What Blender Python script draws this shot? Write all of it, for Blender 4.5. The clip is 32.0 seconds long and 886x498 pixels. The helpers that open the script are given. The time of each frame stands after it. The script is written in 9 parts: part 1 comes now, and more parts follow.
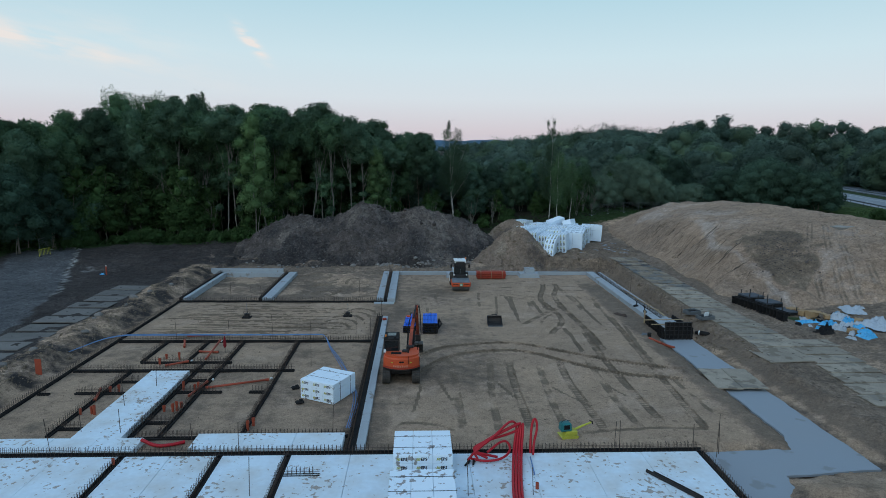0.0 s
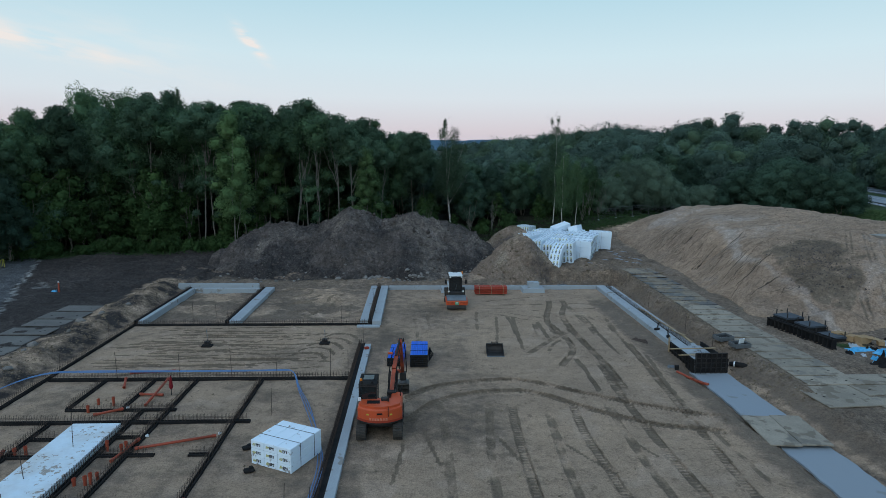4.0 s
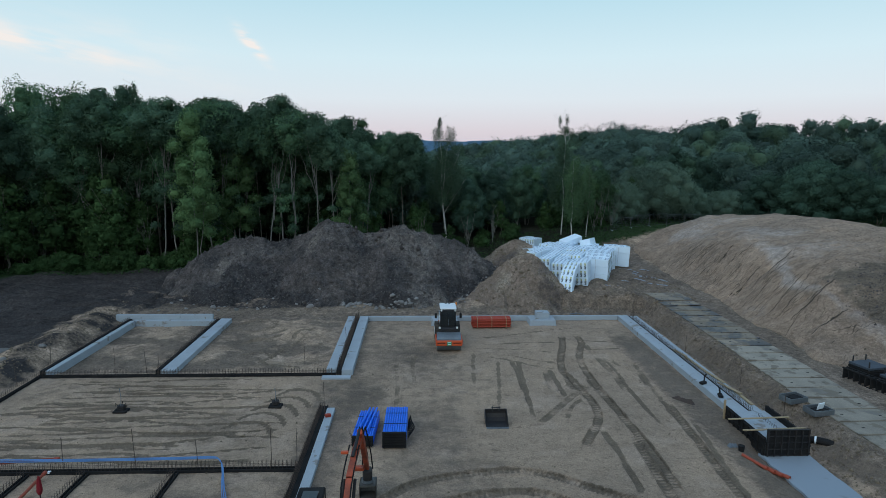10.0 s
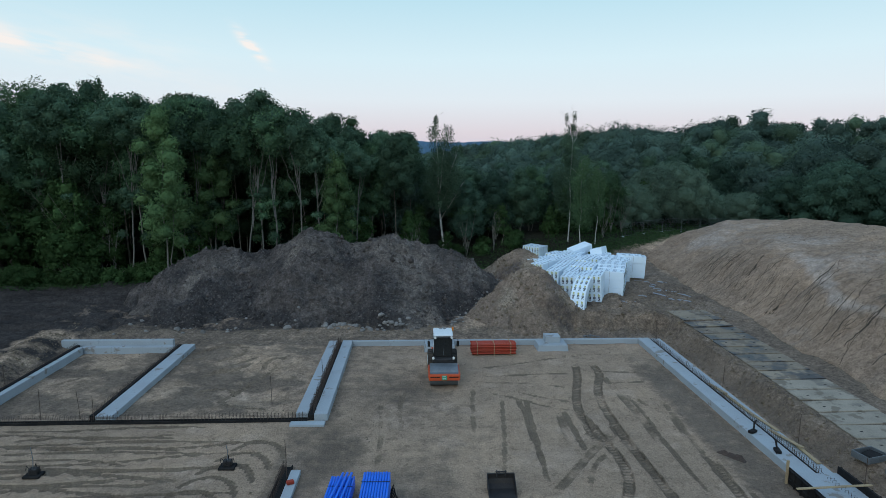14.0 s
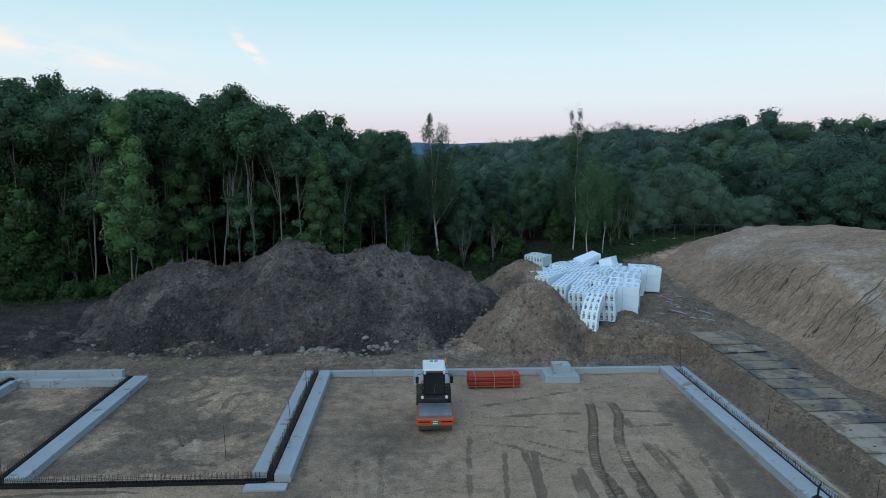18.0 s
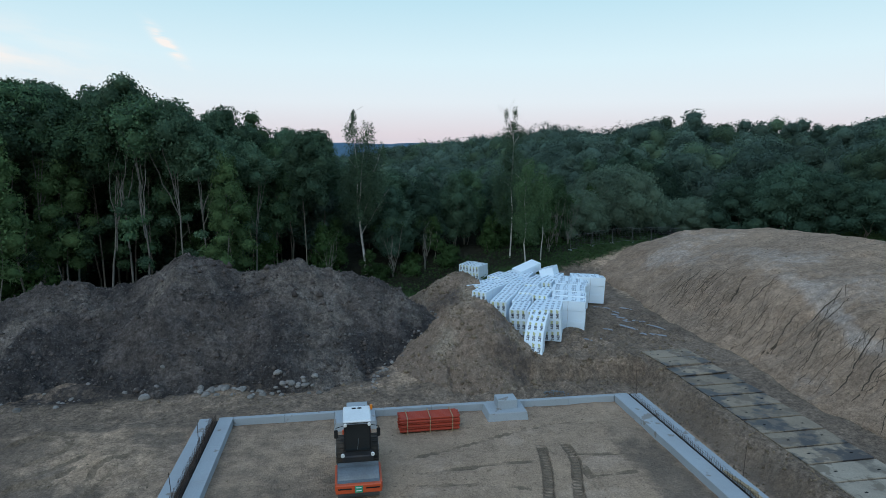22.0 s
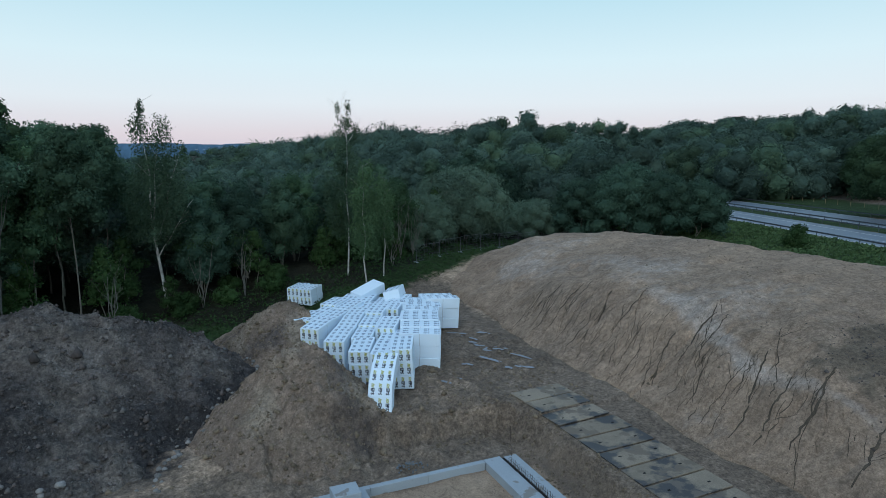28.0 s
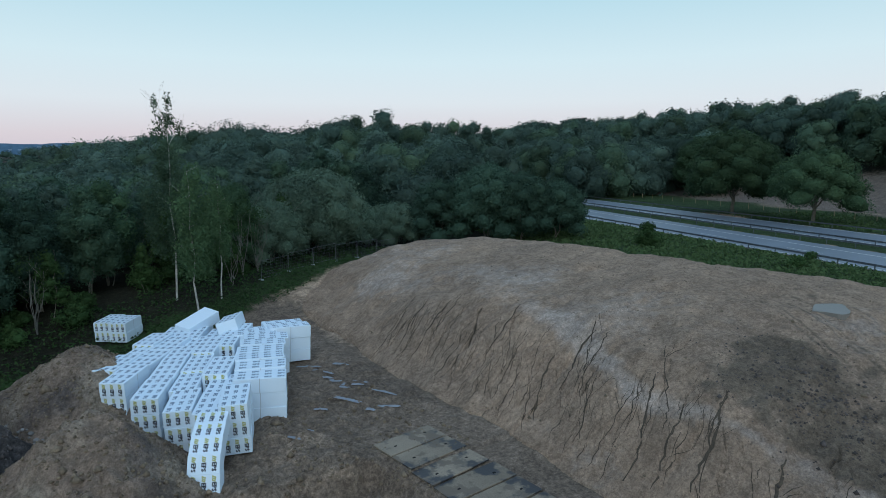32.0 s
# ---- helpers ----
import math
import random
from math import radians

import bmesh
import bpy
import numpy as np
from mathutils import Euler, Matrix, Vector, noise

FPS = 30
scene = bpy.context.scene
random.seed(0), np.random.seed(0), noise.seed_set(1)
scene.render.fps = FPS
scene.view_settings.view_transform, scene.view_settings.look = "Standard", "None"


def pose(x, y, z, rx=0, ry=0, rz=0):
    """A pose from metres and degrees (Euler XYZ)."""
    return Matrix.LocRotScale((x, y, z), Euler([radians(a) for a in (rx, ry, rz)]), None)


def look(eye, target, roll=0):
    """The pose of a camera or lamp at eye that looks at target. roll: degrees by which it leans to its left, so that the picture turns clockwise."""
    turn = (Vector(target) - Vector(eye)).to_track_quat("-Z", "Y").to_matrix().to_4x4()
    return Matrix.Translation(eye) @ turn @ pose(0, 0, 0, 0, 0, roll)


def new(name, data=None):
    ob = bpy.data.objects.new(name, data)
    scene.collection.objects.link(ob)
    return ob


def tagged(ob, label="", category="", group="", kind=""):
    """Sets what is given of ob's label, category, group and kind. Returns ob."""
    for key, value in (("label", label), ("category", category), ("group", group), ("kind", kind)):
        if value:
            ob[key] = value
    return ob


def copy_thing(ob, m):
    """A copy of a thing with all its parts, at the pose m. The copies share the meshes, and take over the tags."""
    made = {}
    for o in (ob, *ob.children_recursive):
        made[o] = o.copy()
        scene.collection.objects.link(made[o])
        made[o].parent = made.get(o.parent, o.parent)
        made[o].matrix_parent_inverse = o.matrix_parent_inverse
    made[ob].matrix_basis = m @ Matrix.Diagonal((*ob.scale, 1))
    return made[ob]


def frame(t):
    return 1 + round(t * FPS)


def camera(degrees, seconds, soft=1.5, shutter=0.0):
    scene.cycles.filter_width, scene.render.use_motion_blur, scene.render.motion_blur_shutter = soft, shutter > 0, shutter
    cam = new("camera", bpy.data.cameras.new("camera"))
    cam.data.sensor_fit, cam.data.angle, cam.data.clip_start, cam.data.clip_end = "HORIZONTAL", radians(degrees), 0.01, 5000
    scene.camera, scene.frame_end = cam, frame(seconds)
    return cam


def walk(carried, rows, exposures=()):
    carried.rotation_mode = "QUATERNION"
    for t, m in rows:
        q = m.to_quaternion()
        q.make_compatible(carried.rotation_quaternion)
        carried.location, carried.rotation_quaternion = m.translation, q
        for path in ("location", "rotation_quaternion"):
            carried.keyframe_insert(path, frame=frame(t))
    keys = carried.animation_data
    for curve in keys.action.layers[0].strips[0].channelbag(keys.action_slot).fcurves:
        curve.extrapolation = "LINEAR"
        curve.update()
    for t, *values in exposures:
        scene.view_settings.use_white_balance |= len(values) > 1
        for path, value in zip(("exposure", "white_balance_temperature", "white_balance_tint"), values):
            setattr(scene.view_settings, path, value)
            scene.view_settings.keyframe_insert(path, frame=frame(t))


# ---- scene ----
cam = camera(71.6, 32.0, 0.8)


def eye_at(t, x, y, z, yaw, pitch, roll):
    return (t, pose(x, y, z, 90 - pitch, 0, -yaw) @ pose(0, 0, 0, 0, 0, roll))


walk(cam, [
    eye_at(0, -3.11, 3.17, 15.35, 2.45, 9.18, 0.65),
    eye_at(1, -2.87, 5.12, 15.35, 2.47, 9.20, 0.53),
    eye_at(2, -2.60, 7.10, 15.37, 2.46, 9.21, 0.48),
    eye_at(3, -2.35, 9.06, 15.40, 2.44, 9.22, 0.49),
    eye_at(6, -1.61, 14.83, 15.57, 2.39, 9.13, 0.42),
    eye_at(7, -1.37, 16.69, 15.66, 2.39, 9.14, 0.45),
    eye_at(8, -1.14, 18.59, 15.69, 2.39, 9.13, 0.45),
    eye_at(9, -0.90, 20.51, 15.69, 2.36, 9.12, 0.42),
    eye_at(10, -0.71, 22.43, 15.69, 2.34, 9.11, 0.39),
    eye_at(11, -0.57, 24.34, 15.72, 2.35, 9.12, 0.36),
    eye_at(12, -0.43, 26.21, 15.73, 2.38, 9.13, 0.32),
    eye_at(13, -0.24, 28.04, 15.69, 2.38, 9.10, 0.26),
    eye_at(14, 0.00, 29.81, 15.59, 2.35, 9.02, 0.21),
    eye_at(17, 0.55, 34.83, 15.51, 2.30, 8.87, 0.10),
    eye_at(18, 0.72, 36.47, 15.54, 2.50, 8.89, 0.11),
    eye_at(19, 0.85, 38.08, 15.58, 3.21, 8.91, 0.15),
    eye_at(20, 0.98, 39.64, 15.61, 4.67, 8.89, 0.16),
    eye_at(21, 1.16, 41.20, 15.63, 6.73, 8.87, 0.16),
    eye_at(22, 1.41, 42.80, 15.64, 9.01, 8.85, 0.16),
    eye_at(23, 1.72, 44.42, 15.64, 11.30, 8.84, 0.17),
    eye_at(24, 2.08, 46.04, 15.64, 13.62, 8.83, 0.24),
    eye_at(25, 2.52, 47.67, 15.65, 15.99, 8.81, 0.26),
    eye_at(28, 4.50, 52.45, 15.66, 23.84, 8.76, 0.03),
    eye_at(29, 5.31, 53.85, 15.69, 26.90, 8.74, -0.06),
    eye_at(30, 6.16, 55.20, 15.74, 30.06, 8.76, -0.13),
    eye_at(31, 7.02, 56.53, 15.80, 33.35, 8.78, -0.16),
    eye_at(32, 7.92, 57.87, 15.85, 36.97, 8.80, -0.16),
], [(0, -0.2), (6, -0.12), (10, -0.08), (14, -0.03), (18, 0.0), (27, 0.0), (29, -0.05), (31, -0.1), (32, -0.1)])

# ---- world and light: a clear sky after sunset, soft light from all over ----
world = bpy.data.worlds.new("dusk_sky")
scene.world = world
world.use_nodes = True
wt = world.node_tree
wt.nodes.clear()


def wnode(kind, **props):
    n = wt.nodes.new(kind)
    for k, v in props.items():
        if k == "op":
            n.operation = v
        elif k == "clamp":
            n.use_clamp = v
    return n


def wmath(op, a, b=0.0, clamp=False):
    n = wnode("ShaderNodeMath", op=op, clamp=clamp)
    for i, v in enumerate((a, b)):
        if isinstance(v, (int, float)):
            n.inputs[i].default_value = v
        else:
            wt.links.new(v, n.inputs[i])
    return n.outputs[0]


SUN_EL, SUN_AZ = radians(38), radians(215)
coord = wnode("ShaderNodeTexCoord")
sep = wnode("ShaderNodeSeparateXYZ")
wt.links.new(coord.outputs["Generated"], sep.inputs[0])
elev = wmath("MULTIPLY", wmath("ARCSINE", sep.outputs[2]), 180 / math.pi)
azim = wmath("MULTIPLY", wmath("ARCTAN2", sep.outputs[0], sep.outputs[1]), 180 / math.pi)
ramp = wnode("ShaderNodeValToRGB")
wt.links.new(wmath("DIVIDE", elev, 90.0, clamp=True), ramp.inputs[0])
stops = [(0.0, (0.66, 0.60, 0.68)), (0.018, (0.72, 0.66, 0.72)), (0.05, (0.74, 0.81, 0.87)), (0.09, (0.67, 0.84, 0.91)),
         (0.145, (0.51, 0.755, 0.86)), (0.4, (0.33, 0.54, 0.79)), (1.0, (0.25, 0.43, 0.73))]
while len(ramp.color_ramp.elements) < len(stops):
    ramp.color_ramp.elements.new(0.5)
for el, (pos, col) in zip(ramp.color_ramp.elements, stops):
    el.position, el.color = pos, (*col, 1)

# thin evening clouds
stretch = wnode("ShaderNodeCombineXYZ")
wt.links.new(wmath("MULTIPLY", azim, 0.16), stretch.inputs[0])
wt.links.new(wmath("ADD", wmath("MULTIPLY", elev, 0.75), wmath("MULTIPLY", azim, 0.10)), stretch.inputs[1])
wisps = wnode("ShaderNodeTexNoise")
wisps.inputs["Scale"].default_value = 1.6
wisps.inputs["Detail"].default_value = 6
wt.links.new(stretch.outputs[0], wisps.inputs["Vector"])


def bell(value, centre, width):
    d = wmath("DIVIDE", wmath("SUBTRACT", value, centre), width)
    return wmath("EXPONENT", wmath("MULTIPLY", wmath("MULTIPLY", d, d), -1.0))


slant = wmath("ADD", elev, wmath("MULTIPLY", wmath("ADD", azim, 12.6), 0.95))
small_cloud = wmath("MULTIPLY", bell(slant, 7.05, 0.55), bell(azim, -14.5, 1.1))
band = wmath("ADD", elev, wmath("MULTIPLY", wmath("ADD", azim, 32.0), 0.17))
long_cloud = wmath("MULTIPLY", bell(band, 8.1, 0.9), bell(azim, -33.0, 11.0))
haze = wmath("MULTIPLY", bell(band, 10.2, 1.2), bell(azim, -24.0, 6.0))
texture = wmath("MULTIPLY", wmath("SUBTRACT", wisps.outputs["Fac"], 0.36), 3.2, clamp=True)
cloud = wmath("MULTIPLY", wmath("ADD", wmath("ADD", wmath("MULTIPLY", small_cloud, 2.8), wmath("MULTIPLY", long_cloud, 1.3)), wmath("MULTIPLY", haze, 0.25)), texture, clamp=True)
mixed = wnode("ShaderNodeMixRGB")
mixed.inputs[2].default_value = (0.93, 0.87, 0.83, 1)
wt.links.new(cloud, mixed.inputs[0])
wt.links.new(ramp.outputs[0], mixed.inputs[1])
glow = wnode("ShaderNodeBackground")
glow.inputs[1].default_value = 1.0
wt.links.new(mixed.outputs[0], glow.inputs[0])
nishita = wnode("ShaderNodeTexSky")
nishita.sky_type, nishita.sun_disc = "NISHITA", False
nishita.sun_elevation, nishita.sun_rotation = SUN_EL, SUN_AZ
nishita.altitude, nishita.dust_density = 40, 2.0
air = wnode("ShaderNodeBackground")
air.inputs[1].default_value = 0.008
wt.links.new(nishita.outputs[0], air.inputs[0])
both = wnode("ShaderNodeAddShader")
out = wnode("ShaderNodeOutputWorld")
wt.links.new(glow.outputs[0], both.inputs[0])
wt.links.new(air.outputs[0], both.inputs[1])
wt.links.new(both.outputs[0], out.inputs[0])

sun = new("sun", bpy.data.lights.new("sun", "SUN"))
sun.data.energy, sun.data.angle, sun.data.color = 0.9, radians(50), (0.84, 0.95, 1.0)
sun.matrix_world = look((0, 0, 60), (-math.sin(SUN_AZ) * 40, -math.cos(SUN_AZ) * 40, 60 - 40 * math.tan(SUN_EL)))

# ---- materials ----
def material(name, colour, rough=0.8, metal=0.0, grain=40.0, grain_amount=0.25, stain=1.2, stain_amount=0.25, tint=None,
             bump=0.3, bump_scale=None, per_object=0.0, island=0.0, spec=0.3, space="Object", bump_dist=0.02):
    """A surface with variation at two scales; stain is the wide one, grain the fine one (in waves per metre)."""
    m = bpy.data.materials.new(name)
    m.use_nodes = True
    t = m.node_tree
    b = t.nodes["Principled BSDF"]
    b.inputs["Roughness"].default_value = rough
    b.inputs["Metallic"].default_value = metal
    b.inputs["Specular IOR Level"].default_value = spec
    if space == "World":
        vec = t.nodes.new("ShaderNodeNewGeometry").outputs["Position"]
    else:
        vec = t.nodes.new("ShaderNodeTexCoord").outputs["Object"]
    n1, n2 = t.nodes.new("ShaderNodeTexNoise"), t.nodes.new("ShaderNodeTexNoise")
    for n, s, d in ((n1, stain, 5), (n2, grain, 4)):
        n.inputs["Scale"].default_value = s
        n.inputs["Detail"].default_value = d
        t.links.new(vec, n.inputs["Vector"])
    base = t.nodes.new("ShaderNodeMixRGB")
    dark = tint or tuple(c * 0.55 for c in colour)
    base.inputs[1].default_value, base.inputs[2].default_value = (*colour, 1), (*dark, 1)
    r1 = t.nodes.new("ShaderNodeMapRange")
    r1.inputs[1].default_value, r1.inputs[2].default_value, r1.inputs[4].default_value = 0.38, 0.72, stain_amount * 2
    t.links.new(n1.outputs["Fac"], r1.inputs[0])
    t.links.new(r1.outputs[0], base.inputs[0])
    r2 = t.nodes.new("ShaderNodeMapRange")
    r2.inputs[1].default_value, r2.inputs[2].default_value = 0.25, 0.75
    r2.inputs[3].default_value, r2.inputs[4].default_value = 1 - grain_amount, 1 + grain_amount
    t.links.new(n2.outputs["Fac"], r2.inputs[0])
    hsv = t.nodes.new("ShaderNodeHueSaturation")
    t.links.new(base.outputs[0], hsv.inputs["Color"])
    value = r2.outputs[0]
    for amount, kind, socket in ((per_object, "ShaderNodeObjectInfo", "Random"), (island, "ShaderNodeNewGeometry", "Random Per Island")):
        if amount:
            rnd = t.nodes.new(kind)
            r3 = t.nodes.new("ShaderNodeMapRange")
            r3.inputs[3].default_value, r3.inputs[4].default_value = 1 - amount, 1 + amount
            t.links.new(rnd.outputs[socket], r3.inputs[0])
            mul = t.nodes.new("ShaderNodeMath")
            mul.operation = "MULTIPLY"
            t.links.new(value, mul.inputs[0])
            t.links.new(r3.outputs[0], mul.inputs[1])
            value = mul.outputs[0]
    t.links.new(value, hsv.inputs["Value"])
    t.links.new(hsv.outputs[0], b.inputs["Base Color"])
    if bump:
        bp = t.nodes.new("ShaderNodeBump")
        bp.inputs["Strength"].default_value = bump
        bp.inputs["Distance"].default_value = bump_dist
        if bump_scale:
            n3 = t.nodes.new("ShaderNodeTexNoise")
            n3.inputs["Scale"].default_value, n3.inputs["Detail"].default_value = bump_scale, 6
            t.links.new(vec, n3.inputs["Vector"])
            t.links.new(n3.outputs["Fac"], bp.inputs["Height"])
        else:
            t.links.new(n2.outputs["Fac"], bp.inputs["Height"])
        t.links.new(bp.outputs[0], b.inputs["Normal"])
    return m


def soil_material(name, sand, layers, bump=0.75, mottle=1.0, grit=0.2, rolled=False):
    """Soil in world space; layers: (attribute, colour), each laid over the one before by its mask."""
    m = bpy.data.materials.new(name)
    m.use_nodes = True
    t = m.node_tree
    b = t.nodes["Principled BSDF"]
    b.inputs["Roughness"].default_value = 0.92
    b.inputs["Specular IOR Level"].default_value = 0.15
    vec = t.nodes.new("ShaderNodeNewGeometry").outputs["Position"]

    def noise_node(scale, detail, rough=0.55):
        n = t.nodes.new("ShaderNodeTexNoise")
        n.inputs["Scale"].default_value, n.inputs["Detail"].default_value, n.inputs["Roughness"].default_value = scale, detail, rough
        t.links.new(vec, n.inputs["Vector"])
        return n.outputs["Fac"]

    def ranged(v, a, b_, lo, hi):
        r = t.nodes.new("ShaderNodeMapRange")
        for i, x in enumerate((a, b_, lo, hi)):
            r.inputs[1 + i].default_value = x
        t.links.new(v, r.inputs[0])
        return r.outputs[0]

    def mix(f, a, c, mode="MIX"):
        x = t.nodes.new("ShaderNodeMixRGB")
        x.blend_type = mode
        for i, v in enumerate((f, a, c)):
            if isinstance(v, tuple):
                x.inputs[i].default_value = (*v, 1)
            elif isinstance(v, float):
                x.inputs[i].default_value = v
            else:
                t.links.new(v, x.inputs[i])
        return x.outputs[0]

    wide, mid, fine = noise_node(0.13, 5), noise_node(1.1, 6, 0.62), noise_node(13, 6, 0.7)
    damp, dry, crumb = noise_node(0.42, 7, 0.6), noise_node(0.71, 5, 0.58), noise_node(3.1, 6, 0.68)
    col = mix(ranged(wide, 0.35, 0.68, 0.0, 1.0), tuple(c * 0.88 for c in sand), (sand[0] * 1.13, sand[1] * 1.1, sand[2] * 1.06))
    col = mix(ranged(damp, 0.50, 0.57 + 0.08 * (1 - mottle), 0.0, 0.6 * mottle), col, tuple(c * 0.64 for c in sand))
    col = mix(ranged(mid, 0.50, 0.70, 0.0, 0.2 + 0.3 * mottle), col, tuple(c * 0.58 for c in sand))
    if rolled:
        # footprints and small hollows trodden into the sand
        col = mix(ranged(noise_node(1.9, 2, 0.5), 0.655, 0.70, 0.0, 0.55), col, tuple(c * 0.45 for c in sand))
        swirl = t.nodes.new("ShaderNodeTexNoise")
        swirl.inputs["Scale"].default_value, swirl.inputs["Detail"].default_value, swirl.inputs["Distortion"].default_value = 0.36, 3.0, 1.6
        t.links.new(vec, swirl.inputs["Vector"])
        thin = t.nodes.new("ShaderNodeMath")
        thin.operation = "PINGPONG"
        thin.inputs[1].default_value = 0.055
        t.links.new(swirl.outputs["Fac"], thin.inputs[0])
        scar = t.nodes.new("ShaderNodeMath")
        scar.operation = "MULTIPLY"
        t.links.new(ranged(thin.outputs[0], 0.0, 0.011, 0.62, 0.0), scar.inputs[0])
        t.links.new(ranged(mid, 0.42, 0.58, 0.0, 1.0), scar.inputs[1])
        col = mix(scar.outputs[0], col, tuple(c * 0.52 for c in sand))
        col = mix(ranged(noise_node(0.33, 6, 0.55), 0.55, 0.62, 0.0, 0.45), col, (sand[0] * 1.2, sand[1] * 1.22, sand[2] * 1.28))
    for attr, colour in layers:
        a = t.nodes.new("ShaderNodeAttribute")
        a.attribute_name = attr
        ragged = t.nodes.new("ShaderNodeMath")
        ragged.operation = "ADD"
        t.links.new(a.outputs["Fac"], ragged.inputs[0])
        if attr == "rut":
            # tread bars across the wheel tracks
            way, wheel, wave, bars = (t.nodes.new(k) for k in ("ShaderNodeAttribute", "ShaderNodeAttribute", "ShaderNodeMath", "ShaderNodeMath"))
            way.attribute_name, wheel.attribute_name, wave.operation, bars.operation = "along", "track", "SINE", "MULTIPLY"
            t.links.new(way.outputs["Fac"], wave.inputs[0])
            t.links.new(ranged(wave.outputs[0], -1.0, 1.0, -0.12, 0.07), bars.inputs[0])
            t.links.new(wheel.outputs["Fac"], bars.inputs[1])
            rough = t.nodes.new("ShaderNodeMath")
            rough.operation = "ADD"
            t.links.new(bars.outputs[0], rough.inputs[0])
            t.links.new(ranged(mid, 0.3, 0.7, -0.15, 0.15), rough.inputs[1])
            t.links.new(rough.outputs[0], ragged.inputs[1])
            mask = ranged(ragged.outputs[0], 0.27, 0.50, 0.0, 1.0)
        else:
            t.links.new(ranged(mid, 0.3, 0.7, -0.22, 0.22), ragged.inputs[1])
            mask = ranged(ragged.outputs[0], 0.28, 0.72, 0.0, 1.0)
        layer = mix(ranged(wide, 0.3, 0.7, 0.0, 1.0), tuple(c * 0.8 for c in colour), tuple(c * 1.2 for c in colour))
        col = mix(mask, col, layer)
    bright = ranged(fine, 0.3, 0.7, 0.68, 1.32)
    coarse, lumps = noise_node(5.2, 3, 0.75), noise_node(2.3, 4, 0.7)
    for v in (ranged(coarse, 0.36, 0.64, 1 - grit, 1 + grit), ranged(lumps, 0.38, 0.62, 1 - grit * 0.7, 1 + grit * 0.7), ranged(crumb, 0.50, 0.64, 1 + 0.06 * mottle, 1 - 0.30 * mottle), ranged(dry, 0.47, 0.56, 1 - 0.06 * mottle, 1 + 0.34 * mottle)):
        if rolled:
            # loose soil is rough, rolled sand almost even
            w, a = t.nodes.new("ShaderNodeMixRGB"), t.nodes.new("ShaderNodeAttribute")
            a.attribute_name = "loose"
            w.inputs[1].default_value = (1, 1, 1, 1)
            t.links.new(ranged(a.outputs["Fac"], 0.0, 1.0, 0.32, 1.0), w.inputs[0])
            t.links.new(v, w.inputs[2])
            v = w.outputs[0]
        x = t.nodes.new("ShaderNodeMath")
        x.operation = "MULTIPLY"
        t.links.new(bright, x.inputs[0])
        t.links.new(v, x.inputs[1])
        bright = x.outputs[0]
    hsv = t.nodes.new("ShaderNodeHueSaturation")
    t.links.new(bright, hsv.inputs["Value"])
    t.links.new(col, hsv.inputs["Color"])
    t.links.new(hsv.outputs[0], b.inputs["Base Color"])
    add = t.nodes.new("ShaderNodeMath")
    add.operation = "MULTIPLY_ADD"
    add.inputs[1].default_value = 2.5
    t.links.new(mid, add.inputs[0])
    t.links.new(fine, add.inputs[2])
    more = t.nodes.new("ShaderNodeMath")
    more.operation = "MULTIPLY_ADD"
    more.inputs[1].default_value = 1.6
    t.links.new(crumb, more.inputs[0])
    t.links.new(add.outputs[0], more.inputs[2])
    rough_height = t.nodes.new("ShaderNodeMath")
    rough_height.operation = "MULTIPLY_ADD"
    rough_height.inputs[1].default_value = 4.0 * grit
    t.links.new(coarse, rough_height.inputs[0])
    t.links.new(more.outputs[0], rough_height.inputs[2])
    height = rough_height.outputs[0]
    tread = t.nodes.new("ShaderNodeAttribute")
    tread.attribute_name = "along"
    s = t.nodes.new("ShaderNodeMath")
    s.operation = "SINE"
    t.links.new(tread.outputs["Fac"], s.inputs[0])
    depth = t.nodes.new("ShaderNodeAttribute")
    depth.attribute_name = "track"
    tw = t.nodes.new("ShaderNodeMath")
    tw.operation = "MULTIPLY"
    t.links.new(s.outputs[0], tw.inputs[0])
    t.links.new(depth.outputs["Fac"], tw.inputs[1])
    tm = t.nodes.new("ShaderNodeMath")
    tm.operation = "MULTIPLY_ADD"
    tm.inputs[1].default_value = 0.35
    t.links.new(tw.outputs[0], tm.inputs[0])
    t.links.new(height, tm.inputs[2])
    bp = t.nodes.new("ShaderNodeBump")
    bp.inputs["Strength"].default_value, bp.inputs["Distance"].default_value = bump, 0.12
    t.links.new(tm.outputs[0], bp.inputs["Height"])
    t.links.new(bp.outputs[0], b.inputs["Normal"])
    return m


SAND = (0.392, 0.283, 0.203)
GROUND = soil_material("site_soil", SAND, [("dark", (0.050, 0.043, 0.040)), ("damp", (0.185, 0.139, 0.105)), ("rut", (0.192, 0.142, 0.101)), ("grass", (0.034, 0.056, 0.020)), ("litter", (0.022, 0.022, 0.014)), ("gravel", (0.090, 0.091, 0.094)), ("verge", (0.24, 0.235, 0.225)), ("field", (0.16, 0.125, 0.10))], 0.75, 0.50, 0.30, True)
HEAP_DARK = soil_material("topsoil_heap", (0.106, 0.091, 0.084), [("dark", (0.053, 0.048, 0.047)), ("pale", (0.15, 0.128, 0.112))], 1.0, 0.8, 0.30)
HEAP_SAND = soil_material("sand_heap", (0.240, 0.180, 0.140), [("dark", (0.12, 0.097, 0.085)), ("pale", (0.285, 0.225, 0.170))], 0.9, 0.45, 0.22)
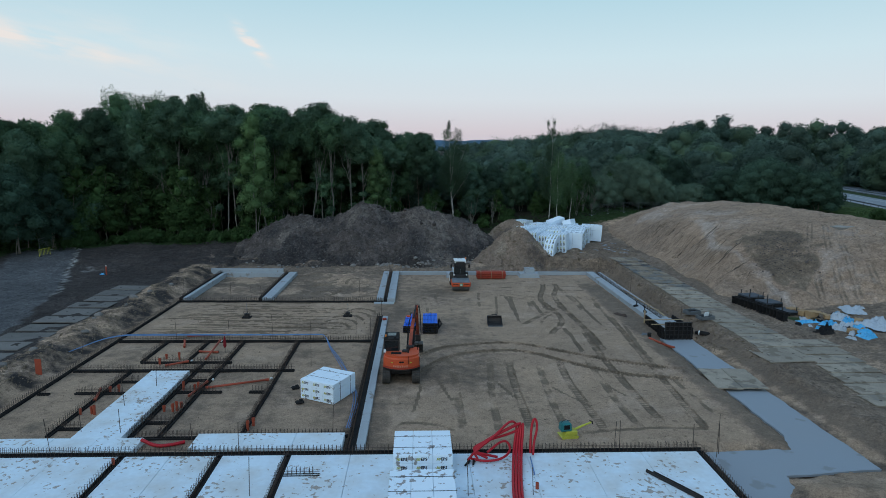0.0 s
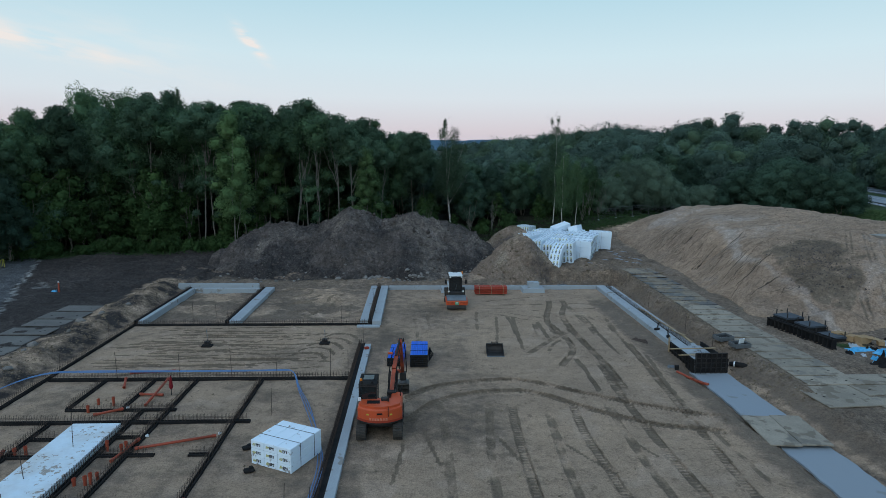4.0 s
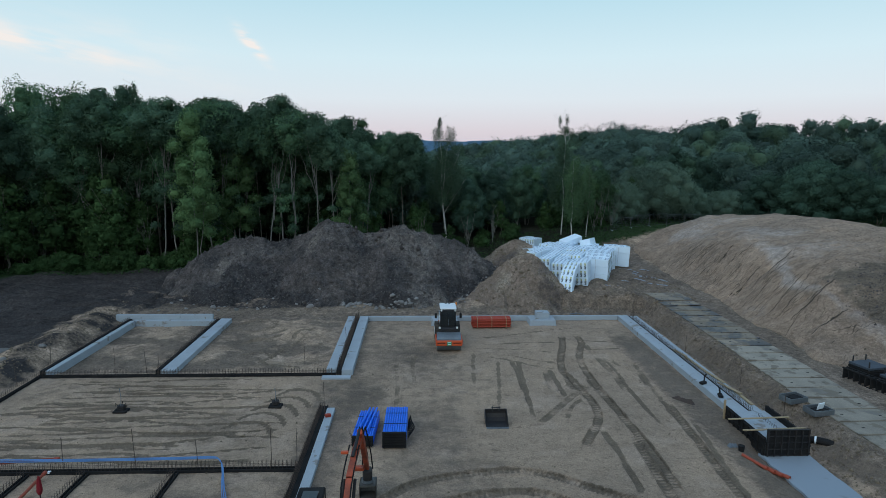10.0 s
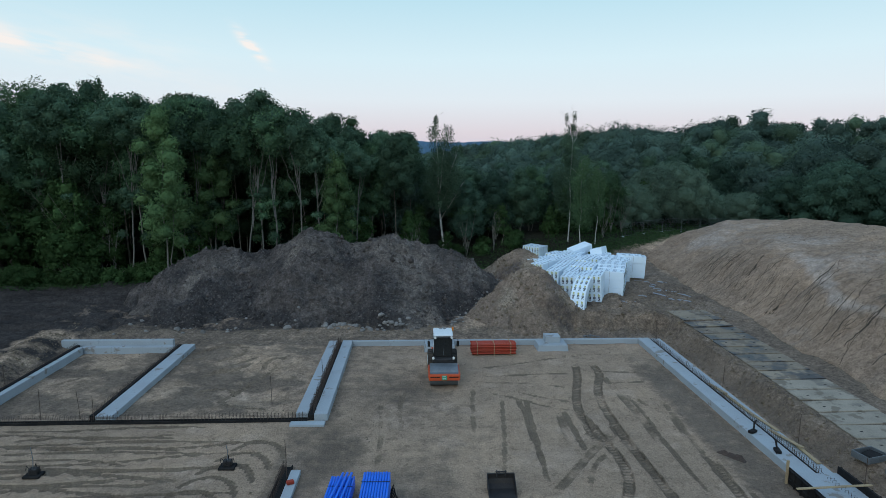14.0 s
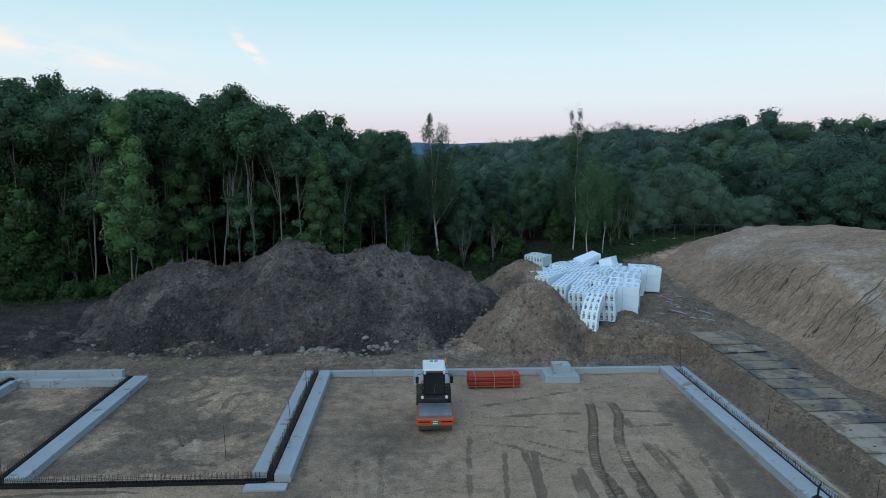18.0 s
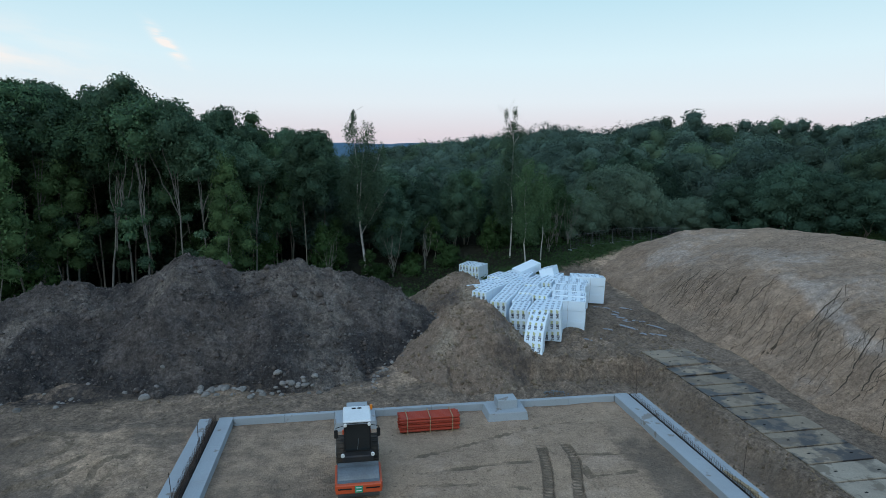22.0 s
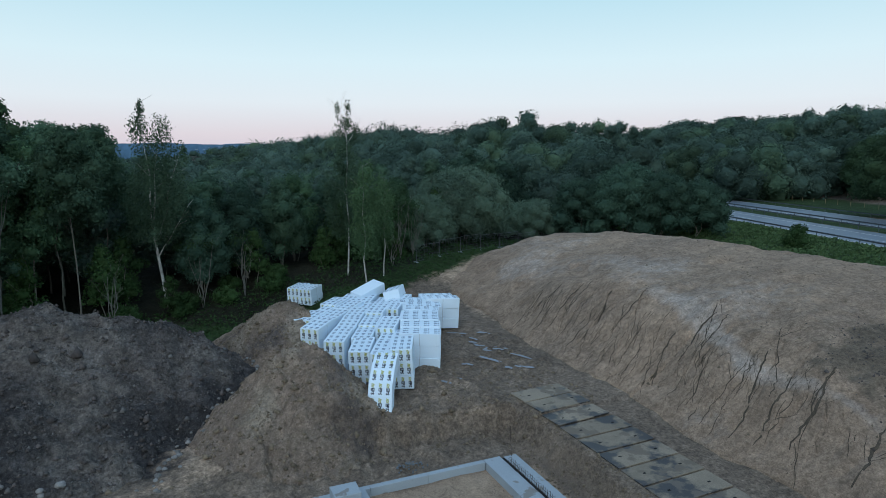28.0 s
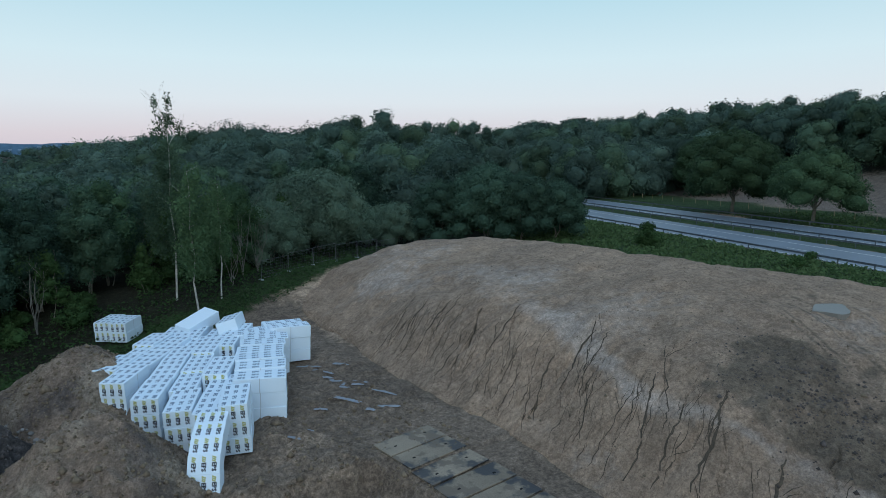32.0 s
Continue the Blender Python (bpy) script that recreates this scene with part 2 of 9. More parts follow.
# the mound's crack layer darkens the grooves: their shade put into the colour
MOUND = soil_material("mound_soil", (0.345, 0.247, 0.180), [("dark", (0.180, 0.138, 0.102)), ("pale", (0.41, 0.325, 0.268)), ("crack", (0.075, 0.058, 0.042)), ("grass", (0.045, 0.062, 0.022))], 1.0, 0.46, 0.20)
CRACK_SHADE = material("crack_soil", (0.085, 0.064, 0.046), 0.95, 0, 9, 0.3, 1.2, 0.3, None, 0.2, space="World")
CONCRETE = material("cast_concrete", (0.33, 0.37, 0.40), 0.85, 0, 30, 0.10, 0.7, 0.22, (0.28, 0.29, 0.30), 0.2, space="World")
BLINDING = material("blinding_concrete", (0.25, 0.285, 0.32), 0.8, 0, 20, 0.06, 0.35, 0.18, (0.26, 0.28, 0.30), 0.15, space="World")
EPS = material("white_eps", (0.72, 0.83, 0.92), 0.7, 0, 60, 0.03, 0.8, 0.08, (0.66, 0.72, 0.77), 0.1)
EPS_FLOOR = material("white_eps_board", (0.62, 0.73, 0.81), 0.7, 0, 4, 0.06, 0.6, 0.3, (0.50, 0.48, 0.44), 0.1, space="World")
BARK = material("grey_bark", (0.20, 0.18, 0.15), 0.9, 0, 14, 0.35, 1.5, 0.3, (0.09, 0.085, 0.06), 0.5)
PALE_BARK = material("pale_bark", (0.170, 0.165, 0.150), 0.9, 0, 14, 0.3, 1.0, 0.35, (0.13, 0.125, 0.10), 0.5)
BIRCH_BARK = material("birch_bark", (0.52, 0.50, 0.46), 0.8, 0, 9, 0.3, 2.5, 0.35, (0.08, 0.07, 0.06), 0.3)


def leaf_material(name, colour, warm):
    m = bpy.data.materials.new(name)
    m.use_nodes = True
    t = m.node_tree
    b = t.nodes["Principled BSDF"]
    b.inputs["Roughness"].default_value = 0.75
    b.inputs["Specular IOR Level"].default_value = 0.06
    geo, info = t.nodes.new("ShaderNodeNewGeometry"), t.nodes.new("ShaderNodeObjectInfo")
    x = t.nodes.new("ShaderNodeMixRGB")
    x.inputs[1].default_value, x.inputs[2].default_value = (*colour, 1), (*warm, 1)
    r = t.nodes.new("ShaderNodeMapRange")
    r.inputs[1].default_value, r.inputs[4].default_value = 0.3, 0.75
    t.links.new(geo.outputs["Random Per Island"], r.inputs[0])
    t.links.new(r.outputs[0], x.inputs[0])
    h = t.nodes.new("ShaderNodeHueSaturation")
    v = t.nodes.new("ShaderNodeMapRange")
    v.inputs[3].default_value, v.inputs[4].default_value = 0.68, 1.38
    t.links.new(info.outputs["Random"], v.inputs[0])
    tone, both = t.nodes.new("ShaderNodeAttribute"), t.nodes.new("ShaderNodeMath")
    tone.attribute_name = "tone"
    t.links.new(v.outputs[0], both.inputs[0])
    t.links.new(tone.outputs["Fac"], both.inputs[1])
    t.links.new(both.outputs[0], h.inputs["Value"])
    t.links.new(x.outputs[0], h.inputs["Color"])
    t.links.new(h.outputs[0], b.inputs["Base Color"])
    thin = t.nodes.new("ShaderNodeBsdfTranslucent")
    t.links.new(h.outputs[0], thin.inputs[0])
    ms = t.nodes.new("ShaderNodeMixShader")
    ms.inputs[0].default_value = 0.24
    t.links.new(b.outputs[0], ms.inputs[1])
    t.links.new(thin.outputs[0], ms.inputs[2])
    t.links.new(ms.outputs[0], t.nodes["Material Output"].inputs["Surface"])
    return m


LEAF = leaf_material("broad_leaves", (0.062, 0.120, 0.067), (0.102, 0.171, 0.079))
LEAF_LIGHT = leaf_material("light_leaves", (0.058, 0.105, 0.052), (0.085, 0.138, 0.062))
LEAF_MAPLE = leaf_material("young_maple_leaves", (0.084, 0.150, 0.064), (0.120, 0.188, 0.077))
LEAF_BIRCH = leaf_material("birch_leaves", (0.060, 0.104, 0.064), (0.088, 0.135, 0.078))
LEAF_WILLOW = leaf_material("willow_leaves", (0.080, 0.126, 0.090), (0.115, 0.162, 0.112))
LEAF_DARK = leaf_material("dark_leaves", (0.064, 0.118, 0.076), (0.095, 0.152, 0.088))
LEAF_WEED = leaf_material("weed_leaves", (0.040, 0.080, 0.029), (0.064, 0.108, 0.038))
LEAF_OAK = leaf_material("oak_leaves", (0.044, 0.079, 0.042), (0.068, 0.109, 0.052))
LEAF_COOL = leaf_material("cool_leaves", (0.042, 0.080, 0.057), (0.062, 0.106, 0.069))
# bluish greens for the far woods: distance haze put into the leaf colour
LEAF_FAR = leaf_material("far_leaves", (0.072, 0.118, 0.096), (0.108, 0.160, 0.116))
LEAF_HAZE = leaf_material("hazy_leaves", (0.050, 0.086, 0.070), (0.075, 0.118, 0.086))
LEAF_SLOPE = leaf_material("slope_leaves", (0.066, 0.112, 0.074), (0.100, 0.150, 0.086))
LEAF_GRASS = leaf_material("verge_grass", (0.058, 0.098, 0.040), (0.090, 0.130, 0.055))


def plate_material(name, pale, wet, share):
    """Worn plate: pale dusty boards with sharp-edged dark wet patches that shine."""
    m = material(name, pale, 0.8, 0, 14, 0.16, 0.9, 0.3, tuple(c * 0.62 for c in pale), 0.25, per_object=0.14, space="World")
    t = m.node_tree
    b = t.nodes["Principled BSDF"]
    source = b.inputs["Base Color"].links[0].from_socket
    n = t.nodes.new("ShaderNodeTexNoise")
    n.inputs["Scale"].default_value, n.inputs["Detail"].default_value, n.inputs["Roughness"].default_value = 0.5, 6, 0.6
    t.links.new(t.nodes.new("ShaderNodeNewGeometry").outputs["Position"], n.inputs["Vector"])
    r = t.nodes.new("ShaderNodeMapRange")
    r.inputs[1].default_value, r.inputs[2].default_value, r.inputs[4].default_value = share, share + 0.07, 0.9
    t.links.new(n.outputs["Fac"], r.inputs[0])
    x = t.nodes.new("ShaderNodeMixRGB")
    x.inputs[2].default_value = (*wet, 1)
    t.links.new(r.outputs[0], x.inputs[0])
    t.links.new(source, x.inputs[1])
    t.links.new(x.outputs[0], b.inputs["Base Color"])
    g = t.nodes.new("ShaderNodeMapRange")
    g.inputs[3].default_value, g.inputs[4].default_value = 0.82, 0.35
    t.links.new(r.outputs[0], g.inputs[0])
    t.links.new(g.outputs[0], b.inputs["Roughness"])
    return m


def scuffed(m, colour, scale, share):
    """Lay small sharp scuffs of dirt over a material."""
    t = m.node_tree
    b = t.nodes["Principled BSDF"]
    source = b.inputs["Base Color"].links[0].from_socket
    where, specks = t.nodes.new("ShaderNodeTexNoise"), t.nodes.new("ShaderNodeTexNoise")
    pos = t.nodes.new("ShaderNodeNewGeometry").outputs["Position"]
    for n, s, d in ((where, 0.45, 3), (specks, scale, 5)):
        n.inputs["Scale"].default_value, n.inputs["Detail"].default_value = s, d
        t.links.new(pos, n.inputs["Vector"])
    both = t.nodes.new("ShaderNodeMath")
    both.operation = "MULTIPLY_ADD"
    both.inputs[1].default_value = 0.55
    t.links.new(where.outputs["Fac"], both.inputs[0])
    t.links.new(specks.outputs["Fac"], both.inputs[2])
    r = t.nodes.new("ShaderNodeMapRange")
    r.inputs[1].default_value, r.inputs[2].default_value, r.inputs[4].default_value = share, share + 0.05, 0.75
    t.links.new(both.outputs[0], r.inputs[0])
    x = t.nodes.new("ShaderNodeMixRGB")
    x.inputs[2].default_value = (*colour, 1)
    t.links.new(r.outputs[0], x.inputs[0])
    t.links.new(source, x.inputs[1])
    t.links.new(x.outputs[0], b.inputs["Base Color"])


scuffed(EPS_FLOOR, (0.24, 0.17, 0.11), 4.4, 0.90)
scuffed(CONCRETE, (0.20, 0.17, 0.14), 1.6, 0.92)
scuffed(BLINDING, (0.20, 0.21, 0.215), 0.7, 0.90)


# ---- building helpers ----
class Shape:
    """Collects vertices and faces of one part."""

    def __init__(self):
        self.v, self.f = [], []

    def add(self, verts, faces):
        n = len(self.v)
        self.v += [tuple(p) for p in verts]
        self.f += [tuple(n + i for i in f) for f in faces]
        return self

    def box(self, x, y, z, sx, sy, sz, bevel=0.02, rz=0.0, ry=0.0, rx=0.0, taper=1.0):
        """A box with chamfered edges, centred on x, y, z; taper narrows its top."""
        h = (sx / 2, sy / 2, sz / 2)
        b = min(bevel, 0.45 * min(sx, sy, sz))
        verts, index = [], {}
        for cx in (-1, 1):
            for cy in (-1, 1):
                for cz in (-1, 1):
                    for axis in range(3):
                        p = [c * (h[i] - (0 if i == axis else b)) for i, c in enumerate((cx, cy, cz))]
                        if cz > 0:
                            p[0] *= taper
                            p[1] *= taper
                        index[cx, cy, cz, axis] = len(verts)
                        verts.append(p)
        faces = []
        for axis in range(3):
            o = [a for a in range(3) if a != axis]
            for s in (-1, 1):
                loop = []
                for a, c in ((-1, -1), (1, -1), (1, 1), (-1, 1)):
                    k = [0, 0, 0]
                    k[axis], k[o[0]], k[o[1]] = s, a, c
                    loop.append(index[(*k, axis)])
                faces.append(loop)
            for a in (-1, 1):
                for c in (-1, 1):
                    k0, k1 = [0, 0, 0], [0, 0, 0]
                    k0[axis], k1[axis] = -1, 1
                    k0[o[0]] = k1[o[0]] = a
                    k0[o[1]] = k1[o[1]] = c
                    faces.append([index[(*k0, o[0])], index[(*k1, o[0])], index[(*k1, o[1])], index[(*k0, o[1])]])
        for cx in (-1, 1):
            for cy in (-1, 1):
                for cz in (-1, 1):
                    faces.append([index[cx, cy, cz, a] for a in range(3)])
        m = pose(x, y, z, rx, ry, rz)
        return self.add([m @ Vector(p) for p in verts], faces)

    def tube(self, points, radius, seg=8, caps=True):
        """A round bar along points; radius is one number or one for each point."""
        pts = [Vector(p) for p in points]
        rad = [radius] * len(pts) if isinstance(radius, (int, float)) else list(radius)
        rings, side = [], None
        for i, p in enumerate(pts):
            d = (pts[min(i + 1, len(pts) - 1)] - pts[max(i - 1, 0)]).normalized()
            if side is None:
                side = d.cross(Vector((0, 0, 1)) if abs(d.z) < 0.9 else Vector((1, 0, 0))).normalized()
            side = (side - d * side.dot(d)).normalized()
            up = d.cross(side)
            rings.append([p + rad[i] * (math.cos(a) * side + math.sin(a) * up) for a in (2 * math.pi * k / seg for k in range(seg))])
        verts = [q for r in rings for q in r]
        faces = [[i * seg + k, i * seg + (k + 1) % seg, (i + 1) * seg + (k + 1) % seg, (i + 1) * seg + k] for i in range(len(pts) - 1) for k in range(seg)]
        if caps:
            faces += [list(range(seg))[::-1], [(len(pts) - 1) * seg + k for k in range(seg)]]
        return self.add(verts, faces)

    def rod(self, p0, p1, r, seg=6):
        return self.tube([p0, p1], r, seg)

    def prism(self, outline, axis, lo, hi):
        """An outline of (a, b) pairs swept along an axis; a, b are the other two axes in order."""
        def at(a, b, c):
            return {"x": (c, a, b), "y": (a, c, b), "z": (a, b, c)}[axis]
        n = len(outline)
        verts = [at(a, b, lo) for a, b in outline] + [at(a, b, hi) for a, b in outline]
        faces = [list(range(n))[::-1], list(range(n, 2 * n))] + [[i, (i + 1) % n, n + (i + 1) % n, n + i] for i in range(n)]
        return self.add(verts, faces)

    def pipe(self, p0, p1, r, wall, seg=14):
        """An open pipe with a visible bore."""
        p0, p1 = Vector(p0), Vector(p1)
        d = (p1 - p0).normalized()
        side = d.cross(Vector((0, 0, 1)) if abs(d.z) < 0.9 else Vector((1, 0, 0))).normalized()
        up = d.cross(side)
        def ring(p, q):
            return [p + q * (math.cos(2 * math.pi * k / seg) * side + math.sin(2 * math.pi * k / seg) * up) for k in range(seg)]
        verts = ring(p0, r) + ring(p1, r) + ring(p1, r - wall) + ring(p0, r - wall)
        faces = [[a * seg + k, a * seg + (k + 1) % seg, ((a + 1) % 4) * seg + (k + 1) % seg, ((a + 1) % 4) * seg + k] for a in range(4) for k in range(seg)]
        return self.add(verts, faces)

    def mesh(self, name, mat, smooth=False):
        me = bpy.data.meshes.new(name)
        me.from_pydata(self.v, [], self.f)
        me.materials.append(mat)
        me.update()
        bm = bmesh.new()
        bm.from_mesh(me)
        bmesh.ops.recalc_face_normals(bm, faces=bm.faces)
        bm.to_mesh(me)
        bm.free()
        if smooth:
            me.polygons.foreach_set("use_smooth", [True] * len(me.polygons))
        return me


def part(name, shape, mat, parent, label="", smooth=False, at=None):
    """One mesh object under a thing or a part. shape: a Shape, or a mesh to share."""
    me = shape.mesh(name, mat, smooth) if isinstance(shape, Shape) else shape
    ob = new(name, me)
    ob.parent = parent
    if at is not None:
        ob.matrix_local = at
    if label:
        tagged(ob, label)
    return ob


def thing(name, m, label, category, group="", kind=""):
    ob = new(name)
    ob.empty_display_size = 0.3
    ob.matrix_world = m
    return tagged(ob, label, category, group, kind)


def solid(name, shape, mat, label, category, m=None, group="", kind="", smooth=False):
    """A thing that is one mesh."""
    ob = new(name, shape.mesh(name, mat, smooth))
    if m is not None:
        ob.matrix_world = m
    return tagged(ob, label, category, group, kind)


def quick_mesh(name, verts, faces, mats, attributes=(), smooth=True):
    """A mesh from numpy arrays of vertices and quads."""
    me = bpy.data.meshes.new(name)
    verts, faces = np.asarray(verts, np.float32), np.asarray(faces, np.int32)
    k = faces.shape[1]
    me.vertices.add(len(verts))
    me.vertices.foreach_set("co", verts.ravel())
    me.loops.add(faces.size)
    me.loops.foreach_set("vertex_index", faces.ravel())
    me.polygons.add(len(faces))
    me.polygons.foreach_set("loop_start", np.arange(0, faces.size, k, dtype=np.int32))
    me.polygons.foreach_set("loop_total", np.full(len(faces), k, np.int32))
    if smooth:
        me.polygons.foreach_set("use_smooth", np.ones(len(faces), bool))
    for mt in mats:
        me.materials.append(mt)
    me.update(calc_edges=True)
    for key, values in attributes:
        me.attributes.new(key, "FLOAT", "POINT").data.foreach_set("value", np.asarray(values, np.float32).ravel())
    return me


def lattice(x, y, seed=0):
    """Smooth value noise in -1..1 on arrays."""
    xi, yi = np.floor(x).astype(np.int64), np.floor(y).astype(np.int64)
    fx, fy = x - xi, y - yi
    fx, fy = fx * fx * (3 - 2 * fx), fy * fy * (3 - 2 * fy)

    def h(a, b):
        n = (a * 374761393 + b * 668265263 + seed * 1442695041) & 0xFFFFFFFF
        n = ((n ^ (n >> 13)) * 1274126177) & 0xFFFFFFFF
        return ((n ^ (n >> 16)) & 0xFFFF) / 32767.5 - 1
    return (h(xi, yi) * (1 - fx) + h(xi + 1, yi) * fx) * (1 - fy) + (h(xi, yi + 1) * (1 - fx) + h(xi + 1, yi + 1) * fx) * fy


def rough_noise(x, y, scale, octaves=4, seed=0, gain=0.5):
    total, amp = 0.0, 1.0
    for k in range(octaves):
        total = total + amp * lattice(x * scale, y * scale, seed + 17 * k)
        scale, amp = scale * 2.03, amp * gain
    return total


def ease(a, b, v):
    t = np.clip((v - a) / (b - a), 0, 1)
    return t * t * (3 - 2 * t)


def grid_faces(nx, ny):
    i = (np.arange(ny - 1)[:, None] * nx + np.arange(nx - 1)[None, :]).ravel()
    return np.stack([i, i + 1, i + nx + 1, i + nx], 1)


# ---- the ground: one sheet from the building pit to the horizon ----
# wheel and roller tracks on the sand, as lines in plan
TRACKS = [
    (0.30, 0.045, [(11.7, 73.8), (11.2, 70.5), (10.2, 67.4), (9.7, 64.8), (9.7, 61.9), (9.7, 60.4)]),
    (0.30, 0.045, [(12.8, 73.4), (13.0, 71.2), (11.8, 68.1), (11.4, 65.3), (11.4, 62.9), (11.4, 60.3)]),
    (0.26, 0.030, [(12.9, 70.5), (13.1, 68.4), (13.1, 65.9), (13.2, 63.4), (13.1, 60.8), (13.2, 60.2)]),
    (0.24, 0.020, [(12.9, 68.1), (13.8, 66.9), (14.4, 65.2), (15.1, 64.0), (14.9, 61.7), (14.6, 60.2)]),
    (0.20, 0.030, [(4.1, 68.2), (5.6, 67.4), (7.0, 66.3), (8.3, 65.4), (9.5, 65.0)]),
    (0.18, 0.025, [(6.6, 67.9), (8.3, 66.8), (9.5, 66.4)]),
    (0.16, 0.030, [(6.3, 66.9), (6.4, 64.0), (6.2, 60.5)]),
    (0.26, 0.040, [(8.6, 65.1), (8.3, 62.8), (8.2, 60.4)]),
    (0.22, 0.030, [(8.4, 60.9), (10.0, 62.3)]),
    (0.18, 0.030, [(3.7, 72.3), (7.2, 73.3), (10.5, 74.7), (13.6, 75.6), (15.8, 75.0)]),
    (0.18, 0.020, [(3.7, 69.9), (5.9, 69.7), (8.6, 69.3), (10.1, 68.5)]),
    (0.18, 0.030, [(4.0, 70.8), (7.6, 71.2), (10.8, 71.3)]),
    (0.16, 0.025, [(13.1, 69.4), (15.5, 69.5)]),
    (0.16, 0.025, [(13.1, 71.6), (15.8, 71.4)]),
    (0.20, 0.018, [(-0.8, 68.6), (-1.2, 65.8), (-0.9, 61.8)]),
    (0.18, 0.015, [(3.7, 69.2), (3.3, 65.6), (3.1, 61.7)]),
    (0.30, 0.050, [(11.1, 63.6), (11.4, 60.0), (11.6, 56.2), (11.7, 52.7), (11.6, 49.6), (11.5, 48.0)]),
    (0.30, 0.050, [(9.8, 64.2), (10.2, 61.0), (10.4, 58.1), (9.9, 56.0), (8.8, 54.1), (8.0, 52.5)]),
    (0.16, 0.020, [(13.3, 67.8), (13.7, 65.3), (13.4, 61.4), (13.4, 57.7), (13.5, 55.4)]),
    (0.24, 0.030, [(15.5, 66.4), (15.1, 61.7), (14.7, 57.1), (14.6, 52.9), (14.3, 49.5)]),
    (0.18, 0.035, [(6.8, 66.4), (6.4, 61.1), (6.2, 56.6)]),
    (0.26, 0.030, [(11.2, 62.0), (9.2, 59.9), (7.3, 57.1), (6.1, 55.6)]),
    (0.22, 0.030, [(10.1, 59.8), (8.9, 58.5), (8.2, 56.7), (7.6, 55.0)]),
    (0.20, 0.035, [(8.8, 65.4), (8.8, 62.2), (8.8, 60.1)]),
    (0.24, 0.035, [(9.8, 55.1), (9.9, 52.4), (9.8, 49.6), (9.7, 48.1)]),
    (0.18, 0.015, [(-2.4, 66.8), (-2.0, 60.3), (-2.3, 55.4)]),
    (0.16, 0.012, [(5.3, 66.7), (4.6, 60.2), (3.9, 56.0)]),
    (0.36, 0.070, [(-3.2, 47.0), (-1.5, 49.2), (0.1, 50.0), (2.1, 50.5), (4.2, 50.7), (5.7, 50.3), (7.8, 48.7), (9.4, 47.7), (11.0, 46.7), (12.9, 45.7), (14.7, 44.9), (16.6, 44.3)]),
    (0.36, 0.070, [(-2.9, 43.6), (-1.6, 46.3), (-0.0, 47.8), (1.9, 48.5), (3.9, 48.8), (5.4, 48.5), (7.3, 46.7), (9.6, 44.7), (11.9, 43.3), (13.9, 43.0), (15.6, 42.3)]),
    (0.26, 0.025, [(-0.7, 46.9), (-0.5, 42.7), (-0.5, 38.6), (-0.5, 34.9)]),
    (0.26, 0.025, [(2.4, 47.3), (1.9, 42.6), (1.6, 38.6), (1.5, 34.8)]),
    (0.30, 0.035, [(3.7, 46.8), (3.4, 41.8), (3.4, 38.5), (3.3, 34.8)]),
    (0.26, 0.035, [(5.8, 46.3), (5.5, 42.5), (5.3, 39.1), (5.3, 36.2), (5.3, 35.0)]),
    (0.30, 0.035, [(7.5, 46.9), (7.1, 42.5), (7.3, 39.0), (7.4, 36.2), (7.4, 34.9)]),
    (0.26, 0.030, [(9.6, 46.7), (9.5, 43.6), (9.4, 41.0), (9.4, 37.8), (9.6, 35.1)]),
    (0.30, 0.040, [(11.4, 54.7), (10.9, 47.6), (10.9, 43.2), (10.9, 38.9), (11.1, 35.6)]),
    (0.28, 0.035, [(15.1, 59.1), (14.5, 52.0), (14.0, 45.7), (13.6, 40.9), (13.3, 36.5), (13.2, 34.9)]),
    (0.24, 0.025, [(15.5, 56.0), (14.4, 47.6), (14.4, 42.7), (14.6, 39.2), (14.7, 36.5)]),
    (0.13, 0.030, [(-1.9, 44.1), (-1.3, 40.9), (-0.7, 38.3)]),
    (0.13, 0.025, [(-2.8, 42.3), (-3.0, 39.6), (-3.4, 37.0)]),
    (0.13, 0.030, [(2.1, 43.0), (2.8, 40.6), (3.4, 38.7)]),
    (0.13, 0.030, [(5.9, 41.2), (6.8, 39.5), (7.6, 38.3)]),
    (0.13, 0.025, [(9.5, 41.5), (10.3, 39.8)]),
    (0.20, 0.030, [(-4.7, 35.9), (-3.4, 36.2), (-1.8, 35.9), (-0.7, 34.8)]),
    (0.18, 0.030, [(5.7, 34.6), (8.5, 35.1), (11.3, 35.3), (13.8, 35.0)]),
    (0.20, 0.03, [(-24.6, 70.5), (-23.2, 72.5), (-21.3, 75.5)]),
    (0.20, 0.03, [(-16.1, 70.5), (-14.2, 73.5), (-11.8, 76.0)]),
    (0.20, 0.03, [(-12.9, 66.0), (-11.6, 70.5), (-9.7, 75.0)]),
]
lines = random.Random(5)
for k in range(25):
    y0 = 52.0 + k * 0.46 + lines.uniform(-0.2, 0.2)
    x0, x1 = lines.uniform(-26.3, -22), lines.uniform(-14, -7.6)
    n = 7
    TRACKS.append((lines.choice((0.09, 0.12, 0.16)), 0.05, [(x0 + (x1 - x0) * i / n, y0 + 0.22 * math.sin(i * 0.9 + k * 1.7) + 0.9 * (i / n) ** 3 * math.sin(k * 2.1)) for i in range(n + 1)]))
for k in range(5):
    a = [(-10.5 + 0.5 * k + 1.6 * math.cos(u), 54.5 + 1.2 * k + 2.2 * math.sin(u)) for u in (0.2, 0.8, 1.4, 2.0, 2.6)]
    TRACKS.append((0.15, 0.04, a))


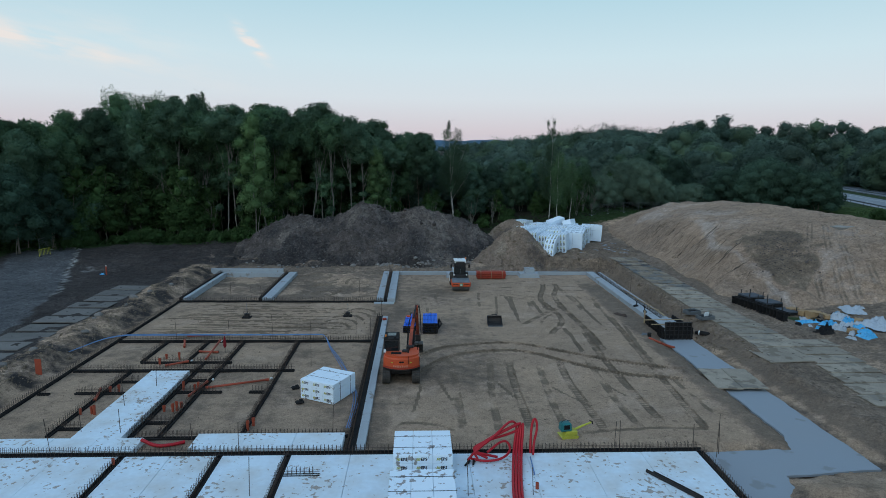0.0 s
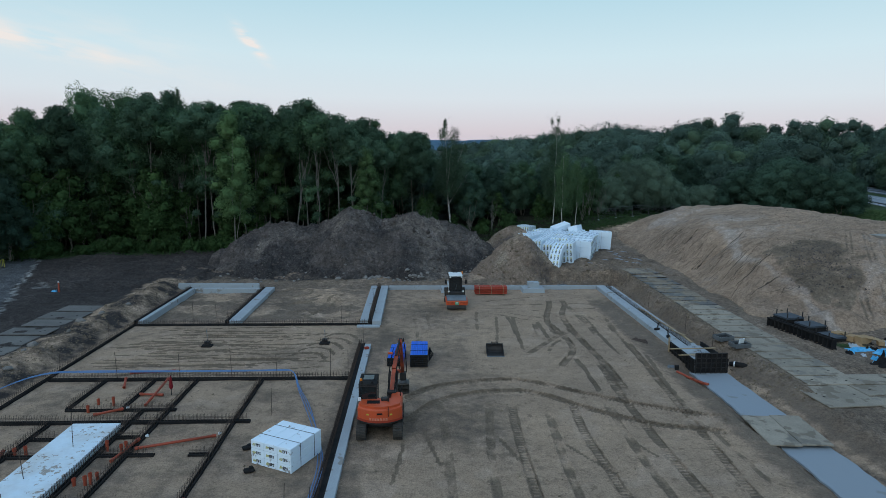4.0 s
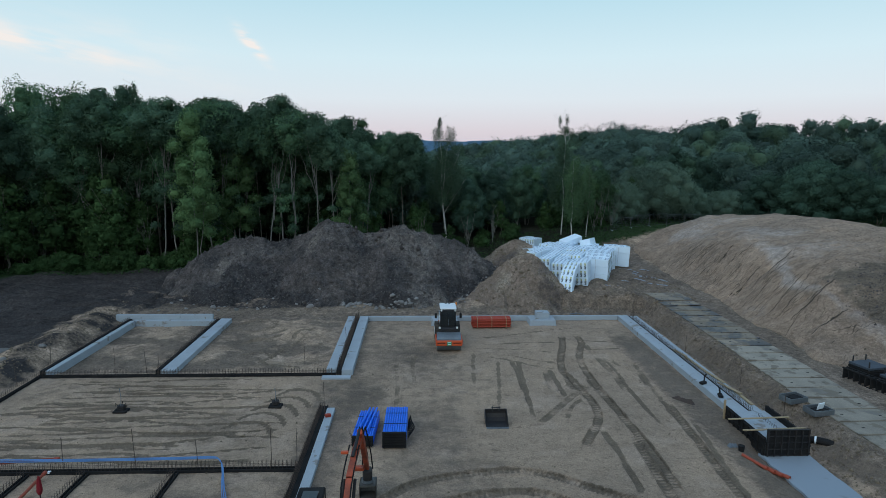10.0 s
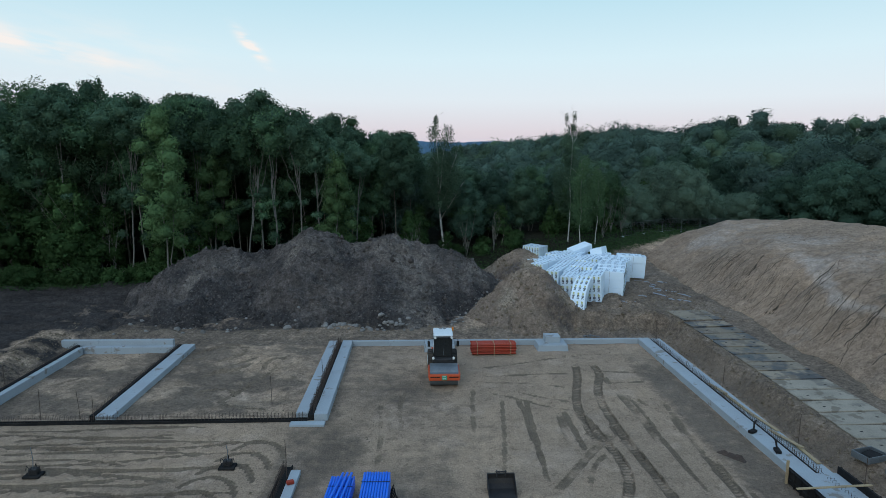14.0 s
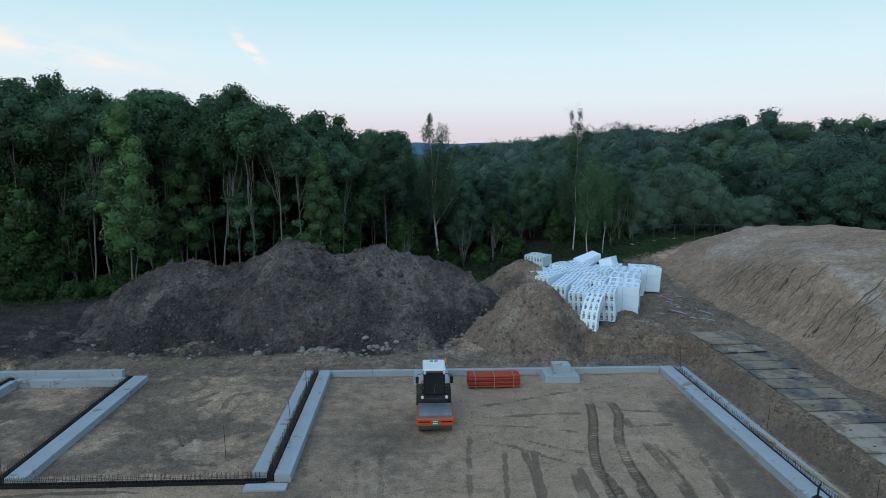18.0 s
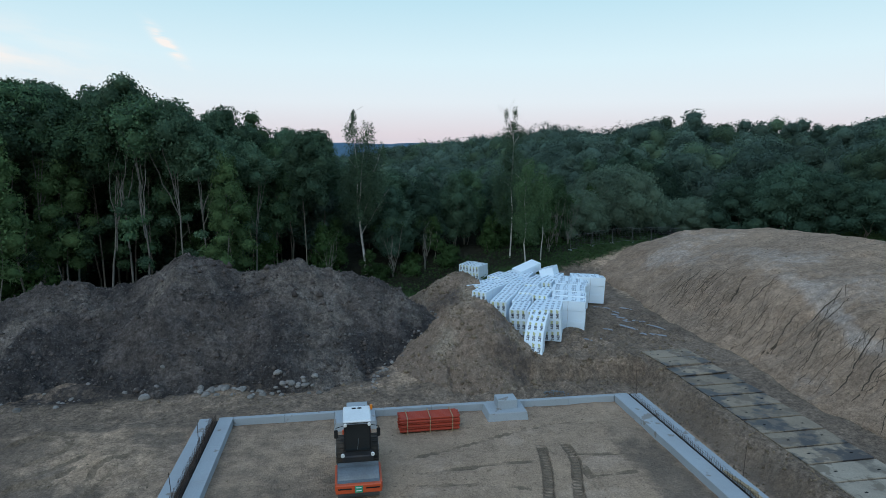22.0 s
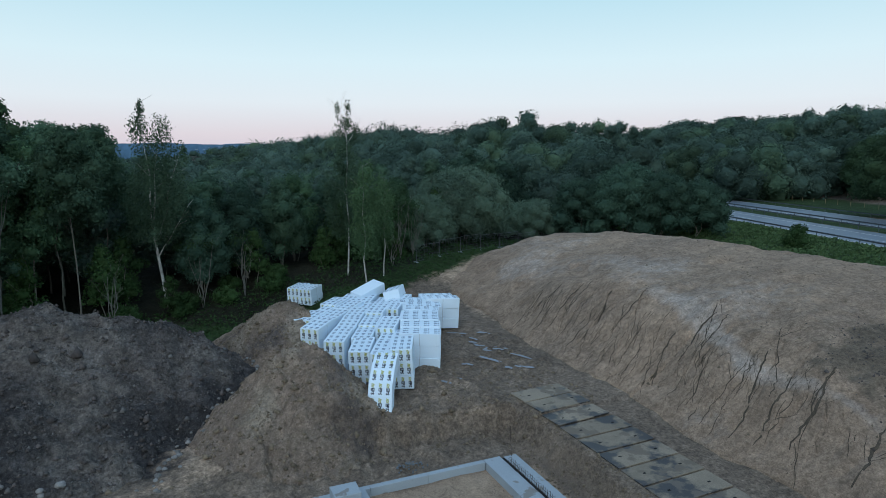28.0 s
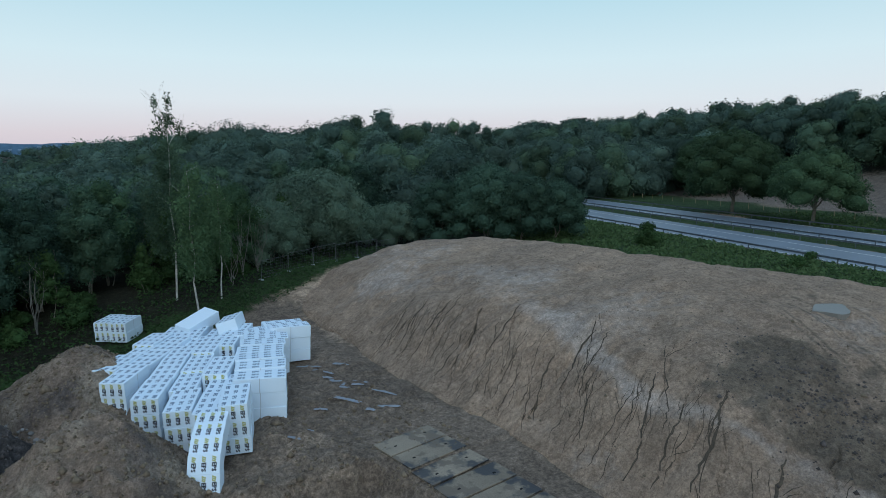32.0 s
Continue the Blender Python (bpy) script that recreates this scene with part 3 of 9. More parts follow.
for k in range(9):
    cx, cy, r = lines.uniform(-16.5, -9.5), lines.uniform(66.5, 76.5), lines.uniform(1.0, 2.6)
    a0 = lines.uniform(0, 6.28)
    TRACKS.append((lines.uniform(0.13, 0.3), 0.05, [(cx + r * math.cos(a0 + 0.35 * u), cy + r * 0.8 * math.sin(a0 + 0.35 * u)) for u in range(6)]))


def smooth_line(points, step=0.25):
    """Points of a plan line, rounded and evenly spaced."""
    p = np.array(points, float)
    for _ in range(3):
        q = np.empty((2 * len(p) - 2, 2))
        q[0::2], q[1::2] = 0.75 * p[:-1] + 0.25 * p[1:], 0.25 * p[:-1] + 0.75 * p[1:]
        p = np.vstack([p[:1], q, p[-1:]])
    s = np.r_[0, np.cumsum(np.hypot(*np.diff(p, axis=0).T))]
    u = np.arange(0, s[-1], step)
    return np.stack([np.interp(u, s, p[:, 0]), np.interp(u, s, p[:, 1])], 1)


def to_line(X, Y, pts, reach):
    """The distance from plan points to a line and the way along it; far ones are left at 9."""
    best, along = np.full(X.shape, 9.0), np.zeros(X.shape)
    step = 0.0
    for (ax, ay), (bx, by) in zip(pts[:-1], pts[1:]):
        length = math.hypot(bx - ax, by - ay)
        near = (X > min(ax, bx) - reach) & (X < max(ax, bx) + reach) & (Y > min(ay, by) - reach) & (Y < max(ay, by) + reach)
        if near.any():
            px, py = X[near] - ax, Y[near] - ay
            t = np.clip((px * (bx - ax) + py * (by - ay)) / length ** 2, 0, 1)
            d = np.hypot(px - t * (bx - ax), py - t * (by - ay))
            old = best[near]
            along_near = along[near]
            closer = d < old
            along_near[closer] = step + (t * length)[closer]
            best[near], along[near] = np.minimum(old, d), along_near
        step += length
    return best, along


ROAD_A, ROAD_U = (79.9, 80.1), (0.304, 0.953)
ROAD_N = (0.953, -0.304)


def road_offset(x, y):
    """Metres to the right of the motorway's near edge."""
    return (x - ROAD_A[0]) * ROAD_N[0] + (y - ROAD_A[1]) * ROAD_N[1]


def land(x, y):
    """The natural ground round the pit."""
    z_right = np.interp(y, [20, 36, 45, 56, 70, 82, 90, 125], [0.1, 0.2, 0.4, 0.6, 0.9, 1.2, 1.3, 1.3])
    z = np.where(x > 0, z_right, 0.0)
    z_back = np.interp(x, [-80, -42, -28, -12, 4, 10.5, 13.5, 28], [1.0, 0.5, 0.25, 0.15, 0.15, 0.7, 1.25, 1.3])
    z = np.where(y > 80, z_back, z)
    z = np.where(x < -27.6, 0.6 + 0.15 * ease(-36, -45, x), z)
    out = ease(100, 130, y) * 0.8
    z = z + out + 1.9 * ease(107, 118, y) * ease(-16, -3, x) * ease(62, 36, x) * ease(155, 128, y)
    # towards the motorway, the field and the woods beyond it
    r = road_offset(x, y)
    z = z + ease(-38, -14, r) * (4.0 - z)
    z = z + ease(57, 113, r) * 14.4
    # wooded rises in the north-east, hollow in the north
    rise = ease(-4, -24, r) * ease(140, 200, y) * ease(20, 75, x) * 9.0
    z = z + rise + ease(28, 50, r) * ease(165, 235, y) * 7.0 * ease(112, 60, r)
    z = z - 10 * ease(135, 300, y) * ease(90, 20, x)
    return z


def pit(x, y):
    """How far the ground is dug out, and where it is the levelled pad (0 to 1)."""
    cut = 0.55 * lattice(x * 0.45, y * 0.45, 16) + 0.3 * lattice(x * 1.6, y * 1.6, 17)
    north = np.where(x > 8, ease(82.6, 81.7, y + cut), ease(81.6, 79.6, y))
    return ease(-29.4, -27.6, x) * ease(22.8, 21.4, x + 0.6 * cut) * north


def trench(x, y):
    """The open footing trench east and south of the hall."""
    side = 0.25 * lattice(x * 0.9, y * 0.9, 3) + 0.12 * lattice(x * 2.7, y * 2.7, 4)
    a = ease(16.6, 17.5, x + side) * ease(21.6, 20.2, x + side) * ease(30.2, 30.9, y + side) * ease(53.8, 52.6, y)
    b = ease(11.4, 12.0, x + side) * ease(18.6, 17.6, x + side) * ease(29.6, 30.4, y + side) * ease(33.6, 32.8, y + side)
    c = ease(11.4, 12.0, x) * ease(15.4, 14.6, x + side) * ease(20, 21, y) * ease(31.5, 30.6, y)
    return np.maximum(np.maximum(a, b), c)


def ground_height(x, y, ruts=None):
    z = land(x, y)
    p = pit(x, y)
    z = z * (1 - p)
    z = z - 0.30 * p * ease(19.9, 20.4, x) * ease(24.5, 22.5, x) * ease(49, 53, y)
    z = z - 0.34 * trench(x, y)
    inner = ease(-27.0, -26.4, x) * ease(-18.6, -19.2, x) * ease(64.6, 65.6, y) * ease(77.8, 77.2, y)
    z = z - 0.22 * inner
    hollow = ease(-16.2, -14.4, x) * ease(-8.6, -10.4, x) * ease(66, 68.5, y) * ease(74, 71.5, y)
    z = z - 0.25 * hollow + 0.12 * ease(-17.4, -15.4, x) * ease(-7.4, -8.9, x) * ease(72, 75, y) * ease(79, 77, y)
    # loose soil thrown up round the pit
    bank = np.exp(-(((x + 29.7) / 1.3) ** 2)) * ease(84, 78, y) * 0.45
    z = z + bank * (0.7 + 0.5 * rough_noise(x, y, 0.35, 3, 8))
    spoil = np.exp(-((x - 17.0) / 2.6) ** 2 - ((y - 27.6) / 1.5) ** 2) * 0.9 + np.exp(-((x - 22.2) / 0.7) ** 2) * ease(54, 48, y) * ease(30, 34, y) * 0.25
    spoil = spoil + np.exp(-((x - 23.2) / 1.2) ** 2 - ((y - 34.5) / 3.5) ** 2) * 0.5
    z = z + spoil * (0.8 + 0.4 * rough_noise(x, y, 0.8, 3, 12))
    laid = np.maximum(ease(21.6, 22.4, x) * ease(28.0, 27.4, x) * ease(43.5, 44.5, y) * ease(86, 84.5, y), ease(23.8, 24.6, x) * ease(31, 30.4, x) * ease(35.5, 36.5, y) * ease(51, 50, y))
    soft = 0.018 + 0.11 * (1 - p) * ease(60, 52, np.abs(x)) + 0.15 * p * (ease(-17.4, -15.4, x) * ease(-7.4, -8.9, x) * ease(65, 67, y)) + 0.08 * p * ease(-26.4, -25.4, x) * ease(-19, -20, x) * ease(65, 66, y) + 0.06 * np.maximum(ease(18.0, 16.4, x) * ease(14.6, 15.8, x) * p, 0)
    z = z + soft * (1 - laid) * rough_noise(x, y, 0.55, 5, 21)
    lumps = ease(79.0, 80.0, y) * ease(101, 96, y) * ease(6, 9, x) * ease(29.5, 27, x) + (1 - p) * ease(20.6, 21.6, x) * ease(23.6, 22.6, x) * ease(84, 80, y)
    z = z + np.minimum(lumps, 1) * (1 - laid) * (0.26 * np.abs(rough_noise(x, y, 0.9, 4, 24)) + 0.11 * rough_noise(x, y, 2.2, 3, 25))
    churned = ease(-30, -33, x) * ease(70, 78, y) + ease(81.5, 84, y) * ease(4, 0, x)
    z = z + np.minimum(churned, 1) * ease(104, 98, y) * ease(-50, -44, x) * (0.34 * rough_noise(x * 0.35, y, 0.9, 4, 23) + 0.16 * np.abs(rough_noise(x * 0.6, y, 1.5, 4, 27)))
    if ruts is not None:
        z = z + ruts
    return z


def spaced(*runs):
    """Grid lines: runs of (from, to, step)."""
    return np.unique(np.round(np.concatenate([np.arange(a, b, s) for a, b, s in runs]), 3))


gx = spaced((-4000, -900, 500), (-900, -200, 70), (-200, -64, 8), (-64, -36, 0.5), (-36, -28, 0.3), (-28, -4, 0.17), (-4, 17, 0.12), (17, 21.5, 0.18), (21.5, 34, 0.25), (34, 120, 1.6), (120, 320, 8), (320, 900, 60), (900, 4001, 500))
gy = spaced((-600, -60, 60), (-60, 0, 8), (0, 26, 1.0), (26, 32, 0.2), (32, 66, 0.125), (66, 79, 0.2), (79, 84, 0.2), (84, 99, 0.2), (99, 100, 0.5), (100, 135, 0.8), (135, 320, 5), (320, 900, 40), (900, 4401, 500))
GX, GY = np.meshgrid(gx, gy)
rut_depth, rut_mask, along_mask, track_mask = (np.zeros(GX.shape) for _ in range(4))
for width, depth, pts in TRACKS:
    width = width * 0.8 if width > 0.2 else width
    d, s = to_line(GX, GY, smooth_line(pts), 1.0)
    fade = ease(-0.2, 0.9, s + 0.5 * lattice(GX * 0.9, GY * 0.9, 32)) * ease(0.2, -0.9, s - s.max() + 0.5 * lattice(GX * 0.9, GY * 0.9, 33)) if s.max() > 4 else 1.0
    inside = ease(width * 1.1, width * 0.8, d) * fade
    rim = np.exp(-((d - width * 1.25) / (width * 0.22)) ** 2) * fade
    rut_depth += (-depth * inside + depth * 0.9 * rim * (d < 5)) * 1.4
    ragged = (0.72 + 0.34 * lattice(GX * 1.3, GY * 1.3, 31)) if width > 0.17 else 0.86 + 0.22 * lattice(GX * 0.7, GY * 0.7, 31)
    # dark soil of the ruts, with the shade of their ridges put into the mask
    line = np.exp(-((d - width * 0.95) / 0.085) ** 2) * fade if width > 0.2 else inside * (1.55 if depth > 0.03 else 1.0)
    rut_mask = np.maximum(rut_mask, np.maximum(line * 0.85, inside * 0.70) * ragged * (0.56 + 0.42 * min(1, depth / 0.045)))
    stronger = inside > track_mask
    along_mask = np.where(stronger, s * 2 * math.pi / 0.28, along_mask)
    track_mask = np.where(stronger, inside * (width > 0.21), track_mask)
GZ = ground_height(GX, GY, rut_depth)
road_d = road_offset(GX, GY)
dark = np.maximum.reduce([
    ease(80.5, 84.0, GY + 2.4 * ease(-10, -19, GX) + 0.8 * lattice(GX * 0.3, GY * 0.3, 5)) * ease(6.5, 1, GX) * ease(112, 108, GY) * (0.84 + 0.3 * rough_noise(GX * 0.3, GY, 0.7, 3, 40)),
    ease(-26.9, -27.8, GX) * np.maximum(0.50 + 0.30 * rough_noise(GX, GY, 0.6, 3, 38), 0.95 * ease(-30.6, -32.2, GX + 0.5 * lattice(GX * 0.6, GY * 0.6, 13))) * ease(104, 100, GY),
    ease(-36.0, -38.0, GX) * (0.82 + 0.3 * rough_noise(GX * 0.3, GY, 0.55, 3, 39)),
    ease(20.8, 21.8, GX) * ease(29.4, 27.6, GX) * (0.4 + 0.2 * lattice(GX * 0.6, GY * 0.6, 35)),
    ease(78.7, 79.3, GY) * ease(83.0, 81.4, GY) * ease(12.4, 13.6, GX) * ease(24, 22, GX) * (0.5 + 0.3 * lattice(GX * 0.9, GY * 0.9, 36)),
    ease(81, 83, GY) * ease(10, 13, GX) * ease(34, 29, GX) * (0.40 + 0.34 * lattice(GX * 0.5, GY * 0.5, 33)),
    0.8 * np.exp(-((GX - 27.9 + 0.4 * lattice(GX, GY * 0.4, 34)) / 0.55) ** 2) * ease(62, 66, GY) * ease(101, 96, GY),
    trench(GX, GY) * 0.5,
])
damp = np.maximum.reduce([
    ease(20.4, 21.4, GX) * ease(30.4, 28.6, GX) * ease(20, 24, GY) * 0.85,
    ease(22, 24, GX) * ease(52, 44, GX) * ease(66, 58, GY) * (0.8 + 0.25 * lattice(GX * 0.4, GY * 0.4, 20)),
    ease(80.5, 82, GY) * ease(6, 9, GX) * ease(34, 29, GX) * (0.6 + 0.3 * lattice(GX * 0.4, GY * 0.4, 37)),
    ease(-4.0, -5.0, GX) * ease(-7.8, -7.0, GX) * ease(80, 60, GY) * 0.6,
    ease(14.6, 16.2, GX) * ease(18.8, 17.6, GX) * ease(30, 34, GY) * ease(78, 70, GY) * 0.75,
    ease(-27, -26, GX) * ease(-7.0, -8.0, GX) * ease(64.5, 65.5, GY) * ease(78, 77, GY) * np.clip(0.60 + 0.85 * lattice(GX * 0.35, GY * 0.7, 14) + 0.3 * lattice(GX * 0.9, GY * 1.6, 19), 0, 1),
    0.8 * np.exp(-((GX + 4.4) / 1.9) ** 2 - ((GY - 60.0) / 4.5) ** 2),
    0.5 * np.exp(-((GX + 4.2) / 2.2) ** 2 - ((GY - 42.0) / 5.0) ** 2),
    0.72 * ease(77, 78.5, GY) * ease(83.5, 81.5, GY) * ease(-29, -27, GX),
    0.3 * ease(34.0, 33.0, GY) * ease(-4, -2, GX),
    ease(-26.9, -26.5, GX) * ease(-6.4, -6.9, GX) * ease(51.2, 50.6, GY) * (0.34 + 0.22 * lattice(GX * 0.5, GY * 0.5, 18)),
    np.clip(0.55 * lattice(GX * 0.16, GY * 0.16, 15) + 0.26, 0, 0.62) * ease(-26.5, -26, GX) * ease(7, 1, GX),
])
edge_y = np.interp(GX, [-92, -52, -39, -18, -3, 7, 17, 31, 45, 58, 71, 84], [80, 93, 98.5, 101.5, 104, 104.5, 106, 114, 122, 124, 126, 128])
grass = np.maximum.reduce([
    ease(-2.5, 2.0, GY - edge_y + 1.5 * lattice(GX * 0.25, GY * 0.25, 6)),
    ease(56, 63, GX) * ease(0.5, -0.5, road_d) * ease(40, 48, GY),
    ease(11.0, 11.6, road_d) * ease(17.2, 16.6, road_d),
    ease(27.4, 28, road_d) * ease(58, 52, road_d),
    ease(-58, -61, GX + 0.25 * (GY - 92)),
    ease(120, 160, np.abs(GX)) * ease(48, 50, np.abs(road_d - 20)) * 0.9 * (GX < 60),
    0.9 * np.exp(-((GX - 31.6) / 1.6) ** 2 - ((GY - 55.8) / 0.9) ** 2),
])
field = ease(52, 58, road_d) * ease(86, 80, road_d)
litter = ease(1.0, 6.0, GY - edge_y + 2 * lattice(GX * 0.2, GY * 0.2, 7)) * ease(-10, -16, road_d)
litter = np.maximum(litter, ease(72, 80, road_d))
kerb_x = np.interp(GY, [55, 68, 75, 82.7, 92.4, 104], [-36.2, -40.7, -43.6, -47.2, -51.9, -57.5]) + 0.35 * lattice(GX * 0.8, GY * 0.8, 10)
gravel = ease(0.2, -0.3, GX - kerb_x) * ease(-9.5, -7.5, GX - kerb_x) * ease(104, 98, GY) * (0.85 + 0.15 * lattice(GX * 0.5, GY * 0.5, 9))
verge = np.exp(-((GX - kerb_x - 0.1) / 0.32) ** 2) * ease(62, 66, GY) * ease(96, 92, GY) * (0.75 + 0.3 * lattice(GX * 1.1, GY * 1.1, 11))
verge = np.maximum(verge, 0.36 * np.exp(-((GX - kerb_x - 2.0) / 1.6) ** 2 - ((GY - 76) / 5.5) ** 2) * (1 + 0.7 * lattice(GX * 0.9, GY * 0.9, 12)))
loose = np.clip(1 - pit(GX, GY) * ease(79.2, 78.2, GY) + 0.55 * ease(-7, -8.5, GX) * ease(64, 65, GY), 0, 1)
ground = new("ground", quick_mesh("ground", np.stack([GX, GY, GZ], -1).reshape(-1, 3), grid_faces(len(gx), len(gy)), [GROUND],
             [("dark", dark), ("damp", damp), ("rut", rut_mask), ("grass", grass), ("litter", litter), ("gravel", gravel), ("verge", verge), ("field", field), ("along", along_mask), ("track", track_mask), ("loose", loose)]))
tagged(ground, "bare sandy building ground with wheel tracks and grassy edges", "ground", kind="structure")


def floor_at(x, y):
    return float(ground_height(np.array([float(x)]), np.array([float(y)]))[0])


# ---- heaps ----
def heap(name, height, xs, ys, mat, attributes, label, category, sink=0.25):
    X, Y = np.meshgrid(xs, ys)
    Z = height(X, Y)
    base = ground_height(X, Y)
    top = np.where(Z > 0.02, base + Z, base - sink)
    me = quick_mesh(name, np.stack([X, Y, top], -1).reshape(-1, 3), grid_faces(len(xs), len(ys)), [mat], [(k, f(X, Y, Z)) for k, f in attributes])
    used = (Z > 0.0).ravel()
    bm = bmesh.new()
    bm.from_mesh(me)
    bm.verts.ensure_lookup_table()
    bmesh.ops.delete(bm, geom=[f for f in bm.faces if not any(used[v.index] for v in f.verts)], context="FACES")
    bmesh.ops.delete(bm, geom=[v for v in bm.verts if not v.link_faces], context="VERTS")
    bm.to_mesh(me)
    bm.free()
    ob = new(name, me)
    return tagged(ob, label, category)


def dark_heap(x, y):
    wob = 1.1 * lattice(x * 0.17, y * 0.17, 41)
    crest = np.interp(x, [-29.5, -26.5, -23.5, -20.0, -17.3, -15.3, -13.3, -11.1, -8.8, -6.8, -4.8, -3.0, -0.8, 1.2, 3.7, 5.9, 7.9, 9.4],
                      [0, 2.6, 4.4, 5.5, 4.8, 5.0, 6.2, 7.4, 6.7, 5.8, 6.2, 6.8, 6.1, 5.5, 4.8, 3.7, 1.9, 0])
    d = np.sqrt((y - 92.6 + wob) ** 2 + 0.6) - 0.77
    z = crest - (0.55 + 0.16 * ease(0.5, 5, x) * ease(93, 90, y)) * d - 0.28 * np.maximum(0, d - 4.3)
    z = z + 0.28 * rough_noise(x, y, 0.45, 3, 42) + 0.15 * rough_noise(x, y, 1.7, 4, 43) + 0.24 * np.abs(rough_noise(x, y, 0.8, 4, 44)) + 0.10 * np.abs(rough_noise(x, y, 2.4, 2, 45))
    z = z + 0.5 * np.exp(-((x - 1.7) / 0.7) ** 2 - ((y - 84.0) / 0.7) ** 2)
    gully = np.exp(-((x + 14.4 - 0.25 * (y - 90)) / 0.7) ** 2) * 0.35 + np.exp(-((x - 4.0 - 0.2 * (y - 88)) / 0.5) ** 2) * 0.3
    return np.minimum(z - gully, 9) * ease(0, 0.4, crest)


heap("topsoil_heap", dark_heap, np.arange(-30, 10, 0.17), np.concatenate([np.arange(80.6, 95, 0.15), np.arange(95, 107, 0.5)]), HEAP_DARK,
     # dark varies at random and grows towards the heap's foot
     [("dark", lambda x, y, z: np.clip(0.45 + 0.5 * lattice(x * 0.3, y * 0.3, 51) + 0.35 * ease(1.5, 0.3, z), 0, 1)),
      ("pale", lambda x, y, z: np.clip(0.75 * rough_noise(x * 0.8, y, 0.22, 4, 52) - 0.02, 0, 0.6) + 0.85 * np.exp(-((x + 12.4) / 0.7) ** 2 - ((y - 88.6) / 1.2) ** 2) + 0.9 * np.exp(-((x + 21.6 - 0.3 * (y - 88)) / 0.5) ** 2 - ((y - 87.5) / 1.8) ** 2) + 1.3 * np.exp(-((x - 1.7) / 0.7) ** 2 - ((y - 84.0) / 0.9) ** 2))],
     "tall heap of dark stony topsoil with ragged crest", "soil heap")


def sand_heap(x, y):
    a = 4.75 - 0.90 * np.sqrt(((x - 10.8) * np.where(x > 10.8, 1.25, 0.86)) ** 2 + ((y - 86.6) * np.where(y > 86.6, 1.0, 0.80)) ** 2 + 0.9)
    b = 4.2 - 0.72 * np.sqrt(((x - 11.5) * np.where(x > 11.5, 1.1, 0.92)) ** 2 + ((y - 97.8) * np.where(y > 97.8, 0.62, 0.85)) ** 2 + 0.6)
    z = np.maximum(a, b) + 0.12 * np.exp(-np.abs(a - b))
    z = z + 0.2 * rough_noise(x, y, 0.5, 3, 61) + 0.10 * rough_noise(x, y, 2.0, 3, 62) + 0.16 * np.abs(rough_noise(x, y, 1.3, 4, 63)) + 0.05 * rough_noise(x, y, 4.5, 3, 64)
    return z - 0.3 * np.maximum(0, rough_noise(x * 1.2, y * 0.3, 1.0, 3, 65)) * ease(3.2, 1.5, z) * ease(0.1, 0.8, z)


heap("sand_heap", sand_heap, np.arange(3.5, 18, 0.13), np.arange(79, 106, 0.14), HEAP_SAND,
     [("dark", lambda x, y, z: np.clip(0.25 + 0.5 * lattice(x * 0.4, y * 0.4, 71), 0, 1)), ("pale", lambda x, y, z: np.clip(0.3 + 0.6 * lattice(x * 0.5, y * 0.5, 72), 0, 1))],
     "light brown sand heap beside the dark topsoil", "sand heap")

# the large mound east of the plate track; toe line in plan with the steepness of each side
TOE = [(28.5, 63.5, 1.0), (28, 72, 1.0), (28.3, 80, 1.0), (28.8, 88, 0.95), (28.9, 97, 0.75), (29.2, 108, 0.45), (32.7, 121, 0.42), (44.6, 126, 0.5), (56.7, 122, 0.6), (66.2, 108, 0.6),
       (71.8, 90, 0.55), (75.4, 70, 0.5), (73, 52, 0.5), (57.1, 50, 0.5), (42.9, 55.5, 0.5), (34.8, 60.5, 0.75)]


def mound_depth(x, y):
    """Metres inside the toe line, weighed by the steepness of the nearest side."""
    best = np.full(x.shape, 99.0)
    for (ax, ay, k), (bx, by, _) in zip(TOE, TOE[1:] + TOE[:1]):
        length = math.hypot(bx - ax, by - ay)
        d = ((bx - ax) * (y - ay) - (by - ay) * (x - ax)) / -length
        best = np.minimum(best, d * k)
    return best


CRACKS = []
dice = random.Random(11)
for k in range(70):
    y0 = 64.5 + k * 0.46 + dice.uniform(-0.5, 0.5)
    big = dice.random() < 0.16
    x0, run = 28.7 + dice.uniform(0, 4.0), dice.uniform(2.5, 5.0) if big else dice.uniform(0.6, 2.6)
    n = 12 if big else 7
    pts, yy = [], y0
    for i in range(n + 1):
        yy += dice.uniform(-0.20, 0.34)
        pts.append((x0 + run * i / n, yy))
    if y0 > 73 or k % 3 == 0:
        CRACKS.append((dice.uniform(0.05, 0.075) if big else dice.uniform(0.03, 0.055), pts))


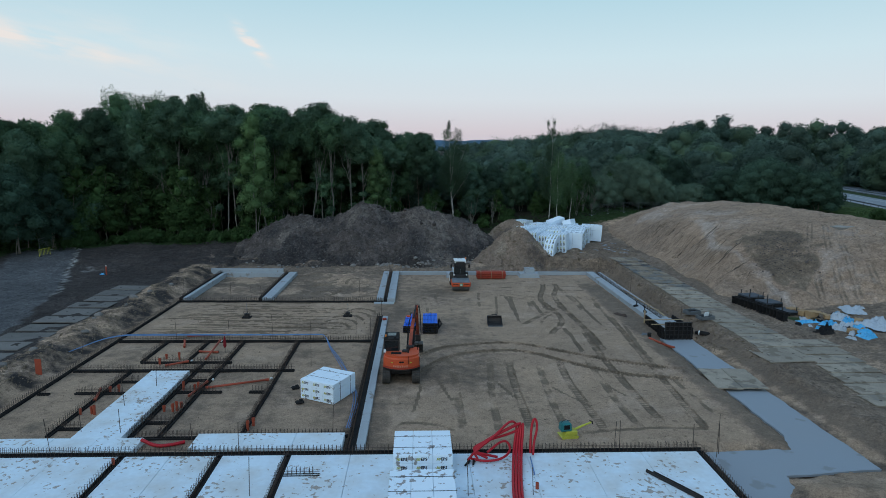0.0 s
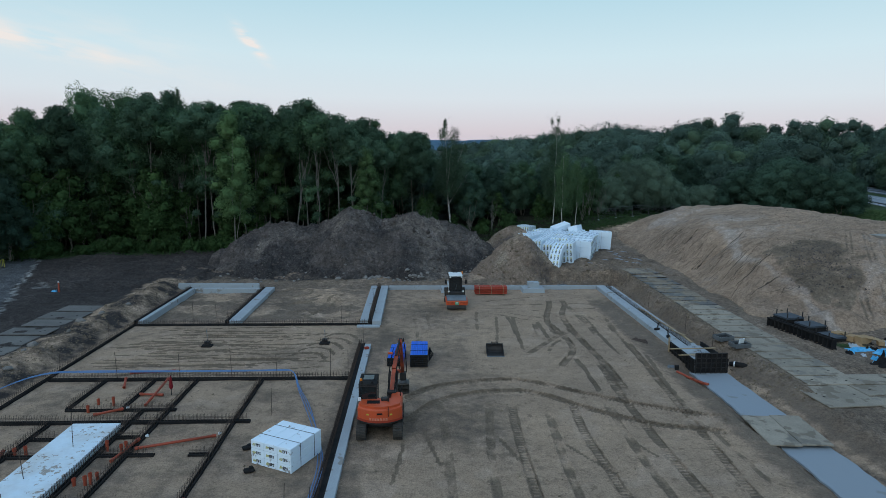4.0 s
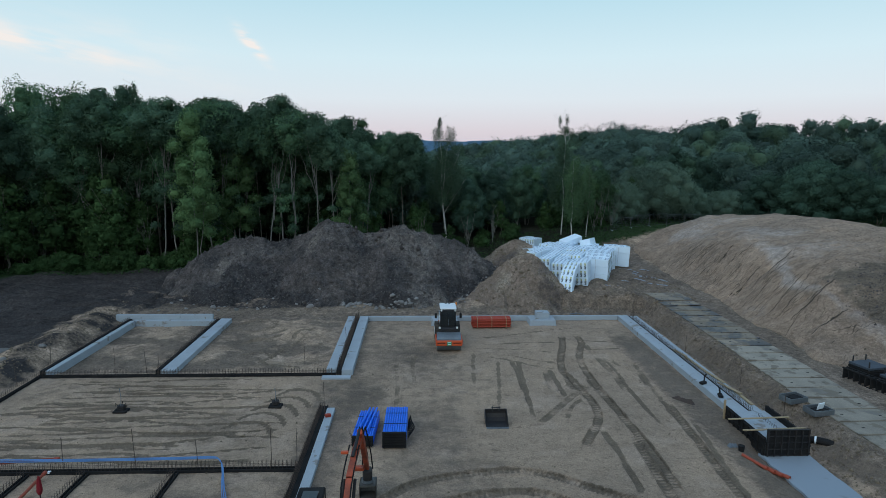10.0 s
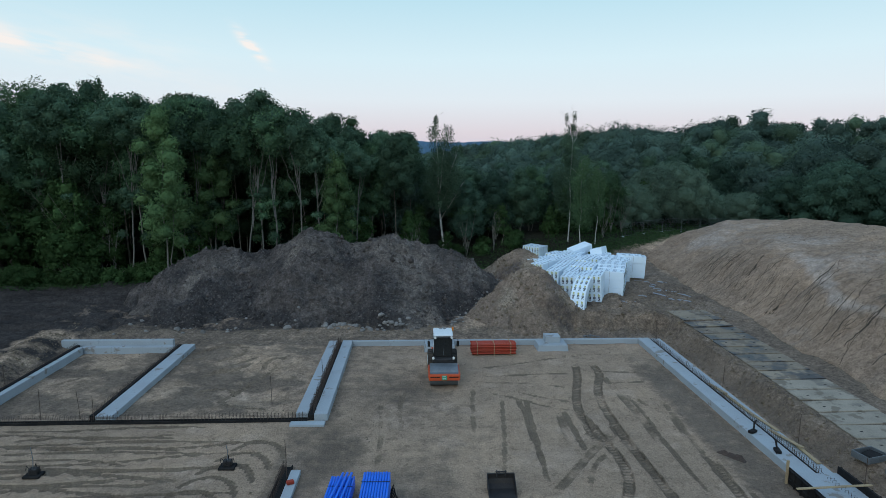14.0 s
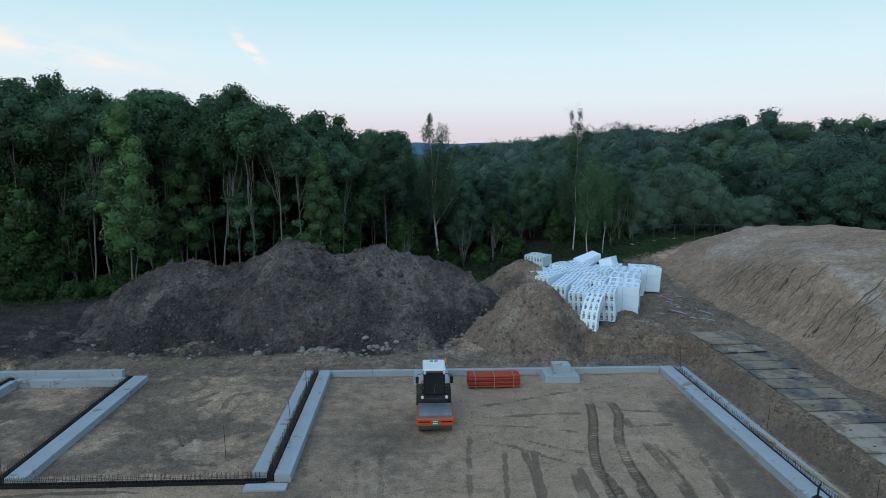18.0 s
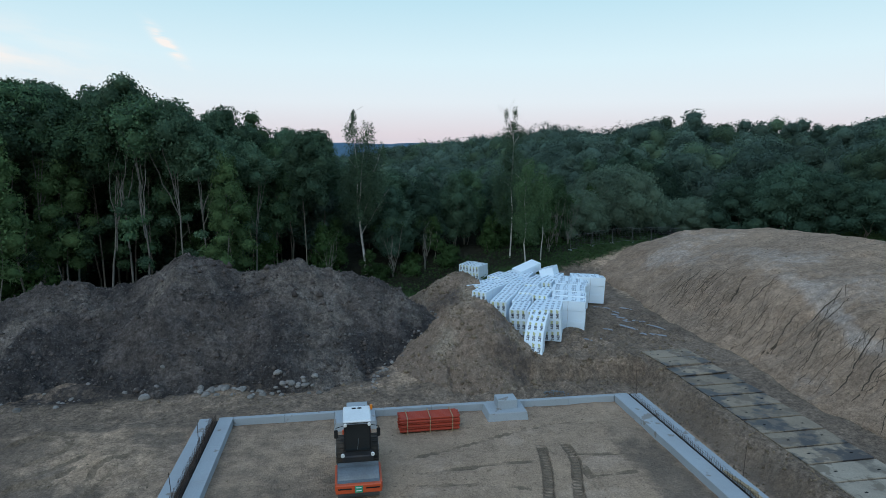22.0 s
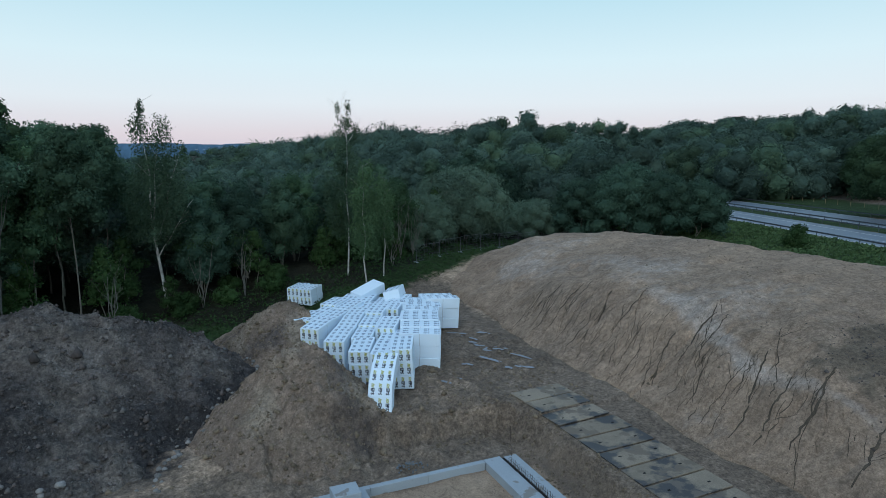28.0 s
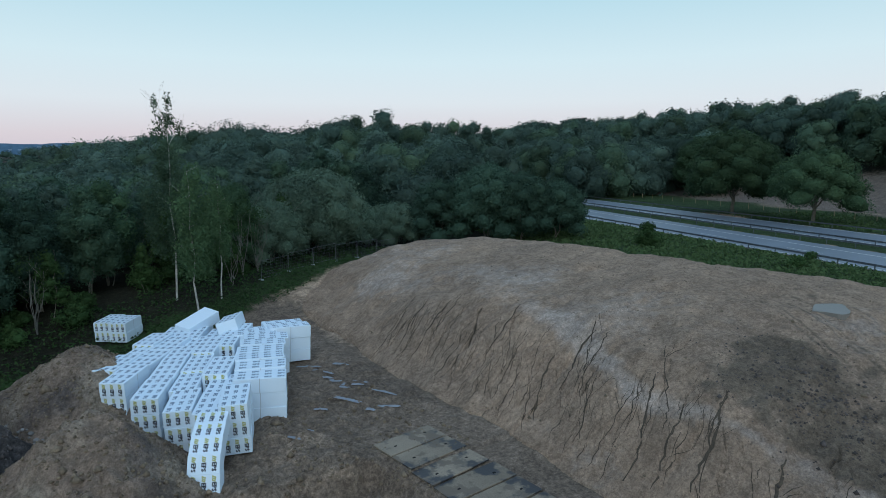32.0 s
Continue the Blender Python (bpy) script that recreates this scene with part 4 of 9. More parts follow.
def mound(x, y):
    d = mound_depth(x, y) + 0.45 * rough_noise(x, y, 0.16, 3, 81)
    z = np.interp(d, [-1, 0, 1.2, 2, 3, 5, 6.5, 9, 12, 18, 25], [-0.8, 0, 0.95, 1.9, 3.1, 4.75, 5.3, 6.0, 6.7, 8.0, 8.5])
    z = z - 1.3 * ease(46, 66, x) * ease(0, 3, z)
    soft = ease(0, 2, z)
    z = z + soft * (0.14 * rough_noise(x, y, 0.35, 3, 82) + 0.045 * rough_noise(x, y, 1.6, 4, 83))
    z = np.maximum(z, 1.5 * np.exp(-((x - 34.6) / 2.4) ** 2 - ((y - 61.4) / 1.7) ** 2) - 0.15)
    runnels = np.maximum(0, rough_noise(y * 1.0 + 0.25 * x, x * 0.10, 1.1, 3, 84)) * 0.16 * ease(0.4, 2.0, z) * ease(6.4, 5.0, z) * ease(40, 34, x)
    return z - runnels - np.maximum(0, land(x, y) - 1.3)


mx, my = np.concatenate([np.arange(26.5, 28.5, 0.2), np.arange(28.5, 38, 0.085), np.arange(38, 47, 0.16), np.arange(47, 77, 0.5)]), np.concatenate([np.arange(48, 58, 0.5), np.arange(58, 64, 0.2), np.arange(64, 98, 0.1), np.arange(98, 128, 0.5)])
MX, MY = np.meshgrid(mx, my)
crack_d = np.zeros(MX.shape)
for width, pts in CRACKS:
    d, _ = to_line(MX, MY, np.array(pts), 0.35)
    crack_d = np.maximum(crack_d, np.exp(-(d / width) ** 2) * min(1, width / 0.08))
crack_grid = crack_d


def crack_at(x, y, z):
    return crack_grid if x.shape == crack_grid.shape else np.zeros(x.shape)


def cracked_mound(x, y):
    z = mound(x, y)
    return z - (0.16 * crack_at(x, y, z) if x.shape == crack_grid.shape else 0)


def trampled(x, y):
    """The dark trampled soil on the mound's southern shoulder, 0 to 1."""
    wob = 0.9 * rough_noise(x, y, 0.5, 4, 93)
    west = np.interp(y, [58, 62, 64, 66, 69.3, 72, 74], [37.0, 35.2, 34.3, 34.2, 33.6, 33.6, 35.0])
    east = np.interp(y, [58, 62.4, 66, 69, 72, 74], [36.0, 37.0, 39.5, 41.5, 40.5, 38.0])
    return ease(-0.4, 0.9, x - west + wob) * ease(0.6, -0.8, x - east + wob) * ease(73.6, 72.4, y + wob) * (0.88 + 0.3 * rough_noise(x, y, 0.8, 3, 95))


def mound_tracks(x, y):
    """Wheel tracks up the mound's southern end, 0 to 1."""
    best = np.zeros(x.shape)
    for shift in (0.0, 1.9, 3.3, 5.2):
        line = smooth_line([(36.2 + shift, 58.5), (36.8 + shift, 60.3), (39.2 + shift, 66.8), (41.8 + shift, 71.2), (44.0 + shift * 0.8, 74.6)])
        d, _ = to_line(x, y, line, 0.8)
        best = np.maximum(best, 0.85 * np.exp(-((d - 0.22) / 0.14) ** 2) * (0.7 + 0.5 * lattice(x * 0.8, y * 0.8, 96)))
    return best


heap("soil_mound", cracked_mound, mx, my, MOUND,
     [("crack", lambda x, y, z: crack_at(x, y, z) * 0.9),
      ("dark", lambda x, y, z: np.clip(np.maximum(0.86 * trampled(x, y), mound_tracks(x, y)) + 0.22 * lattice(x * 0.45, y * 0.45, 91) * ease(36, 40, x), 0, 1)),
      ("pale", lambda x, y, z: np.clip(0.35 * ease(33, 36, x) * ease(46, 40, x) * (1 - trampled(x, y)) + 0.4 * lattice(x * 0.2, y * 0.2, 92) + 0.75 * np.exp(-(((x - np.interp(y, [60, 65.4, 67.4, 68.8, 70.1, 73.2, 74.9, 83, 87], [33.0, 33.5, 33.3, 33.0, 32.5, 32.7, 32.4, 35.4, 35.6]) + 0.3 * lattice(y * 0.8, x * 0.8, 94)) / 0.65) ** 2)) * ease(88, 78, y), 0, 1)),
      ("grass", lambda x, y, z: ease(1.2, 0.3, z) * ease(56, 62, x))],
     "long bare mound of sandy soil with erosion cracks", "soil mound")

# thin sharp-edged dark strips on the steep side, cracks' shade put into colour
dice = random.Random(12)
crack_v, crack_f = [], []


def crack_line(x0, y0, run, slope, width):
    n = max(5, int(run / 0.22))
    xs = x0 + run * np.arange(n + 1) / n
    ys, yy = [], y0
    for i in range(n + 1):
        yy += dice.uniform(-0.14, 0.14) + slope * run / n
        ys.append(yy)
    ys = np.array(ys)
    half = np.array([width * (0.25 + 0.75 * math.sin(math.pi * (0.08 + 0.84 * i / n))) * dice.uniform(0.55, 1.35) / 2 for i in range(n + 1)])
    base = len(crack_v) and sum(len(v) for v in crack_v)
    rows = []
    for side in (-1, 1):
        px, py = xs, ys + side * half
        rows.append(np.stack([px, py, ground_height(px, py) + mound(px, py) + 0.015], 1))
    crack_v.append(np.concatenate(rows))
    crack_f.extend((base + i, base + i + 1, base + n + 2 + i, base + n + 1 + i) for i in range(n))
    return xs, ys


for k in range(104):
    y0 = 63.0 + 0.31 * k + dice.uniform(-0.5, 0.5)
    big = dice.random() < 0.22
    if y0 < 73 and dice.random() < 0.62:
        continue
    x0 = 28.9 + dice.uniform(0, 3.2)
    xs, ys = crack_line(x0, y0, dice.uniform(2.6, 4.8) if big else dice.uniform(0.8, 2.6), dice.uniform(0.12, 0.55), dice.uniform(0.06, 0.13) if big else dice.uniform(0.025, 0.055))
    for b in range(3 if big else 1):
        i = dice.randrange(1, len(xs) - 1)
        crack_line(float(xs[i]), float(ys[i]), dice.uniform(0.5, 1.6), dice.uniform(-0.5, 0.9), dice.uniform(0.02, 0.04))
tagged(new("erosion_cracks", quick_mesh("erosion_cracks", np.concatenate(crack_v), np.array(crack_f), [CRACK_SHADE])), "narrow dark strips for the shade inside erosion cracks in the mound's side", "cracks", kind="stuff")


# ---- woods ----
def blades(rng, c, normal, size):
    """Small folded leaf blades at the points c, facing along normal."""
    n = len(c)
    normal = normal / np.linalg.norm(normal, axis=1, keepdims=True)
    u = np.cross(normal, rng.normal(size=(n, 3)))
    u /= np.linalg.norm(u, axis=1, keepdims=True)
    v = np.cross(normal, u)
    s = (size * rng.uniform(0.55, 1.3, n))[:, None]
    verts = np.stack([c - u * s * 0.9, c + u * s + v * s * rng.uniform(-0.4, 0.4, n)[:, None], c + v * s * 1.15], 1).reshape(-1, 3)
    return verts, np.arange(3 * n).reshape(-1, 3)


def ball(level):
    """Points and faces of a small sphere."""
    bm = bmesh.new()
    bmesh.ops.create_icosphere(bm, subdivisions=level, radius=1)
    v, f = np.array([p.co[:] for p in bm.verts]), np.array([[p.index for p in q.verts] for q in bm.faces])
    bm.free()
    return v, f


BALLS = (ball(1), ball(2))


def lumps(waves, p, length):
    """Soft uneven values from -1 to 1 through space, with lumps of about the given length."""
    k, phase = waves
    return np.sin(p @ k.T * (2.6 / length) + phase).sum(1) / 2.6


def crown_mesh(rng, blobs, size, cover=0.7, lump=0.16, length=1.3, core=0.82, droop=0.0, thick=0.15, turn=0.75, tones=0.13, under=-0.55, rough=1):
    """Leaves over the outside of overlapping ellipsoids (x, y, z, rx, ry, rz), with dense foliage inside."""
    blobs = np.array(blobs, float)
    k = rng.normal(size=(6, 3))
    waves = (k / np.linalg.norm(k, axis=1, keepdims=True) * rng.uniform(0.6, 1.5, (6, 1)), rng.uniform(0, 6.28, 6))
    V, F, T, total = [], [], [], 0
    for i, b in enumerate(blobs):
        c, r = b[:3], b[3:]
        area = 12.57 * (r[0] * r[1]) ** 0.67 * r[2] ** 0.67
        n = max(6, int(cover * area / size ** 2))
        d = rng.normal(size=(n, 3))
        d /= np.linalg.norm(d, axis=1, keepdims=True)
        d = d[(d[:, 2] > under) | (rng.random(n) < 0.5 * (under < -0.3))]
        p = c + d * r
        grow = 1 + lump * lumps(waves, p, length) + rng.normal(0, thick, len(d))
        p = c + d * r * grow[:, None]
        keep = np.ones(len(d), bool)
        for j, o in enumerate(blobs):
            if j != i:
                keep &= (((p - o[:3]) / o[3:]) ** 2).sum(1) > 0.74
        p, d = p[keep], d[keep]
        own = rng.uniform(-tones, tones)
        if len(p):
            tone = own + tones * lumps(waves, p, length * 0.7) + 0 * p[:, 2]
            p[:, 2] -= droop * rng.uniform(0, 1, len(p)) ** 2
            v, f = blades(rng, p, d / r * r.mean() + rng.normal(size=d.shape) * turn + np.array([0, 0, 0.12]), size)
            V.append(v)
            F.append(f + total)
            T.append(np.repeat(tone, 3))
            total += len(v)
        if core:
            ball_v, ball_f = BALLS[rough]
            v = c + ball_v * r
            v = c + ball_v * r * (core * (1 + lump * lumps(waves, v, length)))[:, None]
            V.append(v)
            F.append(ball_f + total)
            T.append(np.full(len(v), own))
            total += len(v)
    return np.concatenate(V), np.concatenate(F), np.concatenate(T)


def stem(shape, base, top, r0, r1, dice, bend=0.4, n=6, seg=6):
    pts, rad = [], []
    for i in range(n + 1):
        t = i / n
        k = math.sin(math.pi * t) * bend
        pts.append((base[0] + (top[0] - base[0]) * t + dice.uniform(-k, k), base[1] + (top[1] - base[1]) * t + dice.uniform(-k, k), base[2] + (top[2] - base[2]) * t))
        rad.append(r0 + (r1 - r0) * t)
    shape.tube(pts, rad, seg, caps=False)
    return pts


def tree(name, label, category, trunks, limbs, blobs, size, bark, leaf, seed, group="trees at the wood's edge", low=0.4, reach=(1.2, 3.4), rise=(0.5, 1.4), bend=0.3, **crown_shape):
    """A tree at the origin: trunks (base, top, r0, r1) with limbs sprung from them, and a leafy crown."""
    dice, rng = random.Random(seed), np.random.default_rng(seed)
    ob = thing(name, Matrix.Identity(4), label, category, group)
    for base, top, r0, r1 in trunks:
        wood = Shape()
        pts = stem(wood, base, top, r0, r1, dice, bend)
        for _ in range(limbs):
            t = dice.uniform(low, 0.95)
            i = min(int(t * (len(pts) - 1)), len(pts) - 2)
            p = pts[i + 1]
            a, far = dice.uniform(0, 2 * math.pi), dice.uniform(*reach) * (1.3 - t * 0.6)
            stem(wood, p, (p[0] + far * math.cos(a), p[1] + far * math.sin(a), p[2] + far * dice.uniform(*rise)), r0 * 0.4 * (1.15 - t), 0.008, dice, 0.15, 4, 5)
        part("trunk", wood, bark, ob, smooth=True)
    v, f, tone = crown_mesh(rng, blobs, size, **crown_shape)
    crown = new("crown", quick_mesh("crown", v, f, [leaf], [("tone", tone)]))
    crown.parent = ob
    return ob


def lumpy(dice, n, height, low, radius, top_radius=0.5, bulk=(0.46, 0.70)):
    """Blobs of an uneven crown between two heights."""
    out = []
    for i in range(n):
        t = (i + dice.random()) / n
        z = low + (height - low) * t
        r = radius * (1 - (2 * t - 0.85) ** 2 * 0.42) * (1 - (1 - top_radius) * max(0, t - 0.6) / 0.4)
        a, q = i * 2.4 + dice.uniform(-0.6, 0.6), dice.uniform(0.25, 0.85) * r
        s = max(dice.uniform(*bulk) * r, 0.30 * radius)
        q = q * (0.5 if t > 0.85 else 1)
        out.append((q * math.cos(a), q * math.sin(a), z, s, s, s * dice.uniform(0.75, 1.05)))
    return out


def dome(dice, n, height, low, radius):
    """Blobs over a broad round crown, and a few inside it."""
    out = []
    for i in range(n):
        t = ((i + 0.5) / n) ** 0.8
        a = i * 2.4
        r = radius * math.sqrt(max(0.0, 1 - t ** 2.2)) * dice.uniform(0.78, 0.98)
        s = radius * dice.uniform(0.26, 0.36)
        out.append((r * math.cos(a), r * math.sin(a), low + s * 0.5 + (height - low - s * 1.3) * t, s, s, s * 0.75))
    for i in range(5):
        out.append((dice.uniform(-1, 1) * radius * 0.4, dice.uniform(-1, 1) * radius * 0.4, low + (height - low) * dice.uniform(0.3, 0.65), radius * 0.45, radius * 0.45, radius * 0.4))
    return out


dice = random.Random(3)
TALL, BACK, POLE = [], [], []
for k in range(5):
    h = (22.5, 23.5, 21.0, 22.0, 22.8)[k]
    crown_blobs = lumpy(dice, 24, h - 0.9, (12.5, 13.2, 8.5, 11.0, 13.6)[k], 3.6, 0.75, (0.30, 0.50))
    TALL.append(tree("alder", "tall slender broadleaf tree with dark green crown", "tree", [((0, 0, -0.5), (dice.uniform(-1, 1), dice.uniform(-1, 1), h - 5.5), 0.11, 0.04)],
                     5, crown_blobs, 0.16, BARK, (LEAF, LEAF_DARK, LEAF, LEAF_OAK, LEAF_DARK)[k], 100 + k, low=0.5, reach=(1.4, 3.0), rise=(1.2, 2.4), lump=0.26, cover=0.8, core=0.66, length=1.0))
for k in range(4):
    h = (21.5, 22.5, 20.5, 22.0)[k]
    fork = h * (0.46, 0.52, 0.42, 0.56)[k]
    lean = (-0.9, 0.6, 1.2, -0.3)[k]
    trunks = [((0, 0, -0.5), (lean, 0.2, fork), 0.12, 0.07)]
    for q in range(5):
        a = dice.uniform(0, 6.28)
        spread_ = dice.uniform(1.0, 2.6)
        trunks.append(((lean, 0.2, fork - 0.2 - 1.6 * (q % 2)), (lean + spread_ * math.cos(a) * 1.2, spread_ * math.sin(a) * 0.6, h - dice.uniform(3.0, 5.5)), 0.055, 0.02))
    sprays = [(dice.uniform(-2.2, 2.2), dice.uniform(0.2, 1.9), dice.uniform(5.0, 12.0), 0.7, 0.7, 0.55) for _ in range(5)]
    POLE.append(tree("pale_alder", "tall tree with bare pale forked trunk at the wood's edge", "tree", trunks, 2, lumpy(dice, 15, h - 0.8, h - 5.6, 3.2, 0.78, (0.32, 0.52)) + sprays, 0.16, PALE_BARK, (LEAF, LEAF_DARK)[k % 2], 90 + k,
                     low=0.55, reach=(0.8, 1.8), rise=(1.2, 2.6), bend=0.16, lump=0.26, cover=0.8, core=0.64, length=1.0))
for k in range(3):
    h = (22.0, 21.0, 22.6)[k]
    BACK.append(tree("alder_behind", "tall broadleaf tree deep in the dark stand", "tree", [((0, 0, -0.5), (dice.uniform(-1, 1), dice.uniform(-1, 1), h - 5.5), 0.13, 0.05)],
                     2, lumpy(dice, 17, h - 1.0, 4.0, 4.0, 0.75, (0.38, 0.58)), 0.26, BARK, (LEAF_DARK, LEAF_COOL, LEAF_OAK)[k], 110 + k, lump=0.26, cover=0.6, core=0.72))
LIGHT = tree("young_maple", "slender young tree with light green crown down to low height", "tree",
             [((0, 0, -0.5), (0.4, 0.2, 15.5), 0.10, 0.03), ((0.4, 0.2, -0.5), (1.2, 0.2, 10.0), 0.07, 0.02)], 6, lumpy(dice, 28, 18.6, 5.0, 2.9, 0.5, (0.28, 0.46)), 0.14, PALE_BARK, LEAF_MAPLE, 120, lump=0.28, cover=0.75, core=0.70, length=1.0)
ASH = tree("ash_tree", "tall ash with wide airy crown and gaps to the sky", "tree",
           [((0, 0, -0.5), (0.6, 0.2, 17), 0.24, 0.08), ((0.1, 0, 4.0), (-4.5, 0.4, 15), 0.15, 0.04), ((0.1, 0, 5.0), (5.0, 0.6, 17), 0.14, 0.04), ((0.3, 0.1, 9.0), (2.4, 0.4, 20), 0.11, 0.03)], 8,
           lumpy(dice, 44, 23.5, 9.0, 6.2, 0.8, (0.16, 0.28)), 0.15, PALE_BARK, LEAF, 121, low=0.2, lump=0.30, cover=0.65, core=0.5, thick=0.16)
MID = [tree("broadleaf_tree", "mid-sized broadleaf tree with dense dark green crown", "tree",
            [((0, 0, -0.5), (dice.uniform(-1, 1), dice.uniform(-1, 1), 9), 0.13, 0.05), ((0.3, -0.2, -0.5), (dice.uniform(-2, 2), 0.5, 8), 0.09, 0.04), ((-0.3, -0.2, -0.5), (dice.uniform(-2, 2), -0.8, 7), 0.08, 0.03)],
            4, lumpy(dice, 26, 12.7, 2.6, 3.8, 0.72, (0.32, 0.50)), 0.155, BARK, (LEAF_COOL, LEAF_DARK, LEAF)[k], 130 + k, lump=0.24, cover=0.75, core=0.70, length=1.0) for k in range(3)]
MID_BACK = [tree("broadleaf_behind", "broadleaf tree deep in the mixed wood", "tree",
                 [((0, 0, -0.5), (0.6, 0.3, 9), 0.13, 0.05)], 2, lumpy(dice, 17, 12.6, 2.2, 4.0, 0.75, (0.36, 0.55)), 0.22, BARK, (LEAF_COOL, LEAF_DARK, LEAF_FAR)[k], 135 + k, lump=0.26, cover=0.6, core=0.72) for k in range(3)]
BIRCH = tree("birch", "tall birch with white trunk and airy hanging twigs", "tree",
             [((0.5, 0, -0.5), (-0.9, 0.3, 19.4), 0.19, 0.02), ((-0.25, 0.1, 8.5), (1.0, 0.5, 17.8), 0.08, 0.02), ((0.0, 0.1, 5.0), (3.4, 0.1, 10.5), 0.06, 0.015), ((-0.1, 0.1, 6.5), (2.6, 0.3, 15.6), 0.07, 0.02)], 8,
             [(-0.8, 0.3, 19.3, 0.42, 0.42, 1.1), (-1.0, 0.2, 17.5, 0.8, 0.8, 1.2), (0.9, 0.4, 17.2, 0.75, 0.75, 1.2), (2.7, 0.3, 15.4, 0.6, 0.6, 0.9), (0.1, 0.2, 15.2, 1.4, 1.4, 1.3)]
             + [(q[0] * 1.2, q[1] * 1.2, q[2], q[3] * 0.8, q[4] * 0.8, q[5] * 1.5) for q in lumpy(dice, 24, 15.2, 7.0, 2.9, 0.6, (0.32, 0.46))],
             0.115, BIRCH_BARK, LEAF_BIRCH, 140, low=0.22, reach=(1.0, 2.4), rise=(0.15, 0.8), droop=1.1, lump=0.35, cover=0.95, core=0, thick=0.22, turn=0.9, length=0.9)
SMALL_BIRCH = tree("small_birch", "slim birch with white stem and light hanging crown", "tree",
                   [((0, 0, -0.5), (-0.2, 0.2, 13.2), 0.10, 0.02)], 12, [(q[0], q[1], q[2], q[3] * 0.85, q[4] * 0.85, q[5] * 1.5) for q in lumpy(dice, 20, 13.6, 4.8, 2.0, 0.45, (0.34, 0.5))], 0.11, BIRCH_BARK, LEAF_LIGHT, 142,
                   low=0.35, reach=(0.7, 1.6), rise=(0.2, 0.9), droop=0.9, lump=0.35, cover=1.0, core=0, thick=0.2, turn=0.9, length=0.9)
SPARSE = tree("thin_birch", "thin birch with bare neck and sparse top tuft", "tree",
              [((0, 0, -0.5), (0.3, 0.2, 19.2), 0.11, 0.02), ((0.2, 0.1, 14.5), (1.5, 0.3, 16.9), 0.04, 0.012), ((0.2, 0.1, 15.5), (-0.7, 0.2, 19.0), 0.04, 0.012)], 8,
              [(0.4, 0.2, 18.9, 0.35, 0.35, 0.7), (-0.7, 0.2, 18.7, 0.3, 0.3, 0.6), (0.2, 0.2, 17.2, 0.75, 0.75, 0.8), (1.4, 0.3, 16.5, 0.45, 0.45, 0.5), (-0.5, 0.3, 15.9, 0.6, 0.6, 0.6)] + [(q[0], q[1], q[2], q[3], q[4], q[5] * 1.4) for q in lumpy(dice, 16, 14.8, 4.6, 2.2, 0.45, (0.34, 0.50))],
              0.115, BIRCH_BARK, LEAF_BIRCH, 141, low=0.3, reach=(0.8, 1.8), droop=0.9, lump=0.35, cover=1.1, core=0, thick=0.2, turn=0.9, length=0.9)
WILLOW = tree("willow_bush", "rounded grey-green willow bush", "bush",
              [((0, 0, -0.4), (1.2, 0.4, 4), 0.08, 0.03), ((0.2, 0, -0.4), (-1.6, 0.8, 4), 0.08, 0.03), ((0, 0.2, -0.4), (0.2, -1.5, 3.5), 0.08, 0.03)],
              2, dome(dice, 30, 6.9, 0.4, 4.2), 0.125, BARK, LEAF_WILLOW, 150, lump=0.16, cover=0.9, core=0.80, turn=0.6)
THICKET = tree("hazel", "dense rounded dark green bush tree", "tree",
               [((0, 0, -0.4), (1.0, 0.4, 5), 0.09, 0.03), ((0.2, 0, -0.4), (-1.2, 0.8, 5), 0.09, 0.03)],
               3, dome(dice, 26, 9.6, 0.6, 4.6), 0.165, BARK, LEAF_COOL, 151, lump=0.26, cover=0.8, core=0.72)
OAK = [tree("maple_tree", "broad round-crowned roadside tree on a short trunk", "tree",
            [((0, 0, -0.5), (0.3, 0, 11), 0.5, 0.2), ((0, 0, 3.5), (5.0, 0.8, 10), 0.22, 0.05), ((0, 0, 3.5), (-5.0, 0.5, 10), 0.22, 0.05), ((0, 0, 4), (0.5, 5, 11), 0.2, 0.05), ((0, 0, 4), (-0.5, -5, 10), 0.2, 0.05)],
            4, dome(dice, (44, 30)[k], 20.5 - 2 * k, 3.6, 9.6), 0.25, BARK, LEAF_OAK, 160 + k, lump=0.24, length=2.4, cover=0.7, core=0.82) for k in range(2)]
SHRUB = tree("shrub", "low leafy shrub at the wood's edge", "bush", [((0, 0, -0.3), (0.3, 0.1, 1.4), 0.04, 0.01)],
             1, lumpy(dice, 9, 2.1, 0.4, 1.5, 0.8), 0.12, BARK, LEAF_WEED, 170, group="undergrowth", cover=0.6, lump=0.3, length=0.8, core=0.6)
SAPLING = tree("sapling", "leafy young tree under the wood's edge", "tree", [((0, 0, -0.3), (0.5, 0.1, 4.2), 0.05, 0.015)],
               4, lumpy(dice, 12, 5.6, 1.2, 1.9, 0.5, (0.3, 0.5)), 0.125, BARK, LEAF_WEED, 171, group="undergrowth", cover=0.6, lump=0.3, length=0.8, core=0.6)
